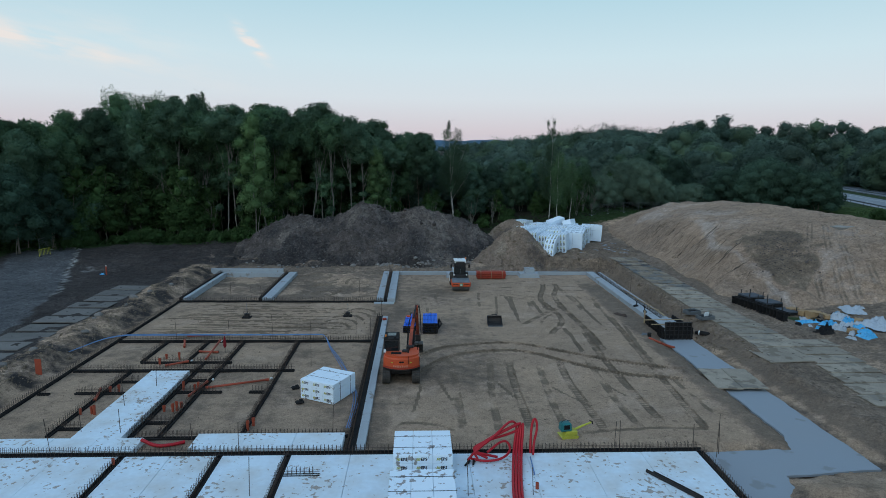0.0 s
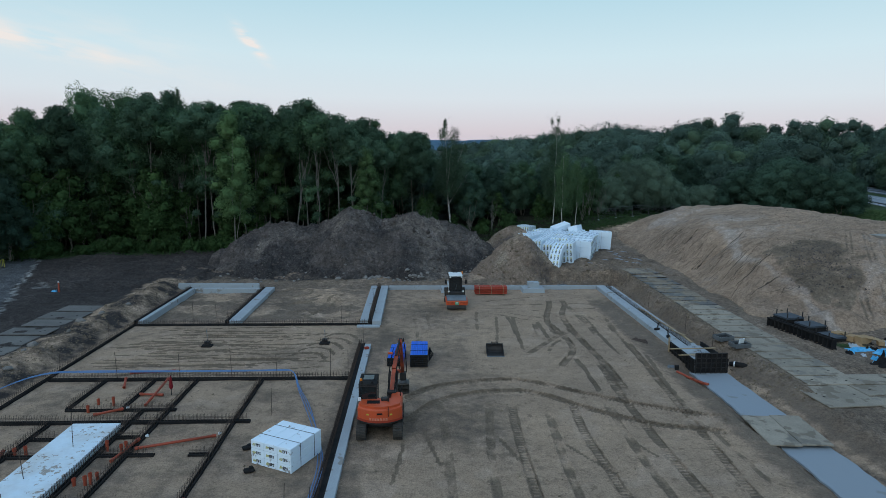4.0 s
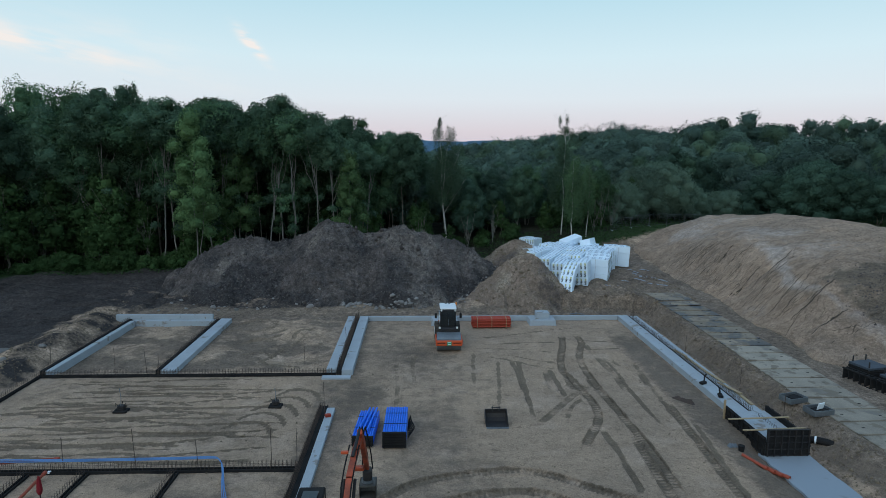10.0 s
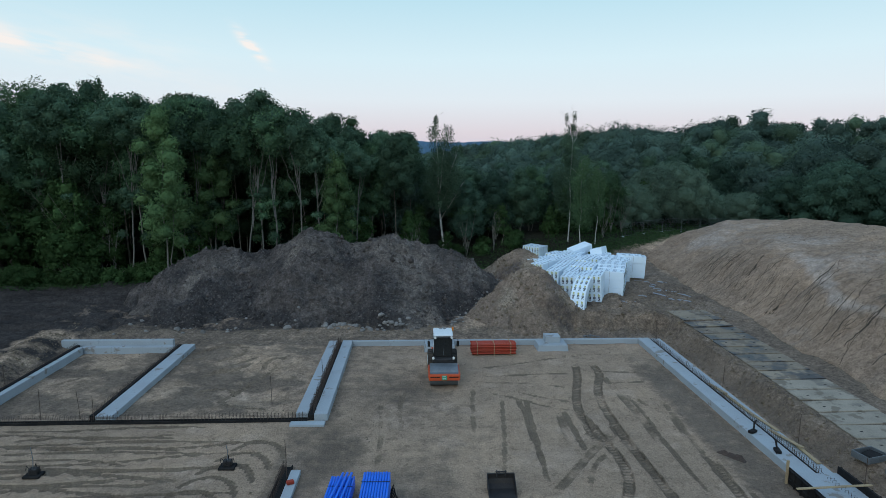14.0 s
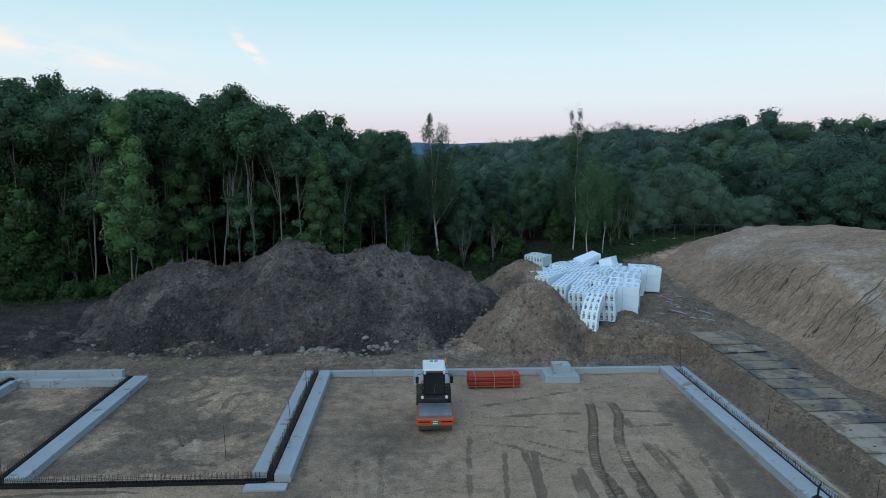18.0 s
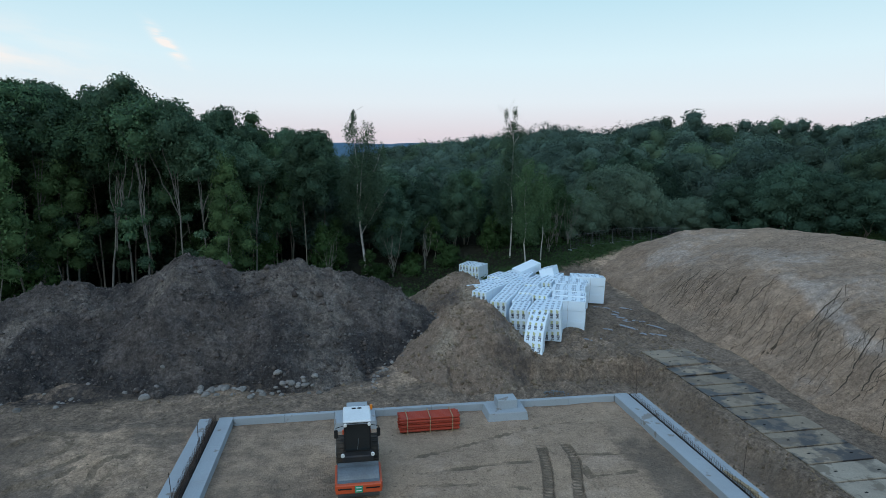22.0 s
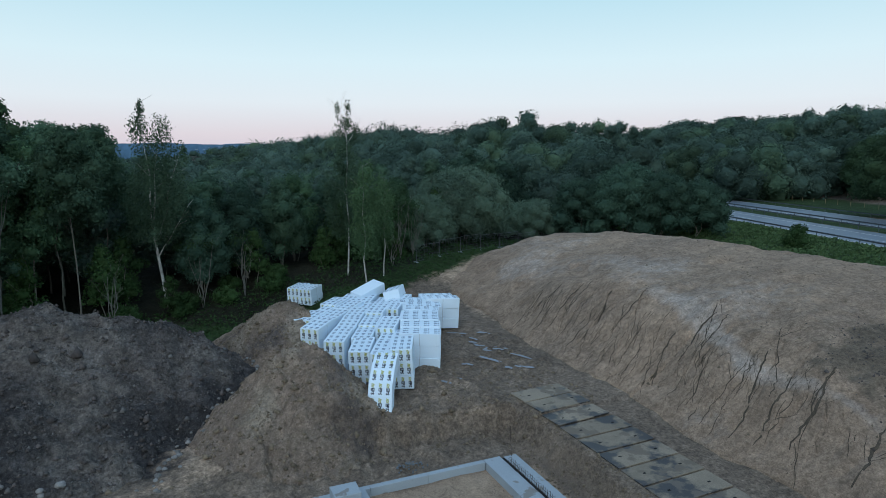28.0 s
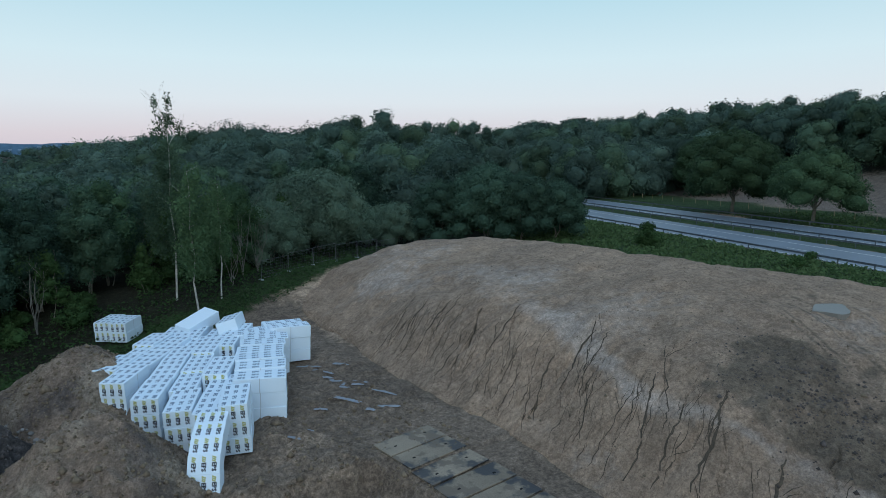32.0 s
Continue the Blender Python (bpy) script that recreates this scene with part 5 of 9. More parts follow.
BARE = tree("bare_sapling", "leafless multi-stemmed young tree at the wood's edge", "tree",
            [((0, 0, -0.3), (dice.uniform(-1.5, 1.5), dice.uniform(-0.6, 0.6), dice.uniform(4.5, 6.0)), 0.045, 0.012) for _ in range(5)],
            4, [(0, 0, 6.0, 1.2, 1.2, 0.8)], 0.10, PALE_BARK, LEAF_WEED, 172, group="undergrowth", low=0.3, reach=(0.5, 1.3), rise=(0.7, 1.8), cover=0.2, core=0, thick=0.3)

placed = random.Random(21)
kept_once = set()


def plant(proto, x, y, scale=1.0, turn=None, stretch=1.0):
    m = pose(x, y, floor_at(x, y), 0, 0, placed.uniform(0, 360) if turn is None else turn) @ Matrix.Diagonal((scale, scale, scale * stretch, 1))
    if proto.name not in kept_once:
        kept_once.add(proto.name)
        proto.matrix_world = m
        return proto
    ob = copy_thing(proto, Matrix.Identity(4))
    ob.matrix_world = m
    return ob


def edge(x):
    return float(np.interp(x, [-92, -52, -39, -18, -3, 7, 17, 31, 44, 58, 71, 84, 106], [80, 95, 101, 103, 107, 112, 116, 121, 127, 129, 131, 135, 150]))


plant(BIRCH, 3.15, 113.5, 0.94, 0)
plant(SPARSE, 21.0, 114.5, 0.92, 0)
plant(SMALL_BIRCH, 21.3, 108.6, 0.98, 30)
plant(SMALL_BIRCH, 24.6, 113.5, 0.78, 200)
plant(BIRCH, -38.8, 106.5, 1.15, 200, 1.02)
plant(BIRCH, -42.5, 111, 1.05, 90, 1.02)
plant(ASH, -49.8, 104.0, 0.92, 10)
plant(ASH, -45.2, 105.5, 0.90, 130)
plant(LIGHT, -28.2, 98.6, 1.05, 0)
plant(LIGHT, -9.4, 102.2, 0.82, 90)
plant(LIGHT, -24.0, 103.5, 0.95, 200)
# pale trunks along the edge of the tall stand
for k, (x, y, turn, s) in enumerate(((-42.5, 102.5, 20, 0.95), (-40.8, 102.0, 190, 1.0), (-37.4, 102.5, 60, 1.0), (-33.4, 101.8, 10, 0.95), (-31.8, 102.4, 170, 0.95), (-27.1, 102.2, 40, 1.0), (-26.2, 103.0, 220, 0.95), (-23.6, 104.0, 80, 1.0),
                                     (-20.4, 101.8, 0, 1.02), (-18.1, 103.2, 180, 1.04), (-16.4, 102.4, 90, 1.02), (-13.5, 102.6, 30, 0.96), (-12.0, 103.4, 150, 0.86), (-46.5, 102.0, 120, 0.95), (-8.0, 107.0, 10, 0.78))):
    plant(POLE[(k * 3 + k // 4) % 4], x, y, s * (0.95 if x > -22 else 1.0), turn)
# the tall stand west of the birch
for row in range(6):
    x = -76 + 1.3 * row
    while x < (0 if row else -1):
        y = edge(x) + 3.0 + row * 4.2 + placed.uniform(-1.4, 1.4)
        s = float(np.interp(x, [-86, -62, -50, -39, -25, -18, -7, 1], [0.80, 0.85, 0.87, 0.98, 0.975, 0.92, 0.79, 0.66])) * placed.uniform(0.95, 1.03)
        if row < 2:
            plant(TALL[placed.randrange(5)], x, y, s)
        else:
            plant(BACK[placed.randrange(3)], x, y, s)
        x += placed.uniform(2.9, 4.4) + (0.9 if row > 3 else 0)
for k in range(34):
    x = placed.uniform(-76, 0)
    plant(MID_BACK[placed.randrange(3)], x, edge(x) + placed.uniform(6, 22), placed.uniform(0.55, 0.95))
# nearer trees at the west corner
for x, y, s in ((-57.5, 90.5, 0.75), (-61.5, 92.0, 0.82), (-64.0, 87.0, 0.8), (-55.5, 95.0, 0.72), (-68.0, 84.5, 0.85)):
    plant(TALL[placed.randrange(5)], x, y, s)
for x, y, s in ((-54.6, 91.5, 0.8), (-57.0, 87.5, 0.9), (-60.5, 84.0, 1.0), (-53.0, 97.0, 0.75), (-59.0, 94.5, 1.0)):
    plant(MID[placed.randrange(3)], x, y, s)
# lower wood north of the mound
for row in range(6):
    x = 1.5 + row
    while x < 66 - 2 * row:
        y = edge(x) + 2 + row * 5.0 + placed.uniform(-1.8, 1.8)
        if not (row < 2 and abs(x - 2.9) < 2.5) and not (row == 0 and 18.5 < x < 26) and not (row < 3 and 33 < x < 68):
            s = float(np.interp(x, [3, 20, 40, 70], [0.66, 0.62, 0.72, 0.90])) * placed.uniform(0.85, 1.12) * (1 + 0.045 * row)
            plant((MID if row < 2 else MID_BACK)[placed.randrange(3)], x, y, s)
        x += placed.uniform(3.8, 5.6)
for x, y, s, k in ((37.2, 126.5, 1.1, 1.25), (41.5, 128.0, 1.25, 1.22), (33.4, 123.5, 0.85, 1.2), (57.3, 135.0, 1.02, 0.95), (48.0, 133.0, 0.95, 1.1)):
    plant(WILLOW, x, y, s, None, k)
for x, y, s, k in ((55.0, 146.0, 1.3, 1.0), (50.0, 141.0, 1.05, 0.95), (62.5, 131.0, 0.98, 1.05), (66.4, 125.0, 1.08, 1.1), (70.0, 121.5, 0.95, 1.1), (73.2, 117.6, 0.85, 1.05), (69.0, 127.5, 1.1, 1.1), (45.0, 138.0, 1.0, 0.95), (75.2, 119.5, 0.75, 0.95)):
    plant(THICKET, x, y, s, None, k)
for k, x, y, s in ((0, 126.5, 120.3, 0.80), (1, 121.0, 103.2, 0.68), (1, 129, 84, 0.74), (0, 168, 150, 0.8)):
    plant(OAK[k], x, y, s)
for k in range(110):
    x = placed.uniform(-66, 38) if k < 50 else placed.uniform(-60, -10)
    plant(SHRUB, x, edge(x) - placed.uniform(-2.2, 2.2), placed.uniform(0.5, 1.0))
for k in range(16):
    x = placed.uniform(-62, -36)
    plant(SAPLING, x, edge(x) + placed.uniform(0.0, 4), placed.uniform(1.2, 2.0))
for k in range(40):
    x = placed.uniform(-64, 36)
    plant(SAPLING, x, edge(x) + placed.uniform(0.0, 6), placed.uniform(0.6, 1.3))
for x, y, s in ((6.6, 112.5, 1.0), (-0.5, 108.5, 1.0), (28.5, 119.0, 1.1), (30.5, 120.0, 0.95), (26.5, 116.0, 0.9), (-36.0, 103.0, 1.2), (-48.0, 101.0, 1.2), (-29.5, 103.5, 1.1), (10.5, 113.5, 0.9)):
    plant(BARE, x, y, s)
for x, y, s in ((76.0, 104.5, 0.9), (75.5, 86.0, 0.5), (88.0, 113.0, 0.7), (81.0, 87.0, 0.45)):
    plant(SHRUB, x, y, s)

# far woods, one mass of crowns
rng = np.random.default_rng(77)
far_v, far_f, far_tone, far_kind, count = [], [], [], [], 0


def far_tree(x, y, h, spread, detail):
    global count
    far = math.hypot(x - 5, y - 40)
    blobs, n = [], 8 if detail > 20 else 5
    for i in range(n):
        t = (i + rng.random()) / n * (1 if detail > 20 else 0.55) + (0 if detail > 20 else 0.45)
        r = spread * math.sqrt(max(0.12, 1 - max(0, t - 0.4) ** 2 / 0.40))
        a, q, s = i * 2.4, rng.uniform(0.30, 0.72) * r * (0.4 if t > 0.85 else 1), spread * rng.uniform(0.44, 0.62)
        blobs.append((q * math.cos(a), q * math.sin(a), h * 0.08 + (h * 0.92 - 0.8 * s) * t, s, s, s * rng.uniform(0.8, 1.05)))
    v, f, tone = crown_mesh(rng, blobs, float(np.clip(far / 640, 0.25, 1.5)), (0.021 if detail > 20 else 0.028) * detail, 0.26, 1.7, 0.76, 0, 0.08, 0.42, 0.10, -0.7 if detail > 26 else -0.2, 1 if detail > 20 else 0)
    v += np.array([x, y, floor_at(x, y)])
    far_tone.append(tone + rng.uniform(-0.36, 0.30))
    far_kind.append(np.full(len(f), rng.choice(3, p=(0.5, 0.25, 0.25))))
    far_v.append(v)
    far_f.append(f + count)
    count += len(v)


spots = []
for gy_ in np.arange(120, 300, 6.4):
    for gx_ in np.arange(-90, 140, 6.4):
        x, y = gx_ + rng.uniform(-2.6, 2.6), gy_ + rng.uniform(-2.6, 2.6)
        if road_offset(x, y) > -9 or y < edge(min(x, 106)) + (28 if x < 64 else 3) or (x < 0 and y > edge(x) + 50):
            continue
        if y > 215 and (gx_ + gy_) % 3 < 1:
            continue
        spots.append((x, y, rng.uniform(10.5, 14.5) if x > 0.5 * (y - 45) else rng.uniform(9.0, 11.5), rng.uniform(3.8, 5.6), 30 if y < 215 else 16))
for r in np.arange(30, 175, 7.4):
    for s in np.arange(-70, 330, 7.4):
        x, y = ROAD_A[0] + ROAD_N[0] * r + ROAD_U[0] * s + rng.uniform(-3, 3), ROAD_A[1] + ROAD_N[1] * r + ROAD_U[1] * s + rng.uniform(-3, 3)
        if (r < 82 and y < 160) or (r > 100 and rng.random() < 0.5) or (r > 30 and y > 260 and rng.random() < 0.4):
            continue
        spots.append((x, y, rng.uniform(12, 16.6), rng.uniform(4.5, 6.6), 27 if r < 100 or y < 180 else 13))
for _ in range(620):
    y = 290 + 1500 * rng.random() ** 1.6
    x = 5 + (y - 45) * math.tan(radians(rng.uniform(-9, 33)))
    spots.append((x, y, rng.uniform(10, 16) + y * 0.004, rng.uniform(6, 9) + y * 0.006, 8))
# tall trees along the skyline of the eastern hill: bearing, rise and distance from the building site
SKYLINE = np.array([(15, 0.6, 190), (19, 0.95, 195), (23, 1.4, 200), (26, 1.6, 200), (28, 2.6, 205), (31, 2.8, 240), (34, 3.05, 250), (38, 3.1, 260), (40.5, 2.5, 270), (43, 2.1, 300), (47, 2.5, 270),
                    (51, 3.1, 250), (55, 3.2, 240), (59.5, 3.9, 240), (62, 3.3, 235), (65, 3.6, 230), (70, 3.9, 225), (76, 3.8, 225)])
for bearing in np.arange(14.5, 77, 1.15):
    b = radians(bearing + rng.uniform(-0.4, 0.4))
    el, d = np.interp(bearing, SKYLINE[:, 0], SKYLINE[:, 1]), np.interp(bearing, SKYLINE[:, 0], SKYLINE[:, 2]) * rng.uniform(0.95, 1.05)
    x, y = 5 + d * math.sin(b), 45 + d * math.cos(b)
    h = 15.6 + d * math.tan(radians(el - 0.1)) * rng.uniform(0.93, 1.04) - floor_at(x, y)
    spots.append((x, y, float(np.clip(h, 11, 27)), rng.uniform(4.0, 6.4), 34))
for bearing, el, d in ((67.0, 4.8, 225), (69.8, 4.4, 228), (59.7, 4.2, 240)):
    x, y = 5 + d * math.sin(radians(bearing)), 45 + d * math.cos(radians(bearing))
    spots.append((x, y, 15.6 + d * math.tan(radians(el)) - floor_at(x, y), 4.8, 30))
for spot in spots:
    far_tree(*spot)
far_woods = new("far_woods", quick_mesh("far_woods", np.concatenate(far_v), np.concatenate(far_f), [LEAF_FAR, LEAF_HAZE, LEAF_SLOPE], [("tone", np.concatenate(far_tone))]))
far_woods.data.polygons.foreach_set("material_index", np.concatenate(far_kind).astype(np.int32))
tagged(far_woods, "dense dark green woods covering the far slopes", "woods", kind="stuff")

# low plants along the wood's edge
rng = np.random.default_rng(78)
n = 26000
ex = rng.uniform(-70, 60, n)
ey = np.interp(ex, [-92, -52, -39, -18, -3, 7, 17, 31, 45, 58], [80, 93, 98.5, 101.5, 104, 104.5, 106, 114, 122, 124]) + rng.uniform(-1.2, 9, n) + 1.2 * lattice(ex * 0.3, ex * 0, 7)
ez = ground_height(ex, ey) + rng.uniform(0.05, 0.75, n) * (0.6 + 0.6 * lattice(ex * 0.6, ey * 0.6, 8))
v, f = blades(rng, np.stack([ex, ey, ez], 1), rng.normal(size=(n, 3)) * 0.5 + np.array([0, 0, 1.0]), 0.15)
weeds = new("weeds", quick_mesh("weeds", v, f, [LEAF_WEED], smooth=False))
tagged(weeds, "low green weeds under the trees", "plants", kind="stuff")
# rough grass on the motorway verge
n = 44000
rr, ss = np.where(rng.random(n) < 0.72, rng.uniform(-24, -0.6, n), rng.uniform(29, 50, n)), rng.uniform(-45, 50, n)
gx2, gy2 = ROAD_A[0] + ROAD_N[0] * rr + ROAD_U[0] * ss, ROAD_A[1] + ROAD_N[1] * rr + ROAD_U[1] * ss
v, f = blades(rng, np.stack([gx2, gy2, ground_height(gx2, gy2) + rng.uniform(0.02, 0.3, n)], 1), rng.normal(size=(n, 3)) + np.array([0, 0, 0.4]), 0.22)
verge = new("verge_grass", quick_mesh("verge_grass", v, f, [LEAF_GRASS], smooth=False))
tagged(verge, "tall rough grass on the motorway verge", "grass", kind="stuff")

# distant wooded ridge, the haze of distance put into its blue colour
bx = np.linspace(-2600, 3400, 260)
top = 66 + 9 * rough_noise(bx, bx * 0, 0.0011, 4, 5) + 2.5 * rough_noise(bx, bx * 0, 0.02, 3, 6)
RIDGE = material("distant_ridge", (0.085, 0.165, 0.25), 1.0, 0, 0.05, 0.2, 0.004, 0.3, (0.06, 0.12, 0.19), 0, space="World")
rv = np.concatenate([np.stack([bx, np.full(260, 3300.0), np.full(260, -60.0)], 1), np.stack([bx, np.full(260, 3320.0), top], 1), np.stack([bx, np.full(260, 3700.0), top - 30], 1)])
tagged(new("backdrop", quick_mesh("backdrop", rv, grid_faces(260, 3), [RIDGE])), "distant wooded ridge on the horizon, tinted blue for haze", "hills", kind="structure")


town = Shape()
town_dice = random.Random(19)
for k in range(46):
    hx = 5 + 3250 * math.tan(radians(town_dice.choice((town_dice.gauss(8.2, 1.3), town_dice.uniform(2, 14)))))
    town.box(hx, 3285 + town_dice.uniform(-10, 10), town_dice.uniform(38, 60), town_dice.uniform(6, 16), 8, town_dice.uniform(4, 8), 0.2)
# house walls in blue-grey, with the ridge's haze put into their colour
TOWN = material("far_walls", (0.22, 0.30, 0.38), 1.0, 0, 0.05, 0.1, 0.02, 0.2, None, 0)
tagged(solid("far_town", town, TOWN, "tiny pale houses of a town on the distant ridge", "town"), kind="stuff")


# ---- more materials ----
BLACK = material("black_plastic", (0.013, 0.013, 0.014), 0.8, 0, 25, 0.3, 1.5, 0.25, (0.04, 0.036, 0.032), 0.2, spec=0.12)
RUST = material("rusty_rebar", (0.085, 0.060, 0.048), 0.8, 0.2, 20, 0.3, 2, 0.3, (0.05, 0.04, 0.035), 0.2)
ORANGE = material("orange_paint", (0.53, 0.076, 0.022), 0.42, 0, 18, 0.08, 1.6, 0.16, (0.30, 0.075, 0.035), 0.08, spec=0.45)
WORN_STEEL = material("worn_steel", (0.125, 0.118, 0.108), 0.5, 0.5, 12, 0.2, 2, 0.35, (0.06, 0.048, 0.038), 0.2)
WORN_MARK = material("worn_mark", (0.56, 0.26, 0.19), 0.5, 0, 18, 0.2, 3, 0.4, (0.50, 0.12, 0.06), 0.05)
BOOM_PAINT = material("greasy_boom_paint", (0.36, 0.058, 0.020), 0.5, 0, 14, 0.2, 2.2, 0.5, (0.10, 0.030, 0.018), 0.12, spec=0.4)
DARK_STEEL = material("dark_steel", (0.030, 0.030, 0.032), 0.55, 0.4, 20, 0.25, 2, 0.25, (0.07, 0.055, 0.045), 0.2)
RUBBER = material("dusty_rubber", (0.028, 0.027, 0.026), 0.85, 0, 20, 0.3, 2.5, 0.4, (0.11, 0.09, 0.07), 0.3)
GLASS_DARK = material("cab_glass", (0.010, 0.014, 0.016), 0.08, 0, 5, 0.05, 1, 0.1, None, 0, spec=0.6)
WHITE = material("white_paint", (0.72, 0.76, 0.78), 0.45, 0, 12, 0.05, 1.2, 0.14, (0.45, 0.46, 0.46), 0.05)
GREY_STEEL = material("worn_steel", (0.17, 0.19, 0.205), 0.5, 0.5, 14, 0.15, 1.4, 0.25, (0.10, 0.10, 0.10), 0.1)
BLUE_PIPE = material("blue_plastic_pipe", (0.012, 0.16, 0.72), 0.38, 0, 10, 0.06, 1.0, 0.12, (0.01, 0.07, 0.42), 0.05, island=0.12)
RED_PIPE = material("red_brown_pipe", (0.33, 0.045, 0.022), 0.45, 0, 12, 0.08, 1.2, 0.15, (0.2, 0.03, 0.02), 0.05, island=0.18)
ORANGE_PIPE = material("orange_drain_pipe", (0.34, 0.066, 0.034), 0.5, 0, 12, 0.1, 1.5, 0.25, (0.22, 0.06, 0.035), 0.05)
RED_HOSE = material("red_hose", (0.42, 0.012, 0.022), 0.45, 0, 40, 0.12, 2, 0.15, None, 0.3)
RED_CLOTH = material("red_cloth", (0.20, 0.012, 0.018), 0.9, 0, 30, 0.15, 2, 0.2, None, 0.2)
BLUE_HOSE = material("blue_hose", (0.10, 0.22, 0.44), 0.5, 0, 30, 0.1, 2, 0.15, None, 0.1)
TIMBER = material("sawn_timber", (0.36, 0.27, 0.16), 0.8, 0, 18, 0.2, 2, 0.25, (0.22, 0.16, 0.10), 0.2)
CARD = material("cardboard", (0.36, 0.24, 0.13), 0.85, 0, 12, 0.12, 1.5, 0.2, None, 0.1)
SHEET_BLUE = material("blue_plastic_sheet", (0.05, 0.36, 0.66), 0.4, 0, 6, 0.15, 1.5, 0.2, (0.25, 0.55, 0.75), 0.3)
SHEET_WHITE = material("white_plastic_sheet", (0.38, 0.44, 0.50), 0.45, 0, 6, 0.1, 1.2, 0.2, (0.42, 0.46, 0.5), 0.3)
PLATE = plate_material("timber_road_plate", (0.300, 0.258, 0.205), (0.11, 0.092, 0.072), 0.57)
scuffed(PLATE, (0.15, 0.12, 0.09), 1.1, 0.82)
PLATE_GREY = plate_material("grey_road_plate", (0.155, 0.146, 0.135), (0.07, 0.07, 0.07), 0.62)
PLATE_DARK = plate_material("wet_road_plate", (0.27, 0.218, 0.162), (0.022, 0.024, 0.031), 0.49)
scuffed(PLATE_DARK, (0.14, 0.11, 0.085), 1.2, 0.84)
PANEL_FACE = material("panel_face", (0.055, 0.068, 0.085), 0.6, 0, 12, 0.2, 1.2, 0.3, (0.03, 0.035, 0.04), 0.1)
ASPHALT = material("motorway_asphalt", (0.165, 0.195, 0.232), 0.5, 0, 8, 0.1, 0.15, 0.2, (0.08, 0.085, 0.09), 0.1, space="World", spec=0.4)
ROAD_PAINT = material("road_paint", (0.62, 0.63, 0.63), 0.7, 0, 10, 0.1, 1, 0.15, None, 0)
ZINC = material("galvanised_steel", (0.15, 0.165, 0.175), 0.5, 0.6, 10, 0.1, 1, 0.2, None, 0.05)
TEAL = material("teal_paint", (0.02, 0.16, 0.17), 0.45, 0, 15, 0.1, 2, 0.2, None, 0.05)
YELLOW = material("yellow_paint", (0.46, 0.46, 0.06), 0.5, 0, 15, 0.1, 2, 0.25, (0.3, 0.27, 0.06), 0.05)
INK = material("black_print", (0.018, 0.021, 0.032), 0.7, 0, 10, 0.05, 1, 0.05, None, 0)
OLIVE_INK = material("olive_print", (0.42, 0.43, 0.16), 0.7, 0, 10, 0.05, 1, 0.05, None, 0)
GREEN_SIGN = material("green_sign", (0.03, 0.28, 0.16), 0.5, 0, 10, 0.05, 1, 0.05, None, 0)
LAMP = material("lamp_glass", (0.75, 0.75, 0.72), 0.15, 0, 10, 0.02, 1, 0.05, None, 0, spec=0.6)
AMBER = material("amber_lens", (0.75, 0.22, 0.02), 0.3, 0, 10, 0.02, 1, 0.05, None, 0)
STONE = material("field_stone", (0.22, 0.205, 0.19), 0.85, 0, 9, 0.25, 1.5, 0.35, (0.15, 0.14, 0.13), 0.4, per_object=0.3)
CLOD = material("sandy_clod", (0.20, 0.152, 0.105), 0.95, 0, 9, 0.3, 1.5, 0.3, None, 0.2, island=0.3)
DARK_CLOD = material("topsoil_clod", (0.100, 0.083, 0.076), 0.95, 0, 9, 0.3, 1.5, 0.3, None, 0.2, island=0.35)
PEBBLE = material("pebbles", (0.120, 0.110, 0.102), 0.9, 0, 9, 0.2, 1.5, 0.3, None, 0.2, island=0.45)

# ---- foundation walls of the hall ----
def wall_box(name, x0, x1, y0, y1, z0, z1, label, mat=CONCRETE, category="foundation wall", joints=()):
    """A cast wall; joints: y (or x) places where a formwork seam shows as a shallow groove."""
    ob = thing(name, pose((x0 + x1) / 2, (y0 + y1) / 2, z0), label, category, kind="structure")
    w, d, h = x1 - x0, y1 - y0, z1 - z0
    along_y = d > w
    cuts = [0.0] + sorted(joints) + [d if along_y else w]
    for a, b in zip(cuts[:-1], cuts[1:]):
        s = Shape()
        if along_y:
            s.box(0, (a + b) / 2 - d / 2, h / 2, w, b - a - 0.012, h, 0.015)
        else:
            s.box((a + b) / 2 - w / 2, 0, h / 2, b - a - 0.012, d, h, 0.015)
        part("wall_section", s, mat, ob)
    return ob


def every(length, step):
    return [step * k for k in range(1, int(length / step - 0.2) + 1)]


def stirrups(ob, x0, y0, x1, y1, z, height=0.38, step=0.2, width=0.2, seed=1):
    """A comb of bent bars standing in a strip."""
    dice = random.Random(seed)
    length = math.hypot(x1 - x0, y1 - y0)
    ux, uy = (x1 - x0) / length, (y1 - y0) / length
    s = Shape()
    n = int(length / step)
    for k in range(1, n):
        a = k * step + dice.uniform(-0.02, 0.02)
        px, py = x0 + ux * a, y0 + uy * a
        lean, h = dice.uniform(-0.03, 0.03), height + dice.uniform(-0.03, 0.03)
        s.tube([(px - uy * width / 2, py + ux * width / 2, z - 0.1), (px - uy * width / 2 + lean, py + ux * width / 2, z + h), (px + uy * width / 2 + lean, py - ux * width / 2, z + h), (px + uy * width / 2, py - ux * width / 2, z - 0.1)], 0.011, 4)
    for side in (-1, 1):
        q = side * width / 2
        s.rod((x0 - uy * q, y0 + ux * q, z + height * 0.5), (x1 - uy * q, y1 + ux * q, z + height * 0.5), 0.009, 4)
    c = part("stirrup_row", s, RUST, ob)
    return tagged(c, "row of rusty bent bars", kind="stuff")


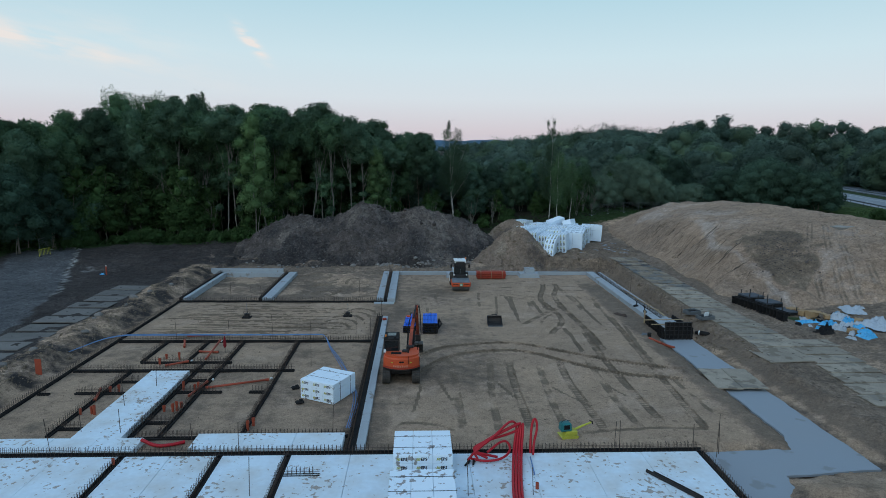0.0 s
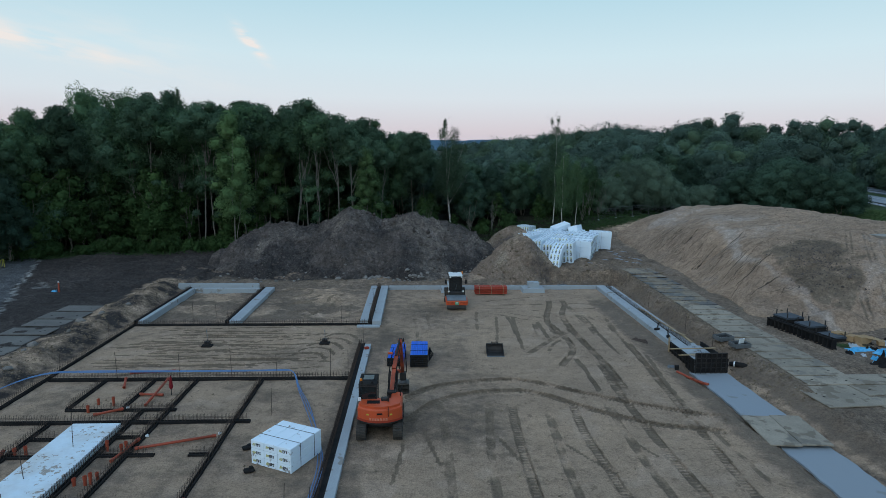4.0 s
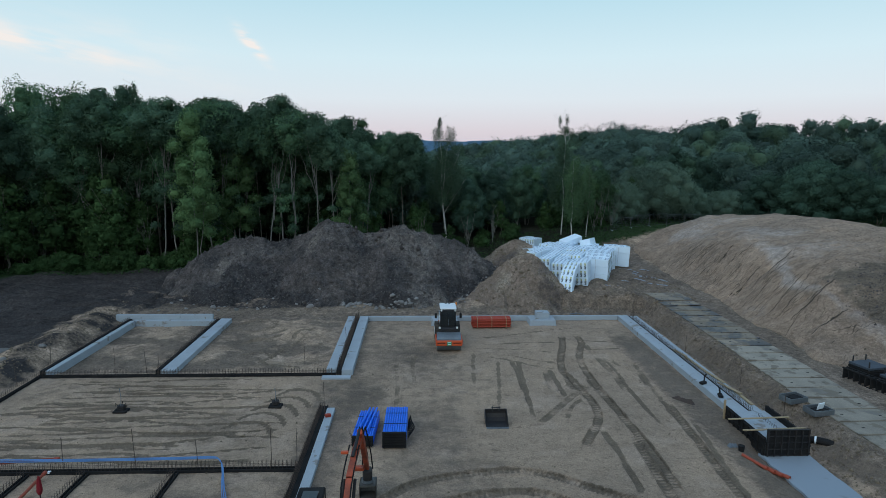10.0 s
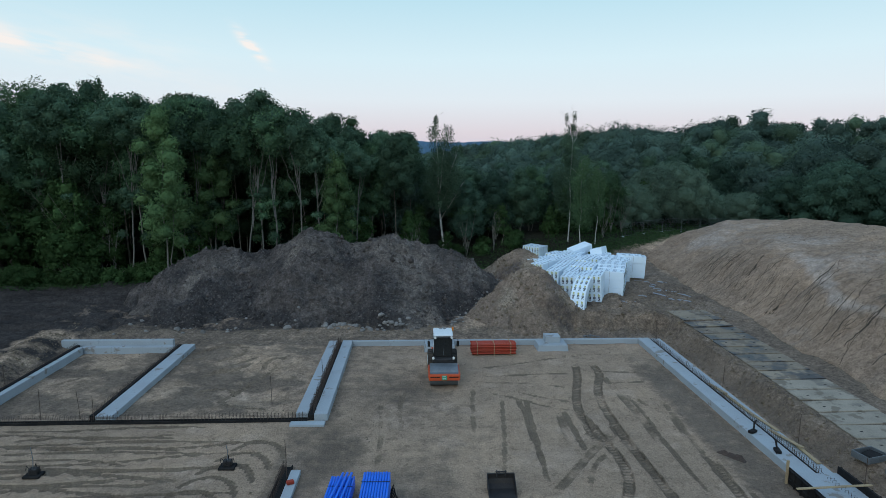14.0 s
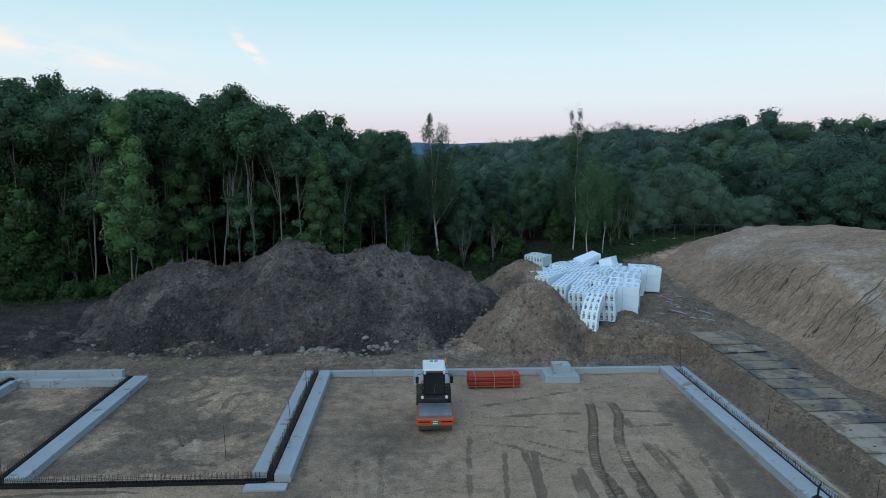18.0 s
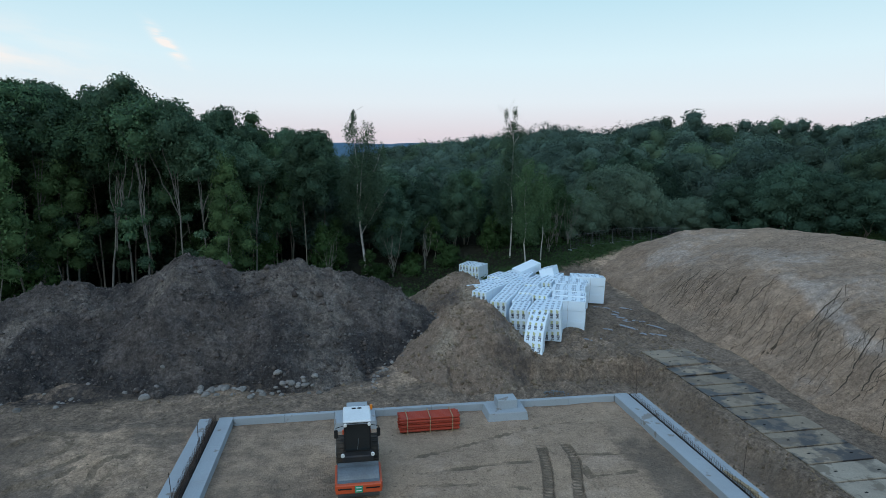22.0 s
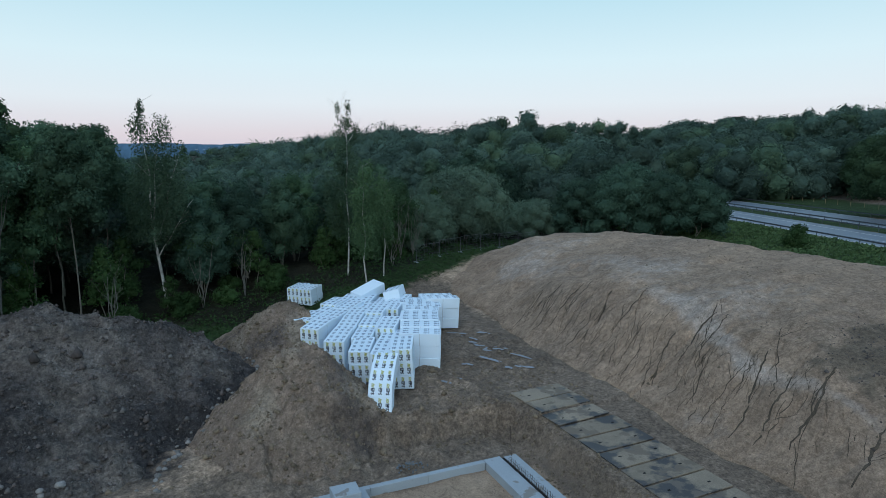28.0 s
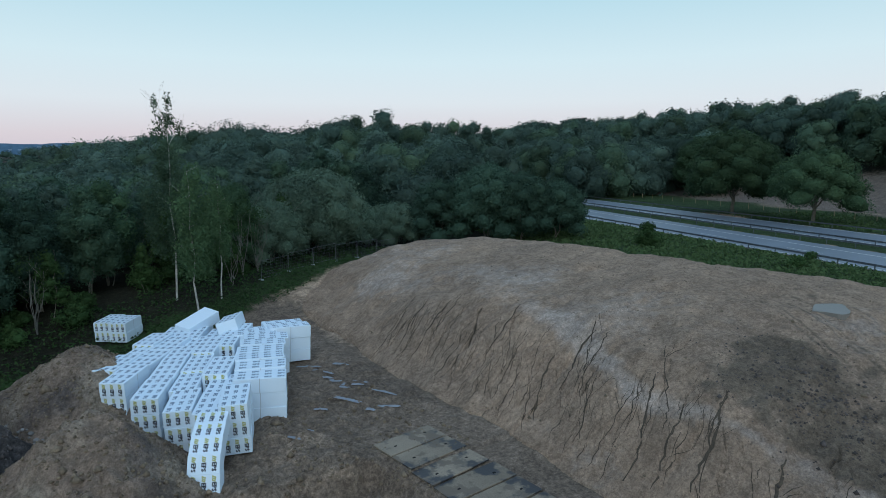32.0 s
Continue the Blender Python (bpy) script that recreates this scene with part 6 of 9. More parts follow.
wall_box("foundation_wall_north", -5.3, 18.08, 77.9, 78.2, -0.25, 0.42, "low cast concrete foundation wall behind the sand field", joints=every(23.3, 2.9))
east = wall_box("foundation_wall_east", 18.1, 19.05, 55.6, 78.2, -0.25, 0.42, "wide cast concrete foundation wall with a bar row", joints=every(22.6, 3.2))
wall_box("foundation_ledge_east", 19.27, 20.0, 56.3, 78.2, -0.4, 0.34, "pale concrete ledge beside the east foundation wall", joints=every(21.9, 3.2))
strip = thing("bar_strip", Matrix.Identity(4), "black lined strip with rusty bars in the east wall", "reinforcement")
part("lining", Shape().box(19.16, 66.9, 0.1, 0.2, 22.4, 0.5, 0.01), BLACK, strip)
stirrups(strip, 19.16, 56.2, 19.16, 77.6, 0.36, 0.36, 0.19, 0.14, 2)
wall_box("foundation_wall_middle", -6.1, -5.32, 64.0, 78.2, -0.3, 0.42, "cast concrete wall of the middle footing", joints=every(14.2, 3.5))
wall_box("foundation_wall_middle_west", -7.2, -6.5, 64.3, 78.2, -0.3, 0.40, "cast concrete wall on the far side of the bar row", joints=every(13.9, 3.5))
strip = thing("bar_strip", Matrix.Identity(4), "black lined strip with rusty bars between two walls", "reinforcement")
part("lining", Shape().box(-6.3, 71.0, 0.1, 0.36, 13.8, 0.5, 0.01), BLACK, strip)
stirrups(strip, -6.3, 64.2, -6.3, 77.9, 0.34, 0.55, 0.17, 0.2, 3)
# the small cellar room in the north-west
wall_box("foundation_wall_cell_north", -28.2, -19.5, 77.75, 78.1, -0.4, 0.72, "tall cast concrete back wall of the cell", joints=every(8.7, 2.9))
wall_box("foundation_ledge_cell_north", -26.45, -19.2, 77.2, 77.72, -0.4, 0.30, "concrete ledge at the foot of the back wall", joints=every(7.2, 2.4))
wall_box("foundation_wall_cell_west", -26.62, -26.2, 64.3, 77.15, -0.45, 0.36, "cast concrete side wall of the cell", joints=every(12.8, 3.2))
wall_box("foundation_wall_cell_east", -18.72, -17.75, 64.2, 77.7, -0.4, 0.38, "wide cast concrete side wall of the cell", joints=every(13.5, 3.4))
for x in (-26.8, -18.9):
    strip = thing("bar_strip", Matrix.Identity(4), "black lined strip with rusty bars on the cell wall", "reinforcement")
    part("lining", Shape().box(x, 70.9, 0.12, 0.3, 13.4, 0.56, 0.01), BLACK, strip)
    stirrups(strip, x, 64.3, x, 77.5, 0.38, 0.28, 0.19, 0.16, 4)
wall_box("footing_centre", -6.22, -5.75, 32.7, 58.0, -0.3, 0.22, "long pale concrete footing beside the black beam", joints=every(25.3, 4.2))
wall_box("footing_row_north", -7.4, -5.4, 63.2, 63.75, -0.3, 0.12, "pale concrete end of the middle footing")

# ---- black lined ground beams with bars ----
def ground_beam(x0, y0, x1, y1, width=0.34, top=0.14, comb=True, seed=0, label="black lined ground beam with a row of rusty bars"):
    length = math.hypot(x1 - x0, y1 - y0)
    angle = math.degrees(math.atan2(y1 - y0, x1 - x0))
    ob = thing("ground_beam", pose((x0 + x1) / 2, (y0 + y1) / 2, 0, 0, 0, angle), label, "ground beam", "ground beams")
    for side in (-1, 1):
        part("side_board", Shape().box(0, side * (width / 2 - 0.03), top / 2 - 0.1, length, 0.06, top + 0.2, 0.01), BLACK, ob)
    part("lining", Shape().box(0, 0, top / 2 - 0.12, length - 0.02, width - 0.13, top + 0.06, 0.01), BLACK, ob)
    if comb:
        stirrups(ob, -length / 2, width * 0.22, length / 2, width * 0.22, top - 0.02, 0.36, 0.2, 0.14, 10 + seed)
    return ob


BEAMS = [(-26.8, 36.0, -26.8, 64.0), (-27.0, 64.0, -6.5, 64.0), (-26.6, 51.0, -6.6, 51.0), (-26.6, 44.4, -11.6, 44.4), (-6.5, 32.6, -6.5, 58.6),
         (-22.8, 46.2, -22.8, 50.8), (-22.8, 46.1, -16.4, 46.1), (-19.6, 46.3, -19.6, 50.8), (-16.8, 34.4, -16.8, 50.8), (-12.5, 34.6, -12.5, 50.8), (-18.3, 34.3, -18.3, 45.9),
         (-22.7, 34.6, -22.7, 44.2), (-24.4, 40.5, -21.2, 40.5), (-26.6, 40.4, -25.9, 40.4), (-18.2, 40.6, -15.4, 40.6), (-13.7, 40.6, -12.7, 40.6), (-22.6, 35.5, -21.3, 35.5),
         (-18.2, 36.2, -16.9, 36.2), (-18.0, 34.3, -6.7, 34.4), (-18.2, 42.6, -17.0, 42.6), (-22.6, 42.4, -21.2, 42.4)]
for k, (a, b, c, d) in enumerate(BEAMS):
    wide = 0.50 if k == 4 else 0.20 if k == 0 else 0.30 if k in (0, 1, 2) else 0.24
    ground_beam(a, b, c, d, wide, 0.16 if k < 5 else 0.12, True, k)
ground_beam(-26.5, 32.15, 11.6, 32.15, 0.42, 0.30, True, 40, "wide black front beam with bent bars")

# ---- white insulation boards on the floor ----
def eps_board(x0, x1, y0, y1, z0, z1, label="white insulation board on the floor"):
    s = Shape()
    s.box((x0 + x1) / 2, (y0 + y1) / 2, (z0 + z1) / 2, x1 - x0 - 0.012, y1 - y0 - 0.012, z1 - z0, 0.012)
    ob = solid("insulation_board", s, EPS_FLOOR, label, "insulation board", group="insulation boards")
    return ob


def board_field(x0, x1, y0, y1, z0, z1, nx, ny):
    for i in range(nx):
        for j in range(ny):
            eps_board(x0 + (x1 - x0) * i / nx, x0 + (x1 - x0) * (i + 1) / nx, y0 + (y1 - y0) * j / ny, y0 + (y1 - y0) * (j + 1) / ny, z0, z1 + 0.004 * ((i + j) % 2))


board_field(-26.4, -17.72, 24.0, 31.92, 0.0, 0.30, 3, 2)
board_field(-17.38, -12.98, 24.0, 31.92, 0.0, 0.30, 2, 2)
board_field(-12.66, -9.62, 24.0, 31.92, 0.0, 0.30, 1, 2)
board_field(-9.3, 11.2, 24.0, 31.92, 0.0, 0.30, 7, 2)
for x in (-17.55, -12.82, -9.46):
    ground_beam(x, 24.0, x, 31.9, 0.30, 0.31, True, int(-x), "black lined joint beam between insulation boards")
ground_beam(-9.3, 30.0, -7.6, 30.0, 0.24, 0.33, True, 60, "short black beam on the insulation boards")
ground_beam(11.42, 24.0, 11.42, 31.9, 0.3, 0.30, True, 61, "black edge beam with rusty bars")
board_field(-26.4, -17.3, 32.42, 33.9, 0.0, 0.32, 4, 1)
board_field(-21.1, -18.52, 33.92, 43.8, 0.0, 0.32, 1, 5)
board_field(-14.6, -6.9, 32.42, 34.2, 0.0, 0.38, 3, 1)

# ---- blinding concrete in the open trench ----
def flat_patch(name, outline, z, mat, label, category):
    s = Shape()
    n = len(outline)
    verts = [(x, y, z) for x, y in outline] + [(x, y, z - 0.12) for x, y in outline]
    s.add(verts, [list(range(n)), list(range(2 * n - 1, n - 1, -1))] + [[i, n + i, n + (i + 1) % n, (i + 1) % n] for i in range(n)])
    return solid(name, s, mat, label, category, kind="structure")


edge_dice = random.Random(8)
def ragged(points, amount=0.07):
    out = []
    for (ax, ay), (bx, by) in zip(points, points[1:] + points[:1]):
        n = max(1, int(math.hypot(bx - ax, by - ay) / 0.6))
        for i in range(n):
            t = i / n
            out.append((ax + (bx - ax) * t + edge_dice.uniform(-amount, amount), ay + (by - ay) * t + edge_dice.uniform(-amount, amount)))
    return out


flat_patch("blinding", ragged([(17.5, 52.4), (20.1, 52.4), (20.15, 41.0), (20.2, 30.9), (17.5, 30.6), (15.0, 30.3), (14.6, 24.0), (11.9, 24.0), (11.9, 32.7), (16.5, 33.0), (17.4, 34.5), (17.4, 41.0)]), -0.20, BLINDING, "smooth pale blinding concrete on the trench floor", "concrete slab")

# ---- shuttering at the open end of the east wall ----
shut = thing("shuttering", pose(18.85, 52.2, -0.2), "black shuttering panels round fresh concrete", "formwork")
end = Shape().box(0, 0, 0.75, 2.3, 0.05, 1.5, 0.005)
part("end_panel", end, BLACK, shut)
ribs = Shape()
for k in range(7):
    ribs.box(-1.1 + 2.2 * k / 6, -0.07, 0.75, 0.05, 0.12, 1.52, 0.005)
for k in range(5):
    ribs.box(0, -0.07, 0.04 + 1.44 * k / 4, 2.28, 0.10, 0.04, 0.005)
part("panel_ribs", ribs, DARK_STEEL, shut, "steel ribs of the panel")
for side in (-1, 1):
    side_panel = Shape().box(side * 1.2, 2.1, 0.5, 0.06, 4.2, 1.0, 0.005)
    for k in range(9):
        side_panel.box(side * 1.27, 0.1 + 4.0 * k / 8, 0.5, 0.1, 0.05, 1.0, 0.005)
    for k in range(3):
        side_panel.box(side * 1.27, 2.1, 0.06 + 0.44 * k, 0.1, 4.2, 0.05, 0.005)
    part("side_panel", side_panel, BLACK, shut)
part("fresh_concrete", Shape().box(0, 2.1, 0.36, 2.3, 4.2, 0.6, 0.01), CONCRETE, shut, "fresh pale concrete")
for y, x in ((0.9, -0.2), (2.3, -0.3)):
    part("batten", Shape().box(x, y, 1.06, 3.6, 0.12, 0.05, 0.005, 3), TIMBER, shut)
part("post", Shape().box(-1.35, 4.1, 0.7, 0.1, 0.1, 1.4, 0.005), TIMBER, shut)
stir = thing("bar_strip", Matrix.Identity(4), "rusty bars standing in fresh concrete", "reinforcement")
stirrups(stir, 19.3, 52.5, 19.3, 56.2, 0.15, 0.42, 0.2, 0.16, 9)
for k, (x, y, l, a) in enumerate(((19.55, 64.6, 3.4, 92), (19.65, 60.2, 3.0, 95), (19.85, 58.6, 2.4, 88), (19.4, 67.2, 2.6, 90), (19.75, 62.0, 2.0, 97))):
    solid("timber_board", Shape().box(0, 0, 0, l, 0.22, 0.05, 0.006), TIMBER, "weathered timber board lying on the wall", "board", pose(x, y, 0.40 + 0.035 * (k % 2), 0, 6 * (k % 2), a), "boards on the wall")
for x, y, r in ((18.3, 60.8, 30), (18.4, 58.6, 75)):
    s = Shape().box(0, 0, 0.08, 0.5, 0.28, 0.16, 0.03)
    s.tube([(0.1, 0, 0.1), (0.2, 0.05, 0.5), (0.45, 0.1, 0.55)], 0.05, 6)
    solid("vibrator", s, BLACK, "black tool lying on the wall", "tool", pose(x, y, 0.42, 0, 0, r))

# ---- upright bars ----
RODS = [(-27.3, 62.3), (-27.0, 65.6), (-18.1, 51.2), (-14.6, 51.2), (-11.6, 51.2), (-8.0, 51.2), (-21.8, 64.2), (-18.8, 64.2), (-19.9, 64.8), (-6.3, 57.4), (-9.1, 66.4), (-26.7, 52.5), (-22.2, 51.2), (-10.6, 45.3),
        (-6.9, 52.0), (19.7, 78.1), (20.3, 68.1), (20.4, 60.0), (20.2, 54.8), (-21.1, 32.2), (-10.4, 28.3), (-0.8, 28.1), (-18.8, 34.5), (2.1, 28.1), (7.0, 32.2), (7.3, 32.2), (11.1, 32.1), (12.3, 32.0), (-7.6, 34.4), (-6.5, 34.3),
        (-12.0, 32.3), (-26.8, 46.0), (-26.8, 56.0), (-26.8, 59.5), (-26.9, 69.0), (-6.3, 69.0), (-6.3, 74.0), (12.6, 32.4), (-14.2, 32.2), (-19.6, 41.0), (-20.2, 38.0), (-20.9, 34.6)]
rod_shape = Shape()
rod_shape.tube([(0, 0, -0.2), (0.02, 0.01, 0.9), (0.05, 0.0, 1.95)], 0.017, 5)
rod_mesh = rod_shape.mesh("upright_bar", RUST)
rod_dice = random.Random(4)
for x, y in RODS:
    ob = tagged(new("upright_bar", rod_mesh), "thin rusty reinforcing bar standing upright", "reinforcing bar", "upright bars")
    ob.matrix_world = pose(x, y, 0.1, rod_dice.uniform(-3, 3), rod_dice.uniform(-3, 3), rod_dice.uniform(0, 360)) @ Matrix.Diagonal((1, 1, rod_dice.uniform(0.75, 1.1), 1))

# ---- drain pipes in the west bays ----
def drain_pipe(points, r=0.075, label="orange plastic drain pipe lying in the sand"):
    ob = thing("drain_pipe", Matrix.Identity(4), label, "drain pipe", "drain pipes")
    part("pipe", Shape().tube(points, r, 10), ORANGE_PIPE, ob, smooth=True)
    for end_, nxt in ((points[0], points[1]), (points[-1], points[-2])):
        e, n = Vector(end_), Vector(nxt)
        part("socket", Shape().tube([e, e + (n - e).normalized() * 0.22], r * 1.25, 10), ORANGE_PIPE, ob)


for pts in ([(-21.4, 51.3, 0.42), (-18.5, 51.6, 0.46)], [(-20.8, 45.3, 0.14), (-19.4, 46.0, 0.2)], [(-16.6, 41.1, 0.16), (-12.9, 42.5, 0.16)], [(-17.2, 39.9, 0.12), (-16.8, 42.1, 0.2)],
            [(-18.4, 46.6, 0.15), (-18.6, 50.6, 0.3)], [(-19.5, 48.4, 0.12), (-18.0, 48.2, 0.14)], [(-22.6, 39.3, 0.12), (-23.0, 40.9, 0.22)], [(-21.0, 49.5, 0.12), (-21.4, 50.7, 0.3)]):
    drain_pipe(pts)
for k, (x, y) in enumerate([(-22.5, 37.5), (-21.9, 37.6), (-21.7, 37.5), (-17.9, 37.9), (-17.4, 37.9), (-17.2, 38.0), (-17.1, 38.4), (-12.2, 35.9), (-12.35, 35.3), (-22.45, 40.9), (-21.9, 40.9), (-18.0, 41.2), (-17.3, 41.2), (-17.1, 41.3), (-20.4, 46.9), (-21.4, 47.1), (-21.4, 45.9)]):
    ob = thing("pipe_stub", pose(x, y, 0), "upright orange drain pipe stub", "drain pipe", "pipe stubs")
    h = 0.34 + 0.1 * (k % 3)
    part("pipe", Shape().pipe((0, 0, -0.1), (0, 0, h), 0.075, 0.012), ORANGE_PIPE, ob)
    part("socket", Shape().pipe((0, 0, h - 0.14), (0, 0, h + 0.02), 0.092, 0.012), ORANGE_PIPE, ob)
for x, y in ((-19.3, 46.3), (-16.6, 42.6), (-12.8, 42.8), (-18.6, 50.9), (-23.0, 41.0)):
    s = Shape().box(0, 0, 0.08, 0.16, 0.12, 0.14, 0.03, 20)
    solid("pipe_coupling", s, WHITE, "small pale pipe coupling", "pipe coupling", pose(x, y, 0.05), "couplings")


def hose(name, points, r, mat, label, category, seg=8, group=""):
    p = np.array(points, float)
    for _ in range(3):
        q = np.empty((2 * len(p) - 2, 3))
        q[0::2], q[1::2] = 0.75 * p[:-1] + 0.25 * p[1:], 0.25 * p[:-1] + 0.75 * p[1:]
        p = np.vstack([p[:1], q, p[-1:]])
    s = Shape()
    s.tube([tuple(v) for v in p], r, seg)
    return solid(name, s, mat, label, category, group=group, smooth=True)


for k in range(3):
    o = 0.10 * k
    hose("blue_conduit", [(-28.6, 47.5 + o, 0.4), (-27.3, 51.2 + o, 0.5), (-24, 51.25 + o, 0.5 + 0.03 * k), (-18, 51.15 + o, 0.54), (-12.5, 51.3 + o, 0.5), (-10.9, 51.4 + o, 0.5), (-10.6, 51.35, 0.5), (-10.3 + o * 0.3, 50.9, 0.3), (-9.9 + 0.5 * o, 49.4, 0.10), (-8.9 + 1.7 * o, 46.5, 0.08), (-7.6 + 2.2 * o * (1 if k < 2 else 0.3), 42.5, 0.08), (-6.95 + 1.5 * o, 39.5, 0.10), (-6.9 + o, 36.5, 0.2), (-6.95 + o, 35.0, 0.25)],
         0.024, BLUE_HOSE, "blue plastic conduit laid along the beam", "conduit", 6, "blue conduits")
hose("drain_hose", [(-17.3, 33.55, 0.38), (-16.5, 33.35, 0.1), (-15.8, 33.5, 0.1), (-15.2, 33.8, 0.12)], 0.09, RED_HOSE, "short piece of red ribbed hose", "hose")
for k in range(4):
    o = 0.13 * k
    hose("red_conduit", [(1.05 + o, 26.6, 0.40), (1.25 + o, 28.6, 0.40), (1.55 + o, 30.5, 0.45), (1.75 + o, 31.6, 0.9), (2.0 + o * 0.8, 32.2, 1.7 + 0.08 * k), (1.6 + 0.5 * (k % 2), 32.0, 2.05 - 0.2 * k), (0.8 - 0.2 * k, 31.6, 1.4 - 0.1 * k), (-0.2 - 0.1 * k, 31.3, 0.75), (-0.6 + 0.5 * k, 31.0 + 0.1 * k, 0.42)],
         0.062, RED_HOSE, "red ribbed conduit rising in a loop", "conduit", 8, "red conduits")
hose("red_conduit", [(-0.45, 31.2, 0.42), (0.1, 30.9, 0.42), (1.0, 30.95, 0.45), (1.6, 31.5, 0.6), (1.5, 31.9, 0.95), (1.1, 31.8, 1.0), (0.4, 31.4, 0.62)], 0.06, RED_HOSE, "red ribbed conduit lying in a loop", "conduit", 8, "red conduits")
hose("red_conduit", [(2.6, 31.7, 0.4), (2.65, 32.0, 1.1), (2.75, 32.2, 1.9), (2.95, 32.25, 2.0), (3.0, 32.1, 1.5), (2.8, 31.9, 0.9), (2.7, 31.5, 0.42)], 0.062, RED_HOSE, "red ribbed conduit in a narrow loop", "conduit", 8, "red conduits")
hose("cable_end", [(2.55, 31.4, 0.36), (2.5, 30.6, 0.36), (2.45, 29.7, 0.36)], 0.03, BLUE_HOSE, "blue cable end on the insulation", "cable", 6)
for x, y, r in ((-0.75, 30.6, 60), (-0.35, 30.7, 80)):
    solid("hose_nozzle", Shape().tube([(0, 0, 0.06), (0.5, 0, 0.08)], [0.05, 0.07], 8), BLACK, "short black rubber hose end on boards", "hose end", pose(x, y, 0.31, 0, 0, r))
ob = thing("pipe_stub", pose(2.35, 28.6, 0.3), "orange pipe stub through the insulation", "drain pipe")
part("pipe", Shape().pipe((0, 0, 0), (0, 0, 0.3), 0.075, 0.012), ORANGE_PIPE, ob)
ob = thing("pipe_stub", pose(-17.6, 31.2, 0.28), "orange pipe stub beside the beam", "drain pipe")
part("pipe", Shape().pipe((0, 0, 0), (0, 0, 0.3), 0.075, 0.012), ORANGE_PIPE, ob)
beams = Shape()
for a, l in ((0, 3.2), (0.14, 2.6)):
    beams.box(a, 0, 0.05, 0.12, l, 0.1, 0.01)
    beams.box(a, 0, 0.12, 0.03, l, 0.06, 0.005)
solid("steel_profile", beams, DARK_STEEL, "dark steel profiles lying on the insulation", "steel profile", pose(8.7, 28.6, 0.31, 0, 0, 32))

# folded parasol, junction boxes
para = thing("parasol", pose(-17.6, 48.5, 0), "folded dark red parasol on a pole", "parasol")
part("pole", Shape().rod((0, 0, 0), (0, 0, 1.3), 0.025, 6), DARK_STEEL, para)
part("canopy", Shape().tube([(0, 0, 0.4), (0, 0, 0.55), (0, 0, 0.95), (0, 0, 1.28)], [0.07, 0.13, 0.10, 0.03], 8), RED_CLOTH, para, "folded red cloth")
for x, y, tall in ((-18.6, 58.2, 1.5), (-9.5, 58.7, 1.2)):
    box = thing("junction_box", pose(x, y, 0), "black floor box with cables sticking up", "floor box", "floor boxes")
    part("tray", Shape().box(0, 0, 0.06, 0.8, 0.6, 0.14, 0.03), BLACK, box)
    part("body", Shape().box(0, 0.05, 0.26, 0.42, 0.34, 0.3, 0.04), DARK_STEEL, box)
    part("cable", Shape().tube([(0, 0, 0.4), (0.04, 0, 0.9), (-0.02, 0, tall)], 0.02, 5), GREY_STEEL, box)
    for k in range(4):
        a = k * 1.6
        part("cable_loop", Shape().tube([(0.18 * math.cos(a), 0.15 * math.sin(a), 0.4), (0.3 * math.cos(a), 0.26 * math.sin(a), 0.55), (0.34 * math.cos(a), 0.3 * math.sin(a), 0.3)], 0.018, 5), BLACK, box)

# ---- insulation packages ----
letters = bpy.data.curves.new("eps_text", "FONT")
letters.body, letters.size, letters.resolution_u, letters.align_x, letters.align_y = "EPS", 0.20, 1, "CENTER", "CENTER"
letters.offset = 0.009
text_ob = bpy.data.objects.new("eps_text", letters)
scene.collection.objects.link(text_ob)
text_mesh = bpy.data.meshes.new_from_object(text_ob.evaluated_get(bpy.context.evaluated_depsgraph_get()))
TEXT_V, TEXT_F = [tuple(v.co) for v in text_mesh.vertices], [tuple(p.vertices) for p in text_mesh.polygons]
bpy.data.objects.remove(text_ob)
bpy.data.curves.remove(letters)
bpy.data.meshes.remove(text_mesh)


def printed(spots):
    """Meshes of the black word and the olive mark for prints at (matrix) spots on a package."""
    word, mark = Shape(), Shape()
    for m in spots:
        word.add([m @ Vector((v[0] + 0.06, v[1], 0.004)) for v in TEXT_V], TEXT_F)
        for k in range(3):
            a = -0.30 + 0.06 * k
            mark.add([m @ Vector(p) for p in ((a, -0.06, 0.004), (a + 0.05, -0.06, 0.004), (a + 0.10, 0.07 - 0.01 * k, 0.004), (a + 0.05, 0.07 - 0.01 * k, 0.004))], [(0, 1, 2, 3)])
    return word, mark


PW, PD, PH = 1.36, 2.8, 0.84
pack_mesh = Shape().box(0, 0, PH / 2, PW, PD, PH - 0.006, 0.02).mesh("package", EPS)
big_print = Matrix.Diagonal((1.32, 1.32, 1, 1))
w, m_ = printed([big_print])
word_mesh, mark_mesh = w.mesh("printed_word", INK), m_.mesh("printed_mark", OLIVE_INK)
FILM = material("dirty_film", (0.26, 0.29, 0.33), 0.4, 0, 6, 0.1, 1.2, 0.3, (0.16, 0.16, 0.16), 0.3)
# paler blue print for package tops: the sky's light put into the colour
INK_SKYLIT = material("faded_ink", (0.16, 0.23, 0.32), 0.6, 0, 20, 0.1, 2, 0.2, None, 0)
roof_word_mesh = w.mesh("printed_word", INK_SKYLIT)
BAND = material("grey_band", (0.50, 0.54, 0.58), 0.5, 0, 10, 0.02, 1, 0.05, None, 0)
band_mesh = Shape().box(0, 0, PH / 2, 0.006, 0.035, PH, 0.001).mesh("band", BAND)
pack_dice = random.Random(6)


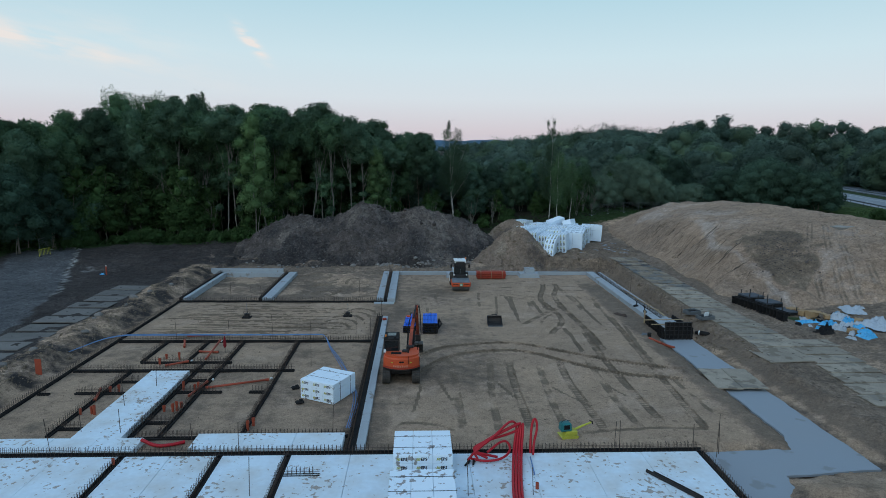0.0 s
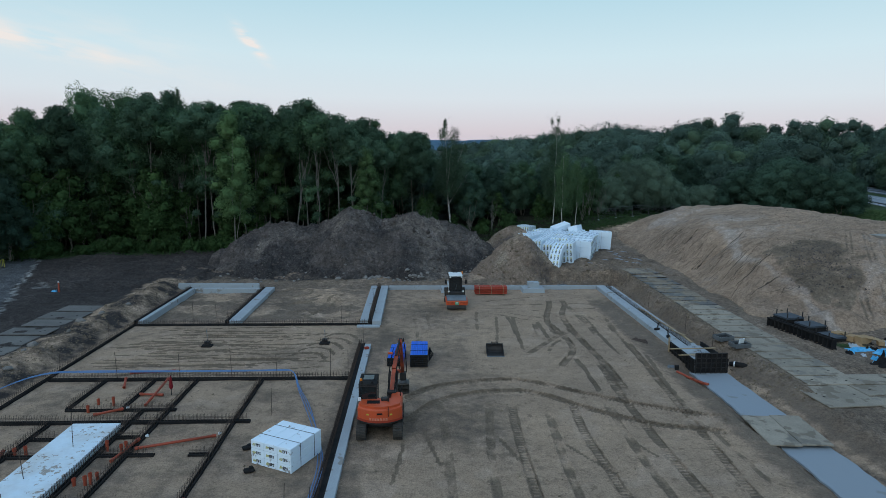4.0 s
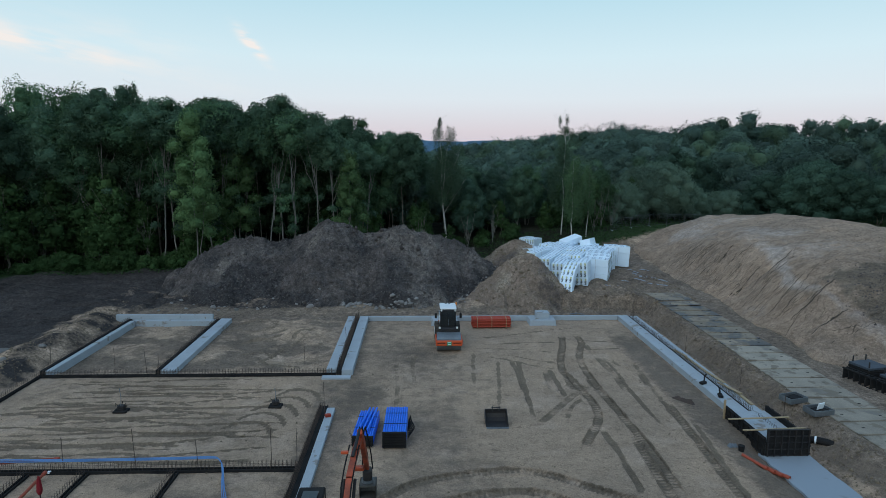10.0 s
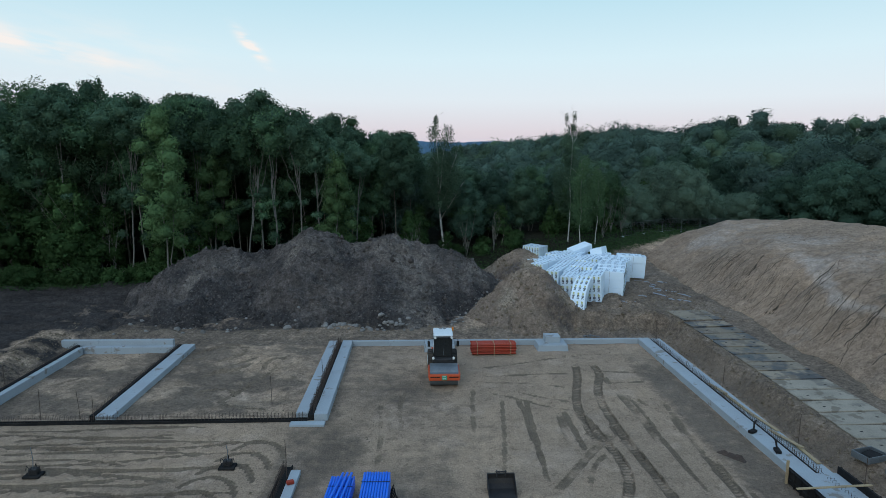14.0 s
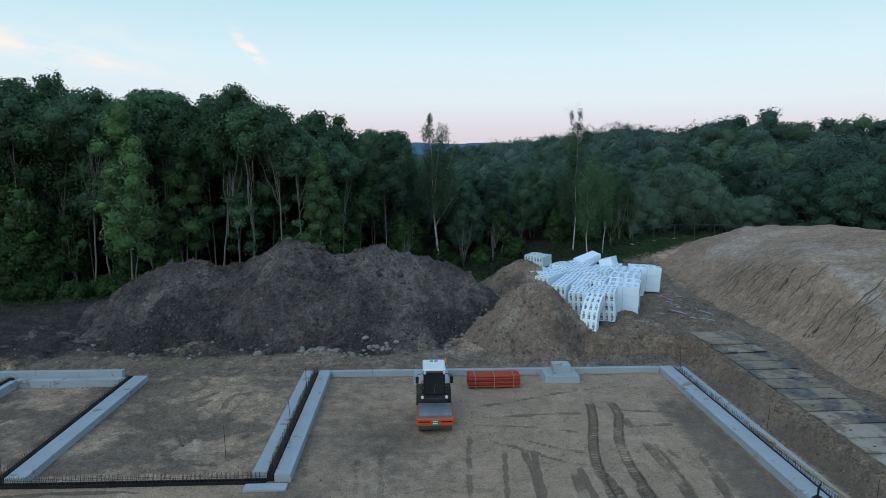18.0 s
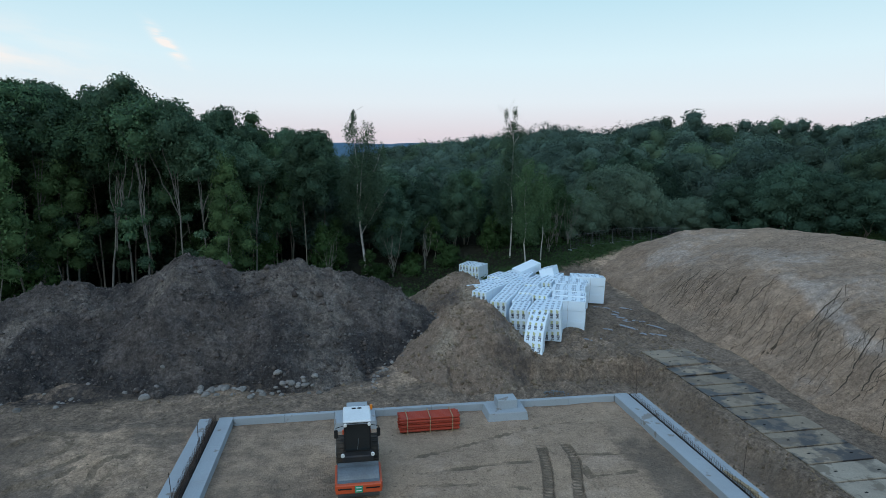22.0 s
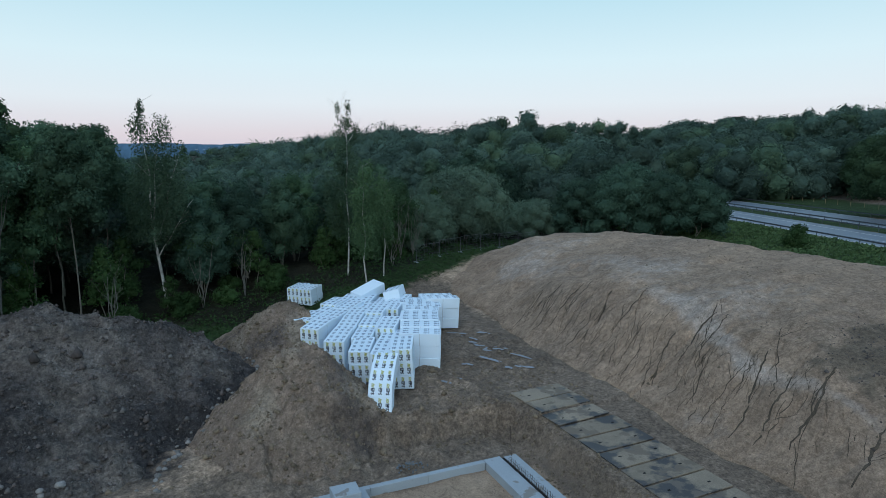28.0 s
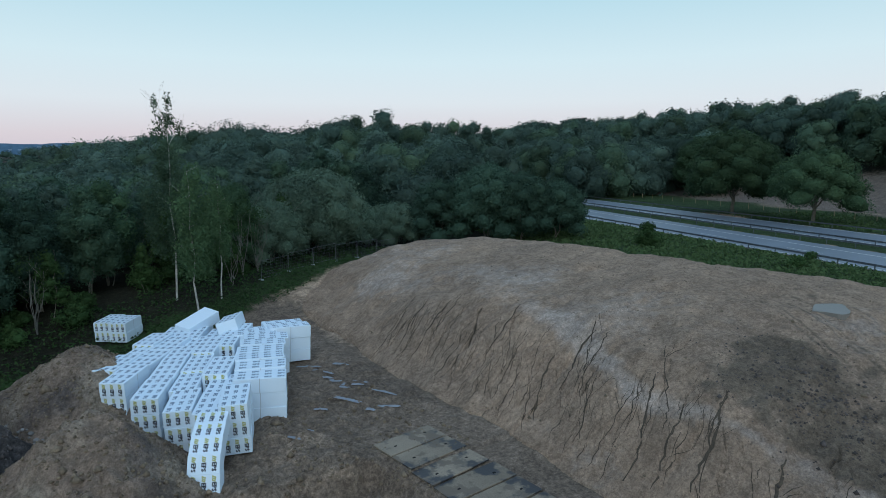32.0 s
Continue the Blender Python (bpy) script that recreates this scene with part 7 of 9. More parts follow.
def print_face(p, places):
    """One word and one mark for each print on a package."""
    for at in places:
        part("printed_word", word_mesh, INK, p, at=at)
        part("printed_mark", mark_mesh, OLIVE_INK, p, at=at)


FRONT = [pose(-0.43 + 0.43 * k, -PD / 2 - 0.003, PH / 2 - 0.03, 90, 0, 0) @ pose(0, 0, 0, 0, 0, -90) for k in range(3)]
ROOF = [pose(-0.43 + 0.43 * i, -1.05 + 0.70 * j, PH - 0.002, 0, 0, -90) for i in range(3) for j in range(4)]


def package_stack(x, y, z, turn, levels, lean=0.0, scale=1.0, label="stack of white printed insulation packages standing on soil"):
    tip, side = (pack_dice.uniform(-1.0, 3.0), pack_dice.uniform(-1.5, 1.5)) if levels > 2 else (0, 0)
    z = z - 1.35 * math.sin(radians(abs(tip))) * 0.5
    ob = thing("insulation_stack", pose(x, y, z, 0, 0, turn) @ pose(0, 0, 0, tip, side, 0) @ Matrix.Diagonal((scale, scale, scale, 1)), label, "insulation stack", "insulation stacks")
    for k in range(levels):
        at = pose(pack_dice.uniform(-0.03, 0.03), pack_dice.uniform(-0.06, 0.06) + lean * k, PH * k, 0, 0, pack_dice.uniform(-1.5, 1.5))
        p = part("package", pack_mesh, EPS, ob, at=at)
        print_face(p, FRONT)
        for side in (-1, 1):
            part("band", band_mesh, BAND, p, at=pose(side * (PW / 2 + 0.003), 0, 0))
        if k == levels - 1:
            for place in ROOF:
                part("printed_word", roof_word_mesh, INK_SKYLIT, p, at=place)
    return ob


STACKS = [(12.0, 95.9, 38), (13.9, 98.2, 38), (12.0, 93.75, 39), (13.75, 96.0, 38), (15.5, 98.3, 36), (13.0, 90.8, 28), (14.3, 93.3, 28), (15.6, 95.8, 29), (16.9, 98.3, 30), (14.0, 88.65, 27), (14.85, 91.0, 27), (16.1, 93.5, 28), (17.4, 96.0, 29),
          (14.85, 87.0, 28), (16.15, 89.5, 28), (16.1, 86.5, 23), (16.4, 101.0, 33), (17.55, 100.3, 33), (18.9, 99.3, 31), (20.1, 98.6, 31), (18.7, 96.6, 30), (14.7, 99.6, 36), (16.8, 91.6, 28)]
for x, y, bearing in STACKS:
    u = (math.sin(radians(bearing)), math.cos(radians(bearing)))
    cx, cy = x + u[1] * PW / 2 + u[0] * PD / 2, y - u[0] * PW / 2 + u[1] * PD / 2
    package_stack(cx, cy, floor_at(cx, cy) + 0.02 - pack_dice.choice((0.0, 0.0, 0.06, 0.16)), -bearing + pack_dice.uniform(-2.5, 2.5), 3)
# stacks turned across, their long strapped sides stepping back along the track
for x, y, turn in ((20.4, 88.85, -22), (20.95, 90.2, -22), (21.45, 91.5, -20), (22.0, 92.85, -21), (22.6, 94.2, -19), (23.3, 95.5, -20), (25.6, 97.1, -10), (25.8, 98.5, -10), (22.9, 98.4, -12), (23.2, 96.9, -16)):
    c, s_ = math.cos(radians(turn)), math.sin(radians(turn))
    cx, cy = x - c * PD / 2 - s_ * PW / 2, y - s_ * PD / 2 + c * PW / 2
    package_stack(cx, cy, floor_at(cx, cy) + 0.02 - pack_dice.choice((0.0, 0.05, 0.1)), turn + 90 + pack_dice.uniform(-2, 2), 3)
# a column of packages slid down the front
slide = thing("insulation_stack", pose(14.35, 83.5, floor_at(14.35, 83.5), 0, 0, -29), "leaning column of printed insulation packages slid off the stack", "insulation stack", "insulation stacks")
PROFILE = [(0.0, 0.0), (0.25, 0.80), (0.62, 1.52), (1.22, 2.06), (1.98, 2.36), (2.78, 2.56)]
for (a0, b0), (a1, b1) in zip(PROFILE[:-1], PROFILE[1:]):
    ang, tall = math.degrees(math.atan2(a1 - a0, b1 - b0)), math.hypot(a1 - a0, b1 - b0) / PH
    p = part("package", pack_mesh, EPS, slide, at=pose(pack_dice.uniform(-0.04, 0.04), a0, b0, -ang, 0, 0) @ Matrix.Diagonal((1, 0.3, tall, 1)) @ pose(0, PD / 2, 0))
    print_face(p, FRONT)
loose = thing("insulation_package", pose(19.6, 102.6, floor_at(19.6, 102.6) + 2.35, 14, 8, -62), "loose insulation package tipped on top of the pile", "insulation package")
part("package", pack_mesh, EPS, loose)
loose = thing("insulation_package", pose(21.4, 100.6, floor_at(21.4, 100.6) + 2.3, -4, -16, -28), "printed insulation package tipped at the back of the pile", "insulation package")
p = part("package", pack_mesh, EPS, loose)
for place in ROOF:
    part("printed_word", roof_word_mesh, INK_SKYLIT, p, at=place)
package_stack(21.3, 100.4, floor_at(21.3, 100.4) - 0.3, -30, 3)
package_stack(19.5, 102.4, floor_at(19.5, 102.4) - 0.2, -32, 3)
package_stack(15.1, 110.4, floor_at(15.1, 110.4) - 0.1, -35, 2, scale=0.9, label="low stack of insulation packages apart in the weeds")
package_stack(16.1, 109.7, floor_at(16.1, 109.7) - 0.1, -38, 2, scale=0.9, label="low stack of insulation packages apart in the weeds")

# large strapped bundles near the beams
BH = 0.42
EPS_WRAP = material("wrapped_eps", (0.72, 0.83, 0.92), 0.6, 0, 60, 0.03, 0.8, 0.08, (0.66, 0.72, 0.77), 0.1)
scuffed(EPS_WRAP, (0.15, 0.105, 0.075), 3.4, 0.90)
def strapped_bundle(x, y, z, turn, w, d, layers, label):
    ob = thing("insulation_bundle", pose(x, y, z, 0, 0, turn), label, "insulation bundle", "insulation bundles")
    cols = 3
    for k in range(layers):
        for c in range(cols):
            p = part("package", Shape().box(-w / 2 + w * (c + 0.5) / cols, 0, BH * (k + 0.5), w / cols - 0.012, d, BH - 0.01, 0.02), EPS_WRAP, ob)
            word, mark = printed([pose(-w / 2 + w * (c + 0.5) / cols, -d / 2 - 0.003, BH * (k + 0.5), 90, 0, 0)])
            part("printed_word", word, INK, p)
            part("printed_mark", mark, OLIVE_INK, p)
    strap = Shape()
    for yy in (-d * 0.2, d * 0.25):
        strap.box(0, yy, layers * BH + 0.004, w + 0.02, 0.03, 0.008, 0.001)
        strap.box(w / 2 + 0.006, yy, layers * BH / 2, 0.008, 0.03, layers * BH, 0.001)
    part("strap", strap, BLACK, ob)
    return ob


strapped_bundle(-8.65, 40.25, 0.02, -27, 2.45, 2.45, 3, "large strapped bundle of white insulation on the sand")
strapped_bundle(-2.8, 30.65, 0.3, 0, 2.75, 2.5, 3, "strapped bundle of white insulation on the boards")
strapped_bundle(-2.85, 26.9, 0.3, 0, 2.8, 2.5, 3, "strapped bundle of white insulation on the boards")
for x, y in ((-10.9, 41.2), (-10.2, 38.9)):
    s = Shape().box(0, 0, 0.1, 0.5, 0.35, 0.16, 0.05)
    s.box(0.1, 0.05, 0.2, 0.2, 0.2, 0.1, 0.03)
    solid("tool_case", s, BLACK, "small black case on the sand", "case", pose(x, y, 0.0, 0, 0, 25))


# ---- excavator ----
def arc(cx, cy, r, a0, a1, n):
    return [(cx + r * math.cos(radians(a0 + (a1 - a0) * i / n)), cy + r * math.sin(radians(a0 + (a1 - a0) * i / n))) for i in range(n + 1)]


ex = thing("excavator", pose(-4.12, 43.55, 0.0), "orange crawler excavator with dark cab and lowered boom", "excavator")
for side in (-1, 1):
    x = side * 0.98
    loop = arc(1.35, 0.40, 0.38, -90, 90, 8) + arc(-1.35, 0.40, 0.38, 90, 270, 8)
    track = part("track", Shape().prism(loop, "x", x - 0.25, x + 0.25), RUBBER, ex, "rubber crawler track")
    shoe = Shape().box(0, 0, 0, 0.52, 0.08, 0.035, 0.008).mesh("shoe", RUBBER)
    for k in range(22):
        part("shoe", shoe, RUBBER, track, at=pose(x, -1.5 + 3.0 * k / 21, 0.79))
    for k in range(8):
        for cy, a0 in ((1.35, -90), (-1.35, 90)):
            a = radians(a0 + 180 * (k + 0.5) / 8)
            part("shoe", shoe, RUBBER, track, at=pose(x, cy + 0.39 * math.cos(a), 0.40 + 0.39 * math.sin(a), math.degrees(a) - 90, 0, 0))
    part("track_frame", Shape().box(x - side * 0.05, 0, 0.4, 0.5, 2.3, 0.3, 0.04), DARK_STEEL, ex)
    for k in range(3):
        part("roller", Shape().tube([(x + side * 0.2, -0.8 + 0.8 * k, 0.3), (x + side * 0.27, -0.8 + 0.8 * k, 0.3)], 0.13, 12), DARK_STEEL, ex)
part("undercarriage", Shape().box(0, 0, 0.5, 1.5, 1.4, 0.35, 0.08), DARK_STEEL, ex)
part("dozer_blade", Shape().box(0, 1.95, 0.42, 2.4, 0.12, 0.5, 0.03, rx=-8), DARK_STEEL, ex)
part("slew_ring", Shape().tube([(0, 0, 0.68), (0, 0, 0.92)], 0.55, 20), DARK_STEEL, ex)
deck = [(-1.2, 1.15), (1.12, 1.15), (1.2, 0.2)] + arc(0, -0.05, 1.55, -38, -142, 12) + [(-1.2, 0.2)]
part("upper_deck", Shape().prism(deck, "z", 0.92, 1.08), DARK_STEEL, ex)
rear = [(1.19, -0.25)] + arc(0, -0.05, 1.56, -40, -140, 14) + [(-1.19, -0.25)]


def softened(ob, width):
    m = ob.modifiers.new("worn_edge", "BEVEL")
    m.width, m.segments, m.limit_method, m.angle_limit = width, 3, "ANGLE", radians(50)
    return ob


tail = softened(part("counterweight", Shape().prism(rear, "z", 1.05, 1.76), ORANGE, ex, "rounded orange counterweight"), 0.09)
part("engine_cover", Shape().prism([(1.12, -0.28)] + arc(0, -0.02, 1.47, -42, -138, 12) + [(-1.12, -0.28)], "z", 1.74, 1.88), ORANGE, ex)
part("cover_grille", Shape().box(-0.35, -0.85, 1.885, 0.7, 0.4, 0.03, 0.01), BLACK, ex)
part("side_cover", Shape().box(0.86, 0.25, 1.38, 0.66, 1.4, 0.72, 0.08), ORANGE, ex)
part("tank_cover", Shape().box(0.86, -0.3, 1.78, 0.6, 0.7, 0.12, 0.05), ORANGE, ex)
for x, z in ((-0.62, 1.46), (0.62, 1.46)):
    a = math.asin(x / 1.56)
    part("reflector", Shape().box(x, -0.06 - 1.57 * math.cos(a), z, 0.14, 0.02, 0.08, 0.005, math.degrees(a)), YELLOW, tail, "yellow marker lamp")
name_bars = Shape()
for k in range(7):
    a = radians(-108 + 5.4 * k)
    name_bars.box(1.575 * math.cos(a), -0.05 + 1.575 * math.sin(a), 1.22, 0.10, 0.02, 0.12 if k % 2 else 0.14, 0.005, math.degrees(a) + 90)
part("maker_mark", name_bars, WORN_MARK, tail, "pale bars of a worn maker's mark")
part("vent", Shape().box(0.02, -1.61, 1.52, 0.3, 0.03, 0.1, 0.01), BLACK, tail)
part("lower_band", Shape().prism([(1.215, -0.24)] + arc(0, -0.05, 1.585, -40, -140, 14) + [(-1.215, -0.24)], "z", 1.02, 1.14), RED_PIPE, tail, "dirty red lower edge")
part("panel_gap", Shape().box(0.48, -1.06, 1.6, 0.025, 1.02, 0.5, 0.004), BLACK, tail)
part("handrail", Shape().tube([(1.1, 0.9, 1.75), (1.12, 0.95, 2.1), (1.1, 0.35, 2.12), (1.08, 0.3, 1.75)], 0.025, 6), BLACK, ex)
part("air_box", Shape().box(0.25, -0.55, 1.93, 0.42, 0.3, 0.2, 0.05), DARK_STEEL, ex)
part("exhaust", Shape().tube([(0.45, -0.75, 1.82), (0.45, -0.75, 2.12), (0.45, -0.85, 2.2)], 0.05, 8), DARK_STEEL, ex)
# cab on the west side
cab = part("cab", Shape().box(-0.68, 0.35, 1.18, 1.0, 1.62, 0.3, 0.05), BLACK, ex, "dark glazed cab")
for x in (-1.15, -0.21):
    for y in (-0.42, 0.30, 1.10):
        part("cab_post", Shape().box(x, y, 1.95, 0.07, 0.08, 1.5, 0.02, taper=0.97), DARK_STEEL, cab)
for z in (1.32, 2.62):
    for y in (-0.42, 1.10):
        part("cab_rail", Shape().box(-0.68, y, z, 1.0, 0.08, 0.08, 0.02), DARK_STEEL, cab)
part("window", Shape().box(-0.68, -0.41, 1.98, 0.86, 0.02, 1.2, 0.005), GLASS_DARK, cab, "dark rear pane")
part("window", Shape().box(-0.68, 1.10, 1.98, 0.86, 0.02, 1.2, 0.005), GLASS_DARK, cab, "dark front pane")
for x in (-1.16, -0.2):
    part("window", Shape().box(x, 0.34, 1.98, 0.02, 1.4, 1.2, 0.005), GLASS_DARK, cab, "dark side pane")
part("cab_roof", Shape().box(-0.68, 0.34, 2.71, 1.02, 1.62, 0.12, 0.05), BLACK, cab)
part("roof_hatch", Shape().box(-0.68, 0.45, 2.79, 0.62, 0.7, 0.04, 0.02), GLASS_DARK, cab)
for x in (-1.0, -0.45):
    part("work_lamp", Shape().box(x, -0.38, 2.83, 0.14, 0.1, 0.12, 0.02), BLACK, cab)
part("beacon", Shape().tube([(-1.08, 0.0, 2.76), (-1.08, 0, 2.9)], 0.06, 10), AMBER, cab, "amber beacon")
part("seat", Shape().box(-0.68, 0.2, 1.6, 0.5, 0.5, 0.5, 0.1), BLACK, cab)
part("mirror", Shape().box(-1.12, -0.62, 1.96, 0.16, 0.06, 0.22, 0.02), WHITE, cab)
# boom, stick and bucket
def box_arm(shape, pts, width, depths):
    """A box-section arm through points in the y-z plane at x."""
    for (p, q, d0, d1) in zip(pts[:-1], pts[1:], depths[:-1], depths[1:]):
        p, q = Vector(p), Vector(q)
        d = (q - p).normalized()
        up = Vector((1, 0, 0)).cross(d).normalized()
        v = []
        for c, e in ((p, d0), (q, d1)):
            for sx, su in ((-1, -1), (1, -1), (1, 1), (-1, 1)):
                v.append(c + Vector((sx * width / 2, 0, 0)) + up * su * e / 2)
        shape.add(v, [(3, 2, 1, 0), (4, 5, 6, 7), (0, 1, 5, 4), (1, 2, 6, 5), (2, 3, 7, 6), (3, 0, 4, 7)])
    return shape


bx = 0.55
part("boom_foot", Shape().box(bx, 0.95, 1.4, 0.5, 0.5, 0.9, 0.05), DARK_STEEL, ex)
boom = part("boom", box_arm(Shape(), [(bx, 0.95, 1.55), (bx + 0.12, 1.75, 2.75), (bx + 0.28, 2.55, 3.45), (bx + 0.42, 3.35, 3.75)], 0.24, [0.34, 0.44, 0.38, 0.26]), BOOM_PAINT, ex, "cranked red-orange boom streaked with grease")
for side in (-0.22, 0.22):
    part("boom_cylinder", Shape().tube([(bx + side, 1.25, 1.25), (bx + side + 0.1, 2.0, 2.6)], 0.065, 8), DARK_STEEL, boom)
    part("hydraulic_hose", Shape().tube([(bx + side * 0.8, 0.95, 1.9), (bx + side * 0.9 + 0.03, 1.35, 2.6), (bx + side * 0.9 + 0.1, 1.9, 3.1), (bx + side * 0.9 + 0.25, 2.6, 3.75)], 0.03, 6), BLACK, boom)
part("stick_cylinder", Shape().tube([(bx + 0.22, 2.1, 3.5), (bx + 0.42, 3.2, 4.15)], 0.07, 8), DARK_STEEL, boom)
part("boom_lamp", Shape().box(bx - 0.12, 2.35, 3.55, 0.3, 0.14, 0.12, 0.02), ORANGE, boom)
stick = part("stick", box_arm(Shape(), [(bx + 0.42, 3.05, 4.1), (bx + 0.47, 3.7, 3.3), (bx + 0.55, 4.85, 1.5)], 0.2, [0.2, 0.36, 0.2]), BOOM_PAINT, ex, "red-orange stick hanging down")
part("bucket_cylinder", Shape().tube([(bx + 0.45, 3.75, 3.75), (bx + 0.55, 4.85, 2.1)], 0.06, 8), DARK_STEEL, stick)
part("tiltrotator", Shape().box(bx + 0.56, 4.95, 1.15, 0.42, 0.5, 0.55, 0.08), DARK_STEEL, stick)
part("rotator_ring", Shape().tube([(bx + 0.56, 4.95, 0.78), (bx + 0.56, 4.95, 0.92)], 0.27, 14), GREY_STEEL, stick)
part("hose_guard", Shape().box(bx + 0.2, 4.6, 1.62, 0.5, 0.24, 0.2, 0.04), BOOM_PAINT, stick)
for side in (-0.12, 0.0, 0.12):
    part("hydraulic_hose", Shape().tube([(bx + 0.44 + side, 3.2, 3.95), (bx + 0.5 + side, 3.5, 4.1), (bx + 0.55 + side * 1.4, 4.0, 3.2), (bx + 0.58 + side * 1.6, 4.6, 2.2), (bx + 0.56 + side * 2, 4.95, 1.4)], 0.028, 6), BLACK, stick)
bk = [(4.6, 0.75), (5.4, 0.75), (5.5, 0.45), (5.3, 0.12), (4.75, 0.03), (4.72, 0.07), (5.22, 0.17), (5.38, 0.45), (5.32, 0.66), (4.6, 0.68)]
bucket = part("bucket", Shape().prism(bk, "x", bx + 0.2, bx + 0.95), WORN_STEEL, ex, "steel digging bucket on the ground")
for x in (bx + 0.2, bx + 0.93):
    part("bucket_side", Shape().prism([(4.6, 0.75), (5.4, 0.75), (5.5, 0.45), (5.3, 0.12), (4.75, 0.03)], "x", x, x + 0.03), WORN_STEEL, bucket)

# ---- roller ----
ro = thing("road_roller", pose(1.72, 71.4, 0.0), "orange and white single drum road roller parked on sand", "road roller")
drum = part("drum", Shape().tube([(-0.93, -1.95, 0.68), (0.93, -1.95, 0.68)], 0.68, 36), GREY_STEEL, ro, "smooth steel drum", smooth=False)
part("bumper", Shape().box(0, -2.78, 0.82, 2.06, 0.22, 0.42, 0.04), ORANGE, ro, "orange front beam")
for x in (-0.62, 0.62):
    part("slot", Shape().box(x, -2.9, 0.86, 0.62, 0.02, 0.06, 0.005), BLACK, ro)
plate = part("sign_plate", Shape().box(0, -2.9, 0.82, 0.34, 0.02, 0.32, 0.005), GREEN_SIGN, ro, "green square plate")
part("sign_bars", Shape().box(0, -2.912, 0.9, 0.24, 0.01, 0.04, 0.002).box(0, -2.912, 0.76, 0.24, 0.01, 0.05, 0.002), WHITE, plate)
for x in (-1.0, 1.0):
    part("side_frame", Shape().box(x, -1.9, 0.9, 0.12, 1.8, 0.34, 0.03), ORANGE, ro)
part("drum_cover", Shape().prism([(-2.7, 1.03), (-1.3, 1.28), (-1.2, 1.22), (-2.65, 0.97)], "x", -0.95, 0.95), GREY_STEEL, ro, "grey steel plate over the drum")
part("front_hood", Shape().box(0, -0.98, 1.2, 1.5, 0.5, 0.7, 0.06), DARK_STEEL, ro)
part("joint_frame", Shape().box(0, -0.55, 0.75, 0.8, 0.9, 0.5, 0.05), DARK_STEEL, ro)
cabin = part("cab", Shape().box(0, 0.05, 1.35, 1.25, 1.5, 0.5, 0.05), DARK_STEEL, ro, "glazed cab with dark frame")
for x in (-0.6, 0.6):
    for y in (-0.62, 0.72):
        part("cab_post", Shape().box(x, y, 2.3, 0.07, 0.08, 1.5, 0.02), BLACK, cabin)
part("windscreen", Shape().box(0, -0.66, 2.25, 1.15, 0.02, 1.35, 0.005, rx=-6), GLASS_DARK, cabin, "dark windscreen")
for x in (-0.62, 0.62):
    part("side_window", Shape().box(x, 0.05, 2.25, 0.02, 1.3, 1.3, 0.005), GLASS_DARK, cabin)
part("rear_window", Shape().box(0, 0.74, 2.25, 1.15, 0.02, 1.3, 0.005), GLASS_DARK, cabin)
part("wiper", Shape().tube([(0, -0.78, 1.65), (0.05, -0.76, 2.2)], 0.012, 5), GREY_STEEL, cabin)
part("steering_column", Shape().tube([(0, -0.3, 1.5), (0, -0.2, 2.0)], 0.05, 8), BLACK, cabin)
part("seat", Shape().box(0, 0.3, 1.8, 0.5, 0.5, 0.6, 0.1), BLACK, cabin)
roof_ = part("cab_roof", Shape().box(0, 0.0, 3.08, 1.34, 1.75, 0.14, 0.06), WHITE, cabin, "white cab roof")
for x in (-0.14, 0.14):
    part("roof_vent", Shape().box(x, 0.55, 3.16, 0.2, 0.12, 0.04, 0.01), DARK_STEEL, roof_)
part("rail", Shape().tube([(-0.62, -0.86, 2.98), (0.62, -0.86, 2.98)], 0.02, 6), GREY_STEEL, roof_)
for x in (-0.56, 0.56):
    part("head_lamp", Shape().tube([(x, -0.9, 2.98), (x, -0.98, 2.96)], 0.08, 10), LAMP, roof_)
    part("lower_lamp", Shape().tube([(x * 1.25, -1.2, 1.62), (x * 1.25, -1.28, 1.6)], 0.09, 10), LAMP, ro)
part("beacon", Shape().tube([(0.72, 0.7, 3.0), (0.72, 0.7, 3.24)], 0.07, 10), AMBER, roof_, "amber beacon")
for s_ in (-1, 1):
    part("mirror_arm", Shape().tube([(s_ * 0.62, -0.7, 2.85), (s_ * 1.0, -0.8, 2.8), (s_ * 1.0, -0.8, 2.5)], 0.018, 6), BLACK, cabin)
    part("mirror", Shape().box(s_ * 1.0, -0.82, 2.5, 0.18, 0.07, 0.42, 0.04), BLACK, cabin)
    wheel = part("wheel", Shape().tube([(s_ * 0.62, 1.1, 0.72), (s_ * 0.68, 1.1, 0.72), (s_ * 1.0, 1.1, 0.72), (s_ * 1.06, 1.1, 0.72)], [0.62, 0.72, 0.72, 0.62], 26), RUBBER, ro, "large ribbed tyre")
    lug = Shape().box(0, 0, 0, 0.4, 0.07, 0.06, 0.01).mesh("lug", RUBBER)
    for k in range(20):
        a = 2 * math.pi * k / 20
        part("lug", lug, RUBBER, wheel, at=pose(s_ * 0.84, 1.1 + 0.73 * math.cos(a), 0.72 + 0.73 * math.sin(a), math.degrees(a) + 90, 0, 0))
    part("rim", Shape().tube([(s_ * 1.0, 1.1, 0.72), (s_ * 1.075, 1.1, 0.72)], 0.36, 18), WHITE, wheel)
    part("step", Shape().box(s_ * 0.78, -0.35, 0.6, 0.3, 0.35, 0.06, 0.01), DARK_STEEL, ro)
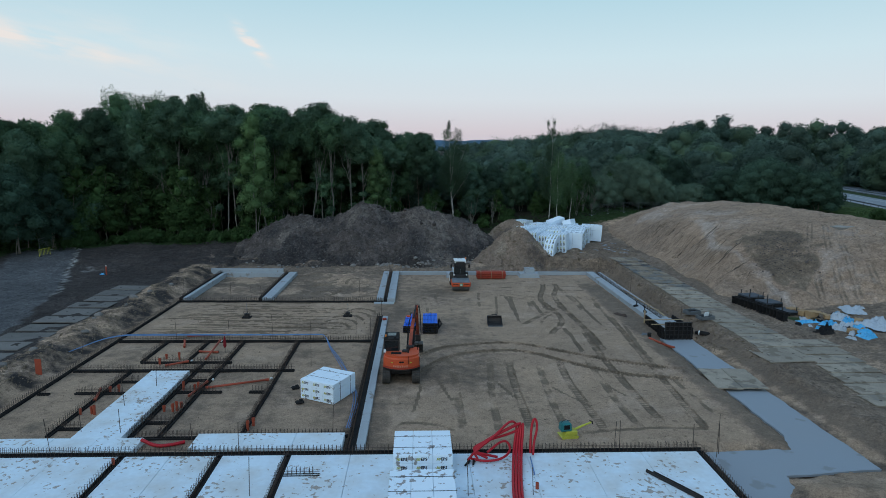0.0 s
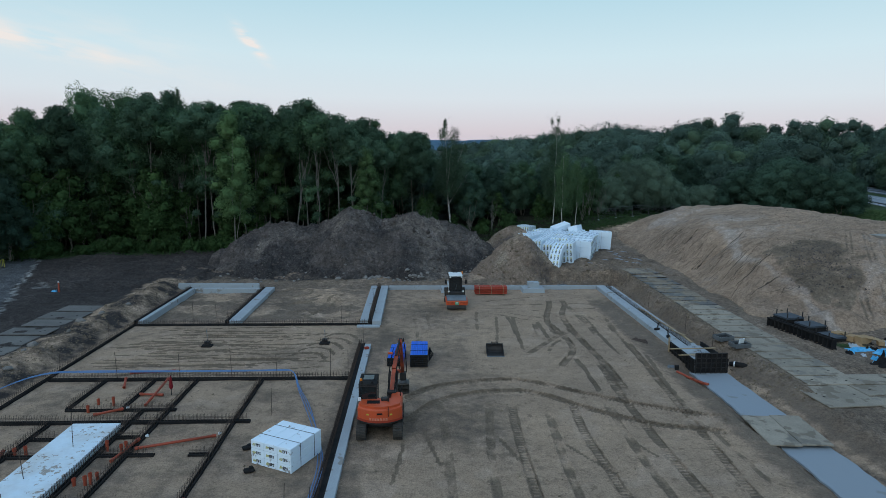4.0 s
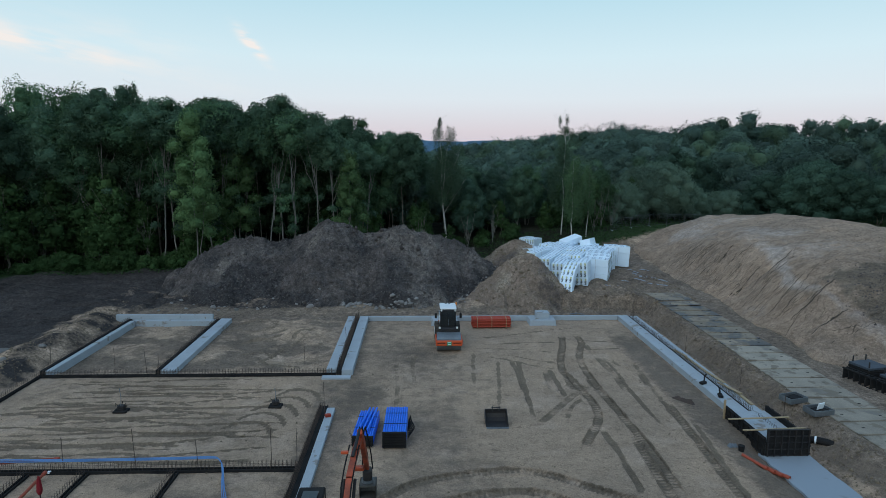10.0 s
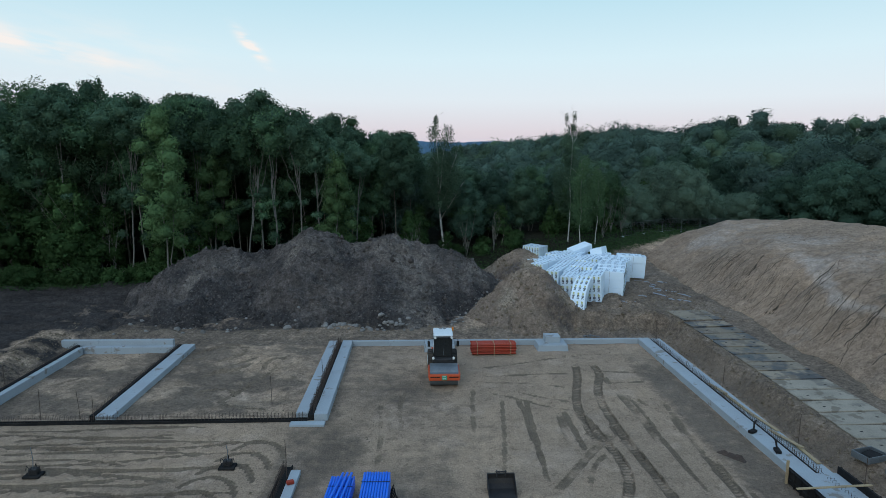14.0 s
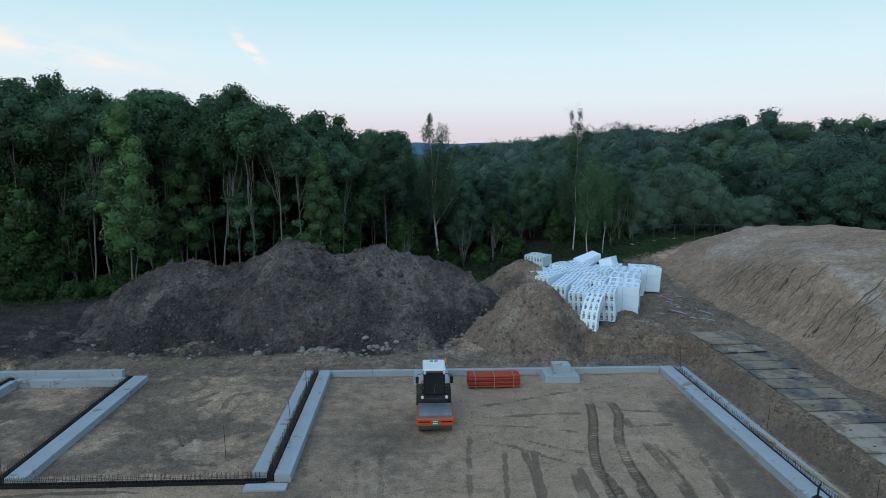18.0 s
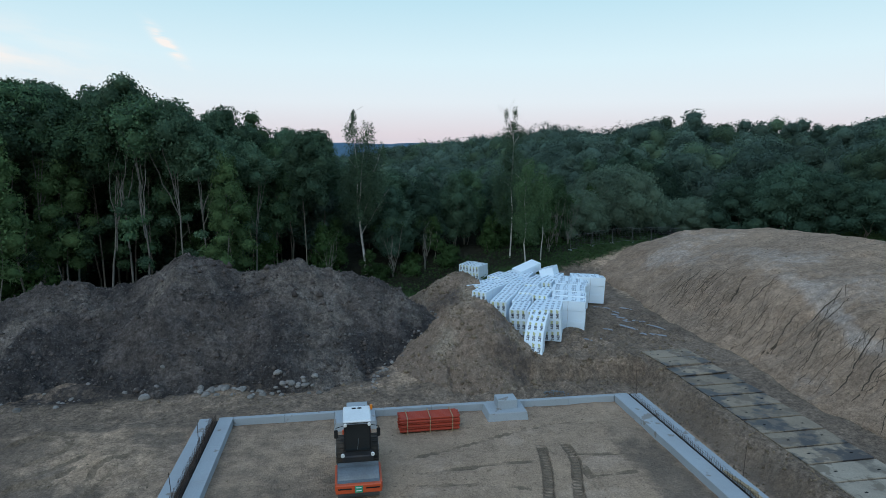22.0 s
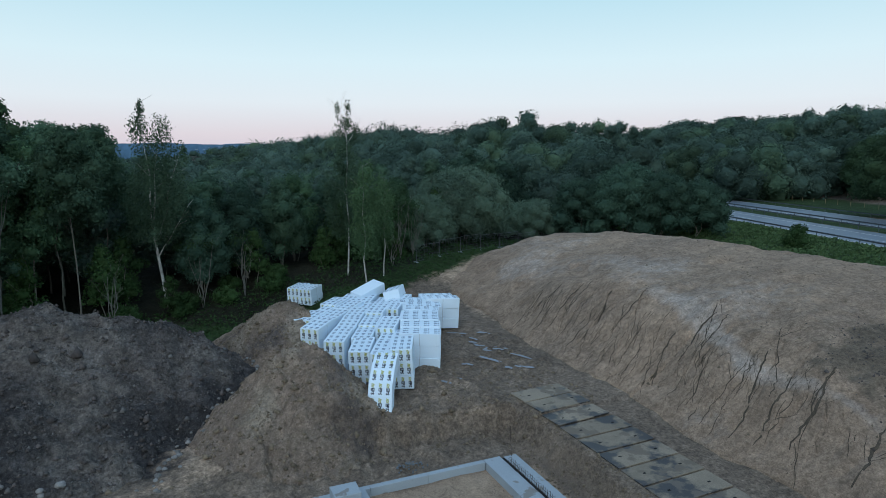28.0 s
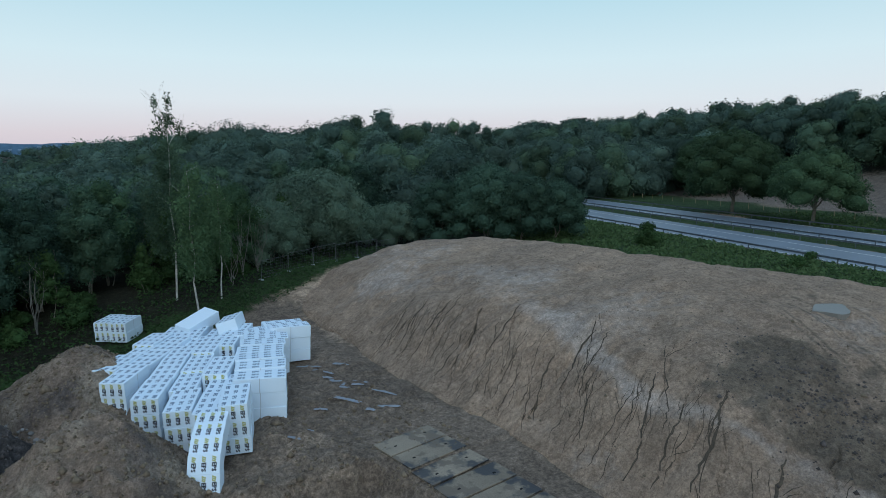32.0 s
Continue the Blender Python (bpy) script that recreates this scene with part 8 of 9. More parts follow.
part("engine_hood", Shape().box(0, 1.55, 1.42, 1.3, 1.7, 0.8, 0.12, taper=0.94), WHITE, ro, "white engine hood")
part("rear_bumper", Shape().box(0, 2.45, 0.95, 1.5, 0.2, 0.5, 0.05), ORANGE, ro)

# ---- walk-behind plate compactor ----
co = thing("plate_compactor", pose(5.15, 34.25, 0.0, 0, 0, 8), "teal and yellow plate compactor with a handle", "compactor")
part("base_plate", Shape().prism([(-0.5, 0.12), (-0.42, 0.02), (0.42, 0.02), (0.5, 0.12), (0.46, 0.16), (-0.46, 0.16)], "y", -0.33, 0.33), YELLOW, co)
part("exciter", Shape().box(0.1, 0, 0.28, 0.7, 0.5, 0.26, 0.04), YELLOW, co)
part("engine_cover", Shape().box(-0.18, 0, 0.62, 0.66, 0.52, 0.5, 0.09, taper=0.88), TEAL, co, "teal engine cover")
part("grille", Shape().box(-0.18, -0.25, 0.66, 0.32, 0.04, 0.24, 0.01), BLACK, co)
part("lifting_eye", Shape().tube([(-0.45, 0, 0.86), (-0.2, 0, 1.0), (0.1, 0, 0.9)], 0.02, 6), DARK_STEEL, co)
handle = part("handle", Shape().tube([(0.35, 0, 0.4), (0.8, 0, 0.58), (1.3, 0, 0.74)], [0.07, 0.055, 0.045], 8), YELLOW, co, "yellow tow bar handle")
part("grip", Shape().tube([(1.3, -0.18, 0.74), (1.36, 0, 0.78), (1.3, 0.18, 0.74)], 0.035, 8), BLACK, handle)

# ---- loose digging bucket ----
lb = thing("loose_bucket", pose(3.85, 55.9, 0.0), "empty dark steel grading bucket on the sand", "bucket")
sec = [(-0.45, 0.02), (0.35, 0.0), (0.62, 0.14), (0.72, 0.42), (0.66, 0.68), (0.58, 0.68), (0.62, 0.42), (0.55, 0.2), (0.32, 0.07), (-0.45, 0.06)]
part("shell", Shape().prism(sec, "x", -0.62, 0.62), DARK_STEEL, lb)
for x in (-0.65, 0.62):
    part("cheek", Shape().prism([(-0.45, 0.02), (0.35, 0.0), (0.62, 0.14), (0.72, 0.42), (0.66, 0.68), (0.3, 0.5)], "x", x, x + 0.03), DARK_STEEL, lb)
part("blade", Shape().box(0, -0.5, 0.03, 1.3, 0.22, 0.03, 0.006), GREY_STEEL, lb, "worn bright cutting edge")
for x in (-0.2, 0.2):
    part("hanger", Shape().prism([(0.4, 0.6), (0.66, 0.6), (0.6, 0.86), (0.46, 0.86)], "x", x - 0.02, x + 0.02), DARK_STEEL, lb)
part("pin", Shape().rod((-0.26, 0.53, 0.8), (0.26, 0.53, 0.8), 0.035, 8), DARK_STEEL, lb)

# ---- pipe bundles ----
def pipe_bundle(name, m, nx, nz, length, r, mat, label, along="y", band_mat=BLACK, crates=True):
    ob = thing(name, m, label, "pipe bundle", "pipe bundles")
    for k in range(nz):
        for i in range(nx - (k % 2)):
            x, z = (i + 0.5 * (k % 2) - (nx - 1) / 2) * 2 * r, r + k * r * 1.74 + 0.08
            jig = 0.06 * math.sin(3.1 * i + 1.7 * k)
            p = part("pipe", Shape().pipe((x, -length / 2 + jig, z), (x, length / 2 + jig, z), r * 0.97, 0.01, 10), mat, ob)
    h = nz * r * 1.74 + 0.12
    for y in (-length * 0.3, length * 0.3) if crates else (-length * 0.38, 0, length * 0.38):
        b = Shape()
        b.box(0, y, 0.04, nx * 2 * r + 0.1, 0.08, 0.07, 0.01)
        b.box(0, y, h + 0.02, nx * 2 * r + 0.06, 0.05, 0.02, 0.004)
        for s_ in (-1, 1):
            b.box(s_ * (nx * r + 0.03), y, h / 2, 0.04, 0.05, h, 0.004)
        part("band", b, band_mat, ob)
    return ob


def blue_bundle(m, nx, layers, length, label):
    """Blue pipes with black socket ends, laid in trays."""
    blue_pipe = Shape().pipe((0, -length / 2, 0), (0, length / 2, 0), 0.06, 0.008, 10).mesh("pipe", BLUE_PIPE)
    ob = thing("blue_pipe_bundle", m, label, "pipe bundle", "pipe bundles")
    for k in range(layers):
        for i in range(nx):
            x, z = (i - (nx - 1) / 2) * 0.125, 0.12 + 0.15 * k
            part("pipe", blue_pipe, BLUE_PIPE, ob, at=pose(x, 0.03 * math.sin(2 * i + k), z))
        tray = Shape()
        tray.box(0, -length / 2 - 0.06, 0.12 + 0.15 * k, nx * 0.125 + 0.04, 0.10, 0.12, 0.02)
        for i in range(nx):
            x = (i - (nx - 1) / 2) * 0.125
            tray.tube([(x, -length / 2 - 0.16, 0.12 + 0.15 * k), (x, -length / 2 - 0.04, 0.12 + 0.15 * k)], 0.055, 8)
        part("end_caps", tray, BLACK, ob, "black socket ends")
    for y in (-length * 0.2, length * 0.22):
        part("band", Shape().box(0, y, 0.12 + 0.15 * layers - 0.08, nx * 0.125 + 0.04, 0.04, 0.012, 0.002), BLACK, ob)
    return ob


b1 = blue_bundle(pose(-1.95, 54.8, 0, 0, 0, -1), 10, 6, 3.2, "bundle of bright blue pipes with black ends")
tangle = Shape()
for k in range(6):
    a = 0.9 * k
    tangle.tube([(0.7, -0.6 + 0.25 * k, 0.1), (0.95 + 0.1 * math.sin(a), -0.5 + 0.25 * k, 0.45), (0.8, -0.35 + 0.22 * k, 0.75), (0.68, -0.4 + 0.25 * k, 0.4)], 0.03, 6)
part("cut_strap", tangle, BLACK, b1, "tangle of cut black straps")
b2 = blue_bundle(pose(-3.6, 55.0, 0, 0, 0, -3), 9, 4, 3.2, "half-used bundle of bright blue pipes")
for k in range(3):
    part("loose_pipe", Shape().pipe((-0.3 + 0.25 * k, -1.4, 0.76), (0.0 + 0.2 * k, 1.6, 0.78), 0.06, 0.008, 10), BLUE_PIPE, b2)
pipe_bundle("red_pipe_bundle", pose(5.85, 75.9, 0.0, 0, 0, 91), 8, 6, 3.4, 0.075, RED_PIPE, "strapped bundle of red-brown plastic pipes", crates=False, band_mat=TIMBER)

# ---- concrete footing blocks on the north wall ----
for x, y in ((10.65, 77.0), (1.7, 77.1)):
    fb = thing("footing_block", pose(x, y, -0.1), "stepped concrete footing block at the wall", "footing block", "footing blocks")
    part("base", Shape().box(0, 0, 0.28, 2.5, 1.75, 0.62, 0.03, taper=0.93), CONCRETE, fb)
    part("plinth", Shape().box(0.1, 0.25, 0.85, 1.2, 1.0, 0.55, 0.02), CONCRETE, fb)
for x, y in ((14.6, 79.6),):
    X = Shape()
    gd = random.Random(2)
    for k in range(60):
        a, r = gd.uniform(0, 6.28), gd.uniform(0, 0.9)
        X.box(r * math.cos(a) * 1.2, r * math.sin(a) * 0.7, max(0.02, 0.3 * (1 - r)), 0.09, 0.08, 0.07, 0.02, gd.uniform(0, 90))
    tagged(solid("gravel_pile", X, GREY_STEEL, "small pile of grey-blue gravel behind the wall", "gravel", pose(x, y, floor_at(x, y)), kind="stuff"))


# ---- road plates ----
plate_dice = random.Random(9)
hole = Shape().box(0, 0, 0, 0.16, 0.10, 0.008, 0.002)
hole_mesh = hole.mesh("grip_hole", BLACK)


def road_plate(x, y, w, d, turn=0.0, mat=PLATE, label="worn timber road plate laid on soil"):
    s = Shape().box(0, 0, 0.035, w - 0.05, d - 0.07, 0.07, 0.008)
    ob = thing("road_plate", pose(x, y, floor_level(x, y, w, d), plate_dice.uniform(-0.3, 0.3), plate_dice.uniform(-0.3, 0.3), turn + plate_dice.uniform(-0.8, 0.8)), label, "road plate", "road plates")
    part("plate", s, mat, ob)
    for k in (-0.28, 0.3):
        part("grip_hole", hole_mesh, BLACK, ob, at=pose(k * w, plate_dice.uniform(-0.1, 0.1) * d, 0.073))


def floor_level(x, y, w, d):
    return sum(floor_at(x + a * w * 0.45, y + b * d * 0.45) for a in (-1, 0, 1) for b in (-1, 0, 1)) / 9 + 0.0


y = 48.0
while y < 82.4:
    lx = float(np.interp(y, [45, 51, 57, 66, 76, 84], [23.3, 23.3, 23.0, 23.1, 22.9, 22.5]))
    w = 3.75 if y < 78 else 3.6
    wet = y > 66
    road_plate(lx + w / 2, y + 0.8, w, 1.6, 1.0 if y < 78 else 4.0, PLATE_DARK if wet else PLATE, "dark wet road plate laid on soil" if wet else "worn pale road plate laid on soil")
    y += 1.61
road_plate(24.15, 46.3, 3.7, 3.3, 3.0)
for k, (x0, y0) in enumerate(((26.3, 48.05), (25.95, 46.25), (25.75, 44.45), (25.55, 42.65), (25.3, 40.85), (25.0, 39.05), (24.7, 37.25))):
    road_plate(x0 + 1.9, y0 + 0.9, 3.75, 1.78, 1.5)
for k in range(2):
    ob = thing("road_plate", pose(17.75 + 1.72 * k, 42.7, 0.0, 0, 0, -5), "pale road plate bridging the trench", "road plate", "road plates")
    part("plate", Shape().box(0, 0, 0.0, 1.68, 3.7, 0.08, 0.01), PLATE, ob)
y = 42.0
k = 0
while y < 68.5:
    road_plate(-33.7 + 0.02 * (y - 44), y + 1.2, 3.4 + 0.4 * (k % 2), 1.95 if k % 3 else 2.25, -1.0 - 0.05 * (y - 44), PLATE_GREY, "worn grey road plate beside the bank")
    y += 2.44
    k += 1

# ---- stacked shuttering panels ----
for n, (x, y, turn, count) in enumerate(((30.2, 61.6, 12, 4), (30.6, 59.2, 12, 4), (30.9, 57.2, 12, 2))):
    st = thing("panel_stack", pose(x, y, floor_at(x, y), 0, 0, turn), "stack of dark shuttering panels with blue-grey faces", "panel stack", "panel stacks")
    for k in range(count):
        p = part("panel", Shape().box(0.02 * (k % 2), 0, 0.1 + 0.19 * k, 1.75, 1.6, 0.15, 0.01), BLACK if k < count - 1 else PANEL_FACE, st)
        for q in range(5):
            part("rib", Shape().box(-0.78 + 0.39 * q, 0, 0.02 + 0.19 * k, 0.08, 1.56, 0.05, 0.005), BLACK, p)
    for a, b in ((-0.78, -0.7), (0.78, -0.7), (0.5, 0.7), (-0.6, 0.7)):
        part("stacking_post", Shape().rod((a, b, 0), (a, b, 0.19 * count + 0.4), 0.045, 8), DARK_STEEL, st)
tr = thing("shuttering_truss", pose(28.9, 57.9, 0.55, 0, 0, 103), "long dark shuttering truss leaning beside the panels", "formwork")
for z in (0.12, 0.85):
    for yy in (-0.18, 0.18):
        part("chord", Shape().box(0, yy, z, 6.6, 0.08, 0.1, 0.01), BLACK, tr)
for k in range(17):
    part("strut", Shape().box(-3.2 + 0.4 * k, 0, 0.48, 0.07, 0.44, 0.8, 0.008), BLACK, tr)

# ---- rubbish and packaging east of the plates ----
def crumpled(name, x, y, z, sx, sy, h, mat, label, category, seed, turn=0):
    n = 22
    u = np.linspace(-1, 1, n)
    U, V = np.meshgrid(u, u)
    bump = np.abs(rough_noise(U * 2 + seed, V * 2, 1.1, 3, seed)) * 0.7 + 0.4 * (1 - U ** 2) * (1 - V ** 2) + 0.30 * np.abs(rough_noise(U * 2, V * 2 + seed, 2.8, 3, seed + 1))
    wob = 1 + 0.16 * lattice(np.arctan2(V, U) * 2.2, U * 0, seed)
    Z = h * bump * np.clip((1 - np.maximum(np.abs(U), np.abs(V))) * 3.5, 0, 1)
    me = quick_mesh(name, np.stack([U * sx / 2 * wob, V * sy / 2 * wob, Z], -1).reshape(-1, 3), grid_faces(n, n), [mat], smooth=False)
    ob = tagged(new(name, me), label, category)
    ob.matrix_world = pose(x, y, z, 0, 0, turn)
    return ob


fz = floor_at
crumpled("white_sheet", 36.2, 52.2, fz(36.2, 52.2) - 0.02, 2.6, 2.6, 0.6, SHEET_WHITE, "large white plastic sheet over a rubbish heap", "plastic sheet", 3, 20)
crumpled("clear_sheet", 37.4, 57.0, fz(37.4, 57) - 0.02, 2.4, 1.8, 0.45, SHEET_WHITE, "crumpled clear plastic film", "plastic sheet", 4, 70)
for k, (x, y, a, b, h) in enumerate(((31.9, 54.9, 2.0, 0.8, 0.2), (33.1, 53.9, 1.4, 1.1, 0.4), (35.2, 54.4, 1.5, 1.2, 0.4), (34.4, 51.7, 1.7, 1.4, 0.4), (33.6, 50.0, 1.3, 1.2, 0.35))):
    crumpled("blue_sheet", x, y, fz(x, y) - 0.02, a, b, h, SHEET_BLUE, "crumpled light blue plastic sheet", "plastic sheet", 10 + k, 25 * k)
for k, (x, y, a) in enumerate(((34.2, 53.0, 1.3), (35.2, 55.6, 1.5), (32.8, 52.4, 1.0))):
    crumpled("film_heap", x, y, fz(x, y) - 0.02, a, a, 0.5, SHEET_WHITE, "small heap of crumpled plastic film", "plastic film", 20 + k, 40 * k)
crumpled("black_sack", 31.0, 51.3, fz(31, 51.3) - 0.02, 1.5, 0.9, 0.6, BLACK, "full black rubbish sack", "sack", 30, 10)
for k, (x, y, r, s_) in enumerate(((31.9, 57.6, 20, 0.8), (32.6, 57.0, 35, 0.75), (33.1, 56.4, 10, 0.9), (35.4, 53.6, 50, 0.7), (33.0, 51.0, 15, 0.6), (34.1, 55.8, 70, 0.55))):
    box = thing("cardboard_box", pose(x, y, fz(x, y), 0, 0, r), "brown cardboard box in the rubbish", "box", "cardboard boxes")
    part("carton", Shape().box(0, 0, 0.3 * s_ + 0.05, 1.1 * s_, 0.75 * s_, 0.62 * s_, 0.02), CARD, box)
    part("flap", Shape().box(0.3 * s_, -0.45 * s_, 0.62 * s_, 0.7 * s_, 0.3 * s_, 0.015, 0.004, rx=28), CARD, box)

# crates, rolled mat and loose pipes by the shuttering
for x, y, r in ((22.35, 57.4, 15), (22.75, 55.6, 8)):
    cr = thing("steel_crate", pose(x, y, fz(x, y) + 0.02, 0, 0, r), "open grey steel crate on the bank", "crate", "crates")
    part("floor", Shape().box(0, 0, 0.05, 1.3, 0.95, 0.08, 0.01), GREY_STEEL, cr)
    for sx, sy, wx, wy in ((-0.63, 0, 0.04, 0.95), (0.63, 0, 0.04, 0.95), (0, -0.46, 1.3, 0.04), (0, 0.46, 1.3, 0.04)):
        part("side", Shape().box(sx, sy, 0.2, wx, wy, 0.3, 0.008), GREY_STEEL, cr)
    part("contents", Shape().box(0.1, 0, 0.16, 0.9, 0.7, 0.2, 0.06, 12), BLACK, cr)
solid("white_board", Shape().box(0, 0, 0.3, 0.5, 0.06, 0.55, 0.01, rx=12), WHITE, "pale board leaning in the crate", "board", pose(22.85, 55.6, fz(22.75, 55.6) + 0.1, 0, 0, 20))
roll = thing("rolled_mat", pose(21.6, 53.5, fz(21.6, 53.5) + 0.16, 0, 0, -35), "black rolled membrane with a white tie", "roll")
part("roll", Shape().tube([(-0.6, 0, 0), (-0.3, 0, 0.03), (0.3, 0, 0.02), (0.65, 0, -0.02)], [0.15, 0.19, 0.21, 0.17], 12), BLACK, roll)
part("tie", Shape().tube([(-0.32, 0, 0.03), (-0.22, 0, 0.03)], 0.205, 12), WHITE, roll)
for k in range(4):
    ob = thing("orange_pipe", pose(16.55 + 0.22 * k, 51.2 - 0.22 * k, fz(16.6 + 0.22 * k, 51) + 0.09, 0, 0, -72 + 4 * k), "short orange drain pipe on the trench edge", "drain pipe", "loose orange pipes")
    part("pipe", Shape().pipe((-0.75, 0, 0), (0.75, 0, 0), 0.085, 0.012), ORANGE_PIPE, ob)
    part("socket", Shape().pipe((0.58, 0, 0), (0.80, 0, 0), 0.10, 0.012), ORANGE_PIPE, ob)
solid("bucket", Shape().tube([(0, 0, 0), (0, 0, 0.32)], [0.14, 0.17], 14), BLACK, "small black builder's bucket", "bucket", pose(16.5, 52.4, fz(16.5, 52.4)))
crumpled("film_scrap", 16.3, 52.9, fz(16.3, 52.9) - 0.01, 0.5, 0.35, 0.15, GREY_STEEL, "scrap of grey plastic film", "plastic film", 41, 0)
crumpled("scrap_bar", 16.2, 58.9, fz(16.2, 58.9) - 0.01, 1.4, 0.4, 0.18, RUST, "scraps of rusty bar on the sand", "scrap", 42, -50)
scraps = random.Random(14)
for k in range(34):
    x, y = scraps.uniform(30.5, 38.5), scraps.gauss(53.6, 2.0)
    mat, word = scraps.choice(((SHEET_WHITE, "pale plastic"), (SHEET_BLUE, "blue plastic"), (CARD, "torn cardboard"), (TIMBER, "broken timber"), (BLACK, "black foil"), (SHEET_WHITE, "pale plastic")))
    crumpled("waste_scrap", x, y, fz(x, y) - 0.02, scraps.uniform(0.3, 1.1), scraps.uniform(0.25, 0.6), scraps.uniform(0.12, 0.35), mat, "scrap of " + word + " in the rubbish heap", "scrap", 80 + k, scraps.uniform(0, 180))
for k in range(26):
    y = scraps.uniform(85.5, 96)
    x = scraps.gauss(25.4, 0.9) if k % 3 else scraps.uniform(19.5, 23)
    crumpled("film_scrap", x, y, fz(x, y) - 0.02, scraps.uniform(0.5, 1.9), scraps.uniform(0.1, 0.28), 0.07, FILM, "scrap of pale plastic film on soil", "plastic film", 50 + k, scraps.uniform(-70, -30))
solid("brick_scrap", Shape().box(0, 0, 0.09, 0.34, 0.22, 0.18, 0.03), RED_PIPE, "dark red block on the footing", "block", pose(-6.0, 56.7, 0.22, 0, 0, 25))

# ---- stones ----
def stone_mesh(seed):
    d = random.Random(seed)
    bm = bmesh.new()
    bmesh.ops.create_icosphere(bm, subdivisions=2, radius=0.5)
    for v in bm.verts:
        n = noise.noise(v.co * 2.2 + Vector((seed * 3.7, 0, 0)))
        v.co *= 1 + 0.35 * n
        v.co.z *= 0.72
        v.co.x *= 1.15
    me = bpy.data.meshes.new("stone")
    bm.to_mesh(me)
    bm.free()
    me.materials.append(STONE)
    return me


STONES = [stone_mesh(k) for k in range(6)]
st = random.Random(31)


def ground_or_heap(x, y):
    a, b = np.array([float(x)]), np.array([float(y)])
    return floor_at(x, y) + max(0.0, float(dark_heap(a, b)[0]), float(sand_heap(a, b)[0]))


spots = [(st.uniform(-8.5, -0.5), st.gauss(82.6, 0.4), st.uniform(0.2, 0.5)) for _ in range(54)]
spots += [(-11.4, 82.2, 0.75), (-21.0, 82.4, 0.55), (-18.5, 81.6, 0.5)]
valley = np.linspace(3, 9.5, 60)
for k in range(90):
    v = 82 + 0.2 * k
    low = valley[np.argmin(np.maximum(dark_heap(valley, np.full(60, v)), sand_heap(valley, np.full(60, v))))]
    spots.append((float(low) + st.gauss(-0.1, 0.3), v, st.uniform(0.10, 0.34)))
spots += [(st.uniform(-26, -10), st.gauss(83, 0.9), st.uniform(0.15, 0.35)) for _ in range(26)]
for x, y, s in spots:
    ob = tagged(new("stone", STONES[st.randrange(6)]), "rounded grey field stone at the foot of the heap", "stone", "stones")
    ob.matrix_world = pose(x, y, ground_or_heap(x, y) + 0.06 * s, st.uniform(-20, 20), st.uniform(-20, 20), st.uniform(0, 360)) @ Matrix.Diagonal((s, s, s, 1))


def pebbles(name, count, place, size, label, seed, mat=PEBBLE):
    rng = np.random.default_rng(seed)
    base = np.array([(1, 0, 0), (-1, 0, 0), (0, 1, 0), (0, -1, 0), (0, 0, 1), (0, 0, -0.6)], float)
    tri = np.array([(0, 2, 4), (2, 1, 4), (1, 3, 4), (3, 0, 4), (2, 0, 5), (1, 2, 5), (3, 1, 5), (0, 3, 5)])
    pts = place(rng, count)
    n = len(pts)
    s = rng.lognormal(np.log(size), 0.5, n)
    a = rng.uniform(0, 6.28, n)
    R = np.stack([np.stack([np.cos(a), -np.sin(a), 0 * a], -1), np.stack([np.sin(a), np.cos(a), 0 * a], -1), np.stack([0 * a, 0 * a, 1 + 0 * a], -1)], 1)
    shape_ = base[None] * rng.uniform(0.6, 1.2, (n, 6, 1)) * s[:, None, None]
    v = np.einsum("nij,nkj->nki", R, shape_) + pts[:, None]
    f = (tri[None] + 6 * np.arange(n)[:, None, None]).reshape(-1, 3)
    tagged(new(name, quick_mesh(name, v.reshape(-1, 3), f, [mat], smooth=False)), label, "stones", kind="stuff")


def on_heap(rng, n):
    x, y = rng.uniform(-27, 8, n * 3), rng.uniform(81.5, 97, n * 3)
    z = dark_heap(x, y)
    keep = z > 0.05
    x, y, z = x[keep][:n], y[keep][:n], z[keep][:n]
    return np.stack([x, y, ground_height(x, y) + z + 0.01], 1)


def on_bank(rng, n):
    x, y = rng.uniform(-31, -28, n), rng.uniform(38, 80, n)
    x2, y2 = rng.uniform(20.3, 23, n), rng.uniform(46, 82, n)
    x3, y3 = rng.uniform(-30, 20, n // 4), rng.normal(81.4, 0.9, n // 4)
    x, y = np.r_[x, x2, x3], np.r_[y, y2, y3]
    return np.stack([x, y, ground_height(x, y) + 0.01], 1)


def on_mound(rng, n):
    x, y = rng.uniform(29, 52, n * 2), rng.uniform(60, 100, n * 2)
    z = mound(x, y)
    keep = z > 0.2
    x, y, z = x[keep][:n], y[keep][:n], z[keep][:n]
    return np.stack([x, y, ground_height(x, y) + z], 1)


def on_sand(rng, n):
    x, y = rng.uniform(4, 17, n * 3), rng.uniform(79.5, 103, n * 3)
    z = sand_heap(x, y)
    keep = (z > 0.05) & (z > dark_heap(x, y))
    x, y, z = x[keep][:n], y[keep][:n], z[keep][:n]
    x2, y2 = rng.uniform(8, 27, n // 2), rng.uniform(80.2, 90, n // 2)
    return np.concatenate([np.stack([x, y, ground_height(x, y) + z + 0.01], 1), np.stack([x2, y2, ground_height(x2, y2) + 0.01], 1)])


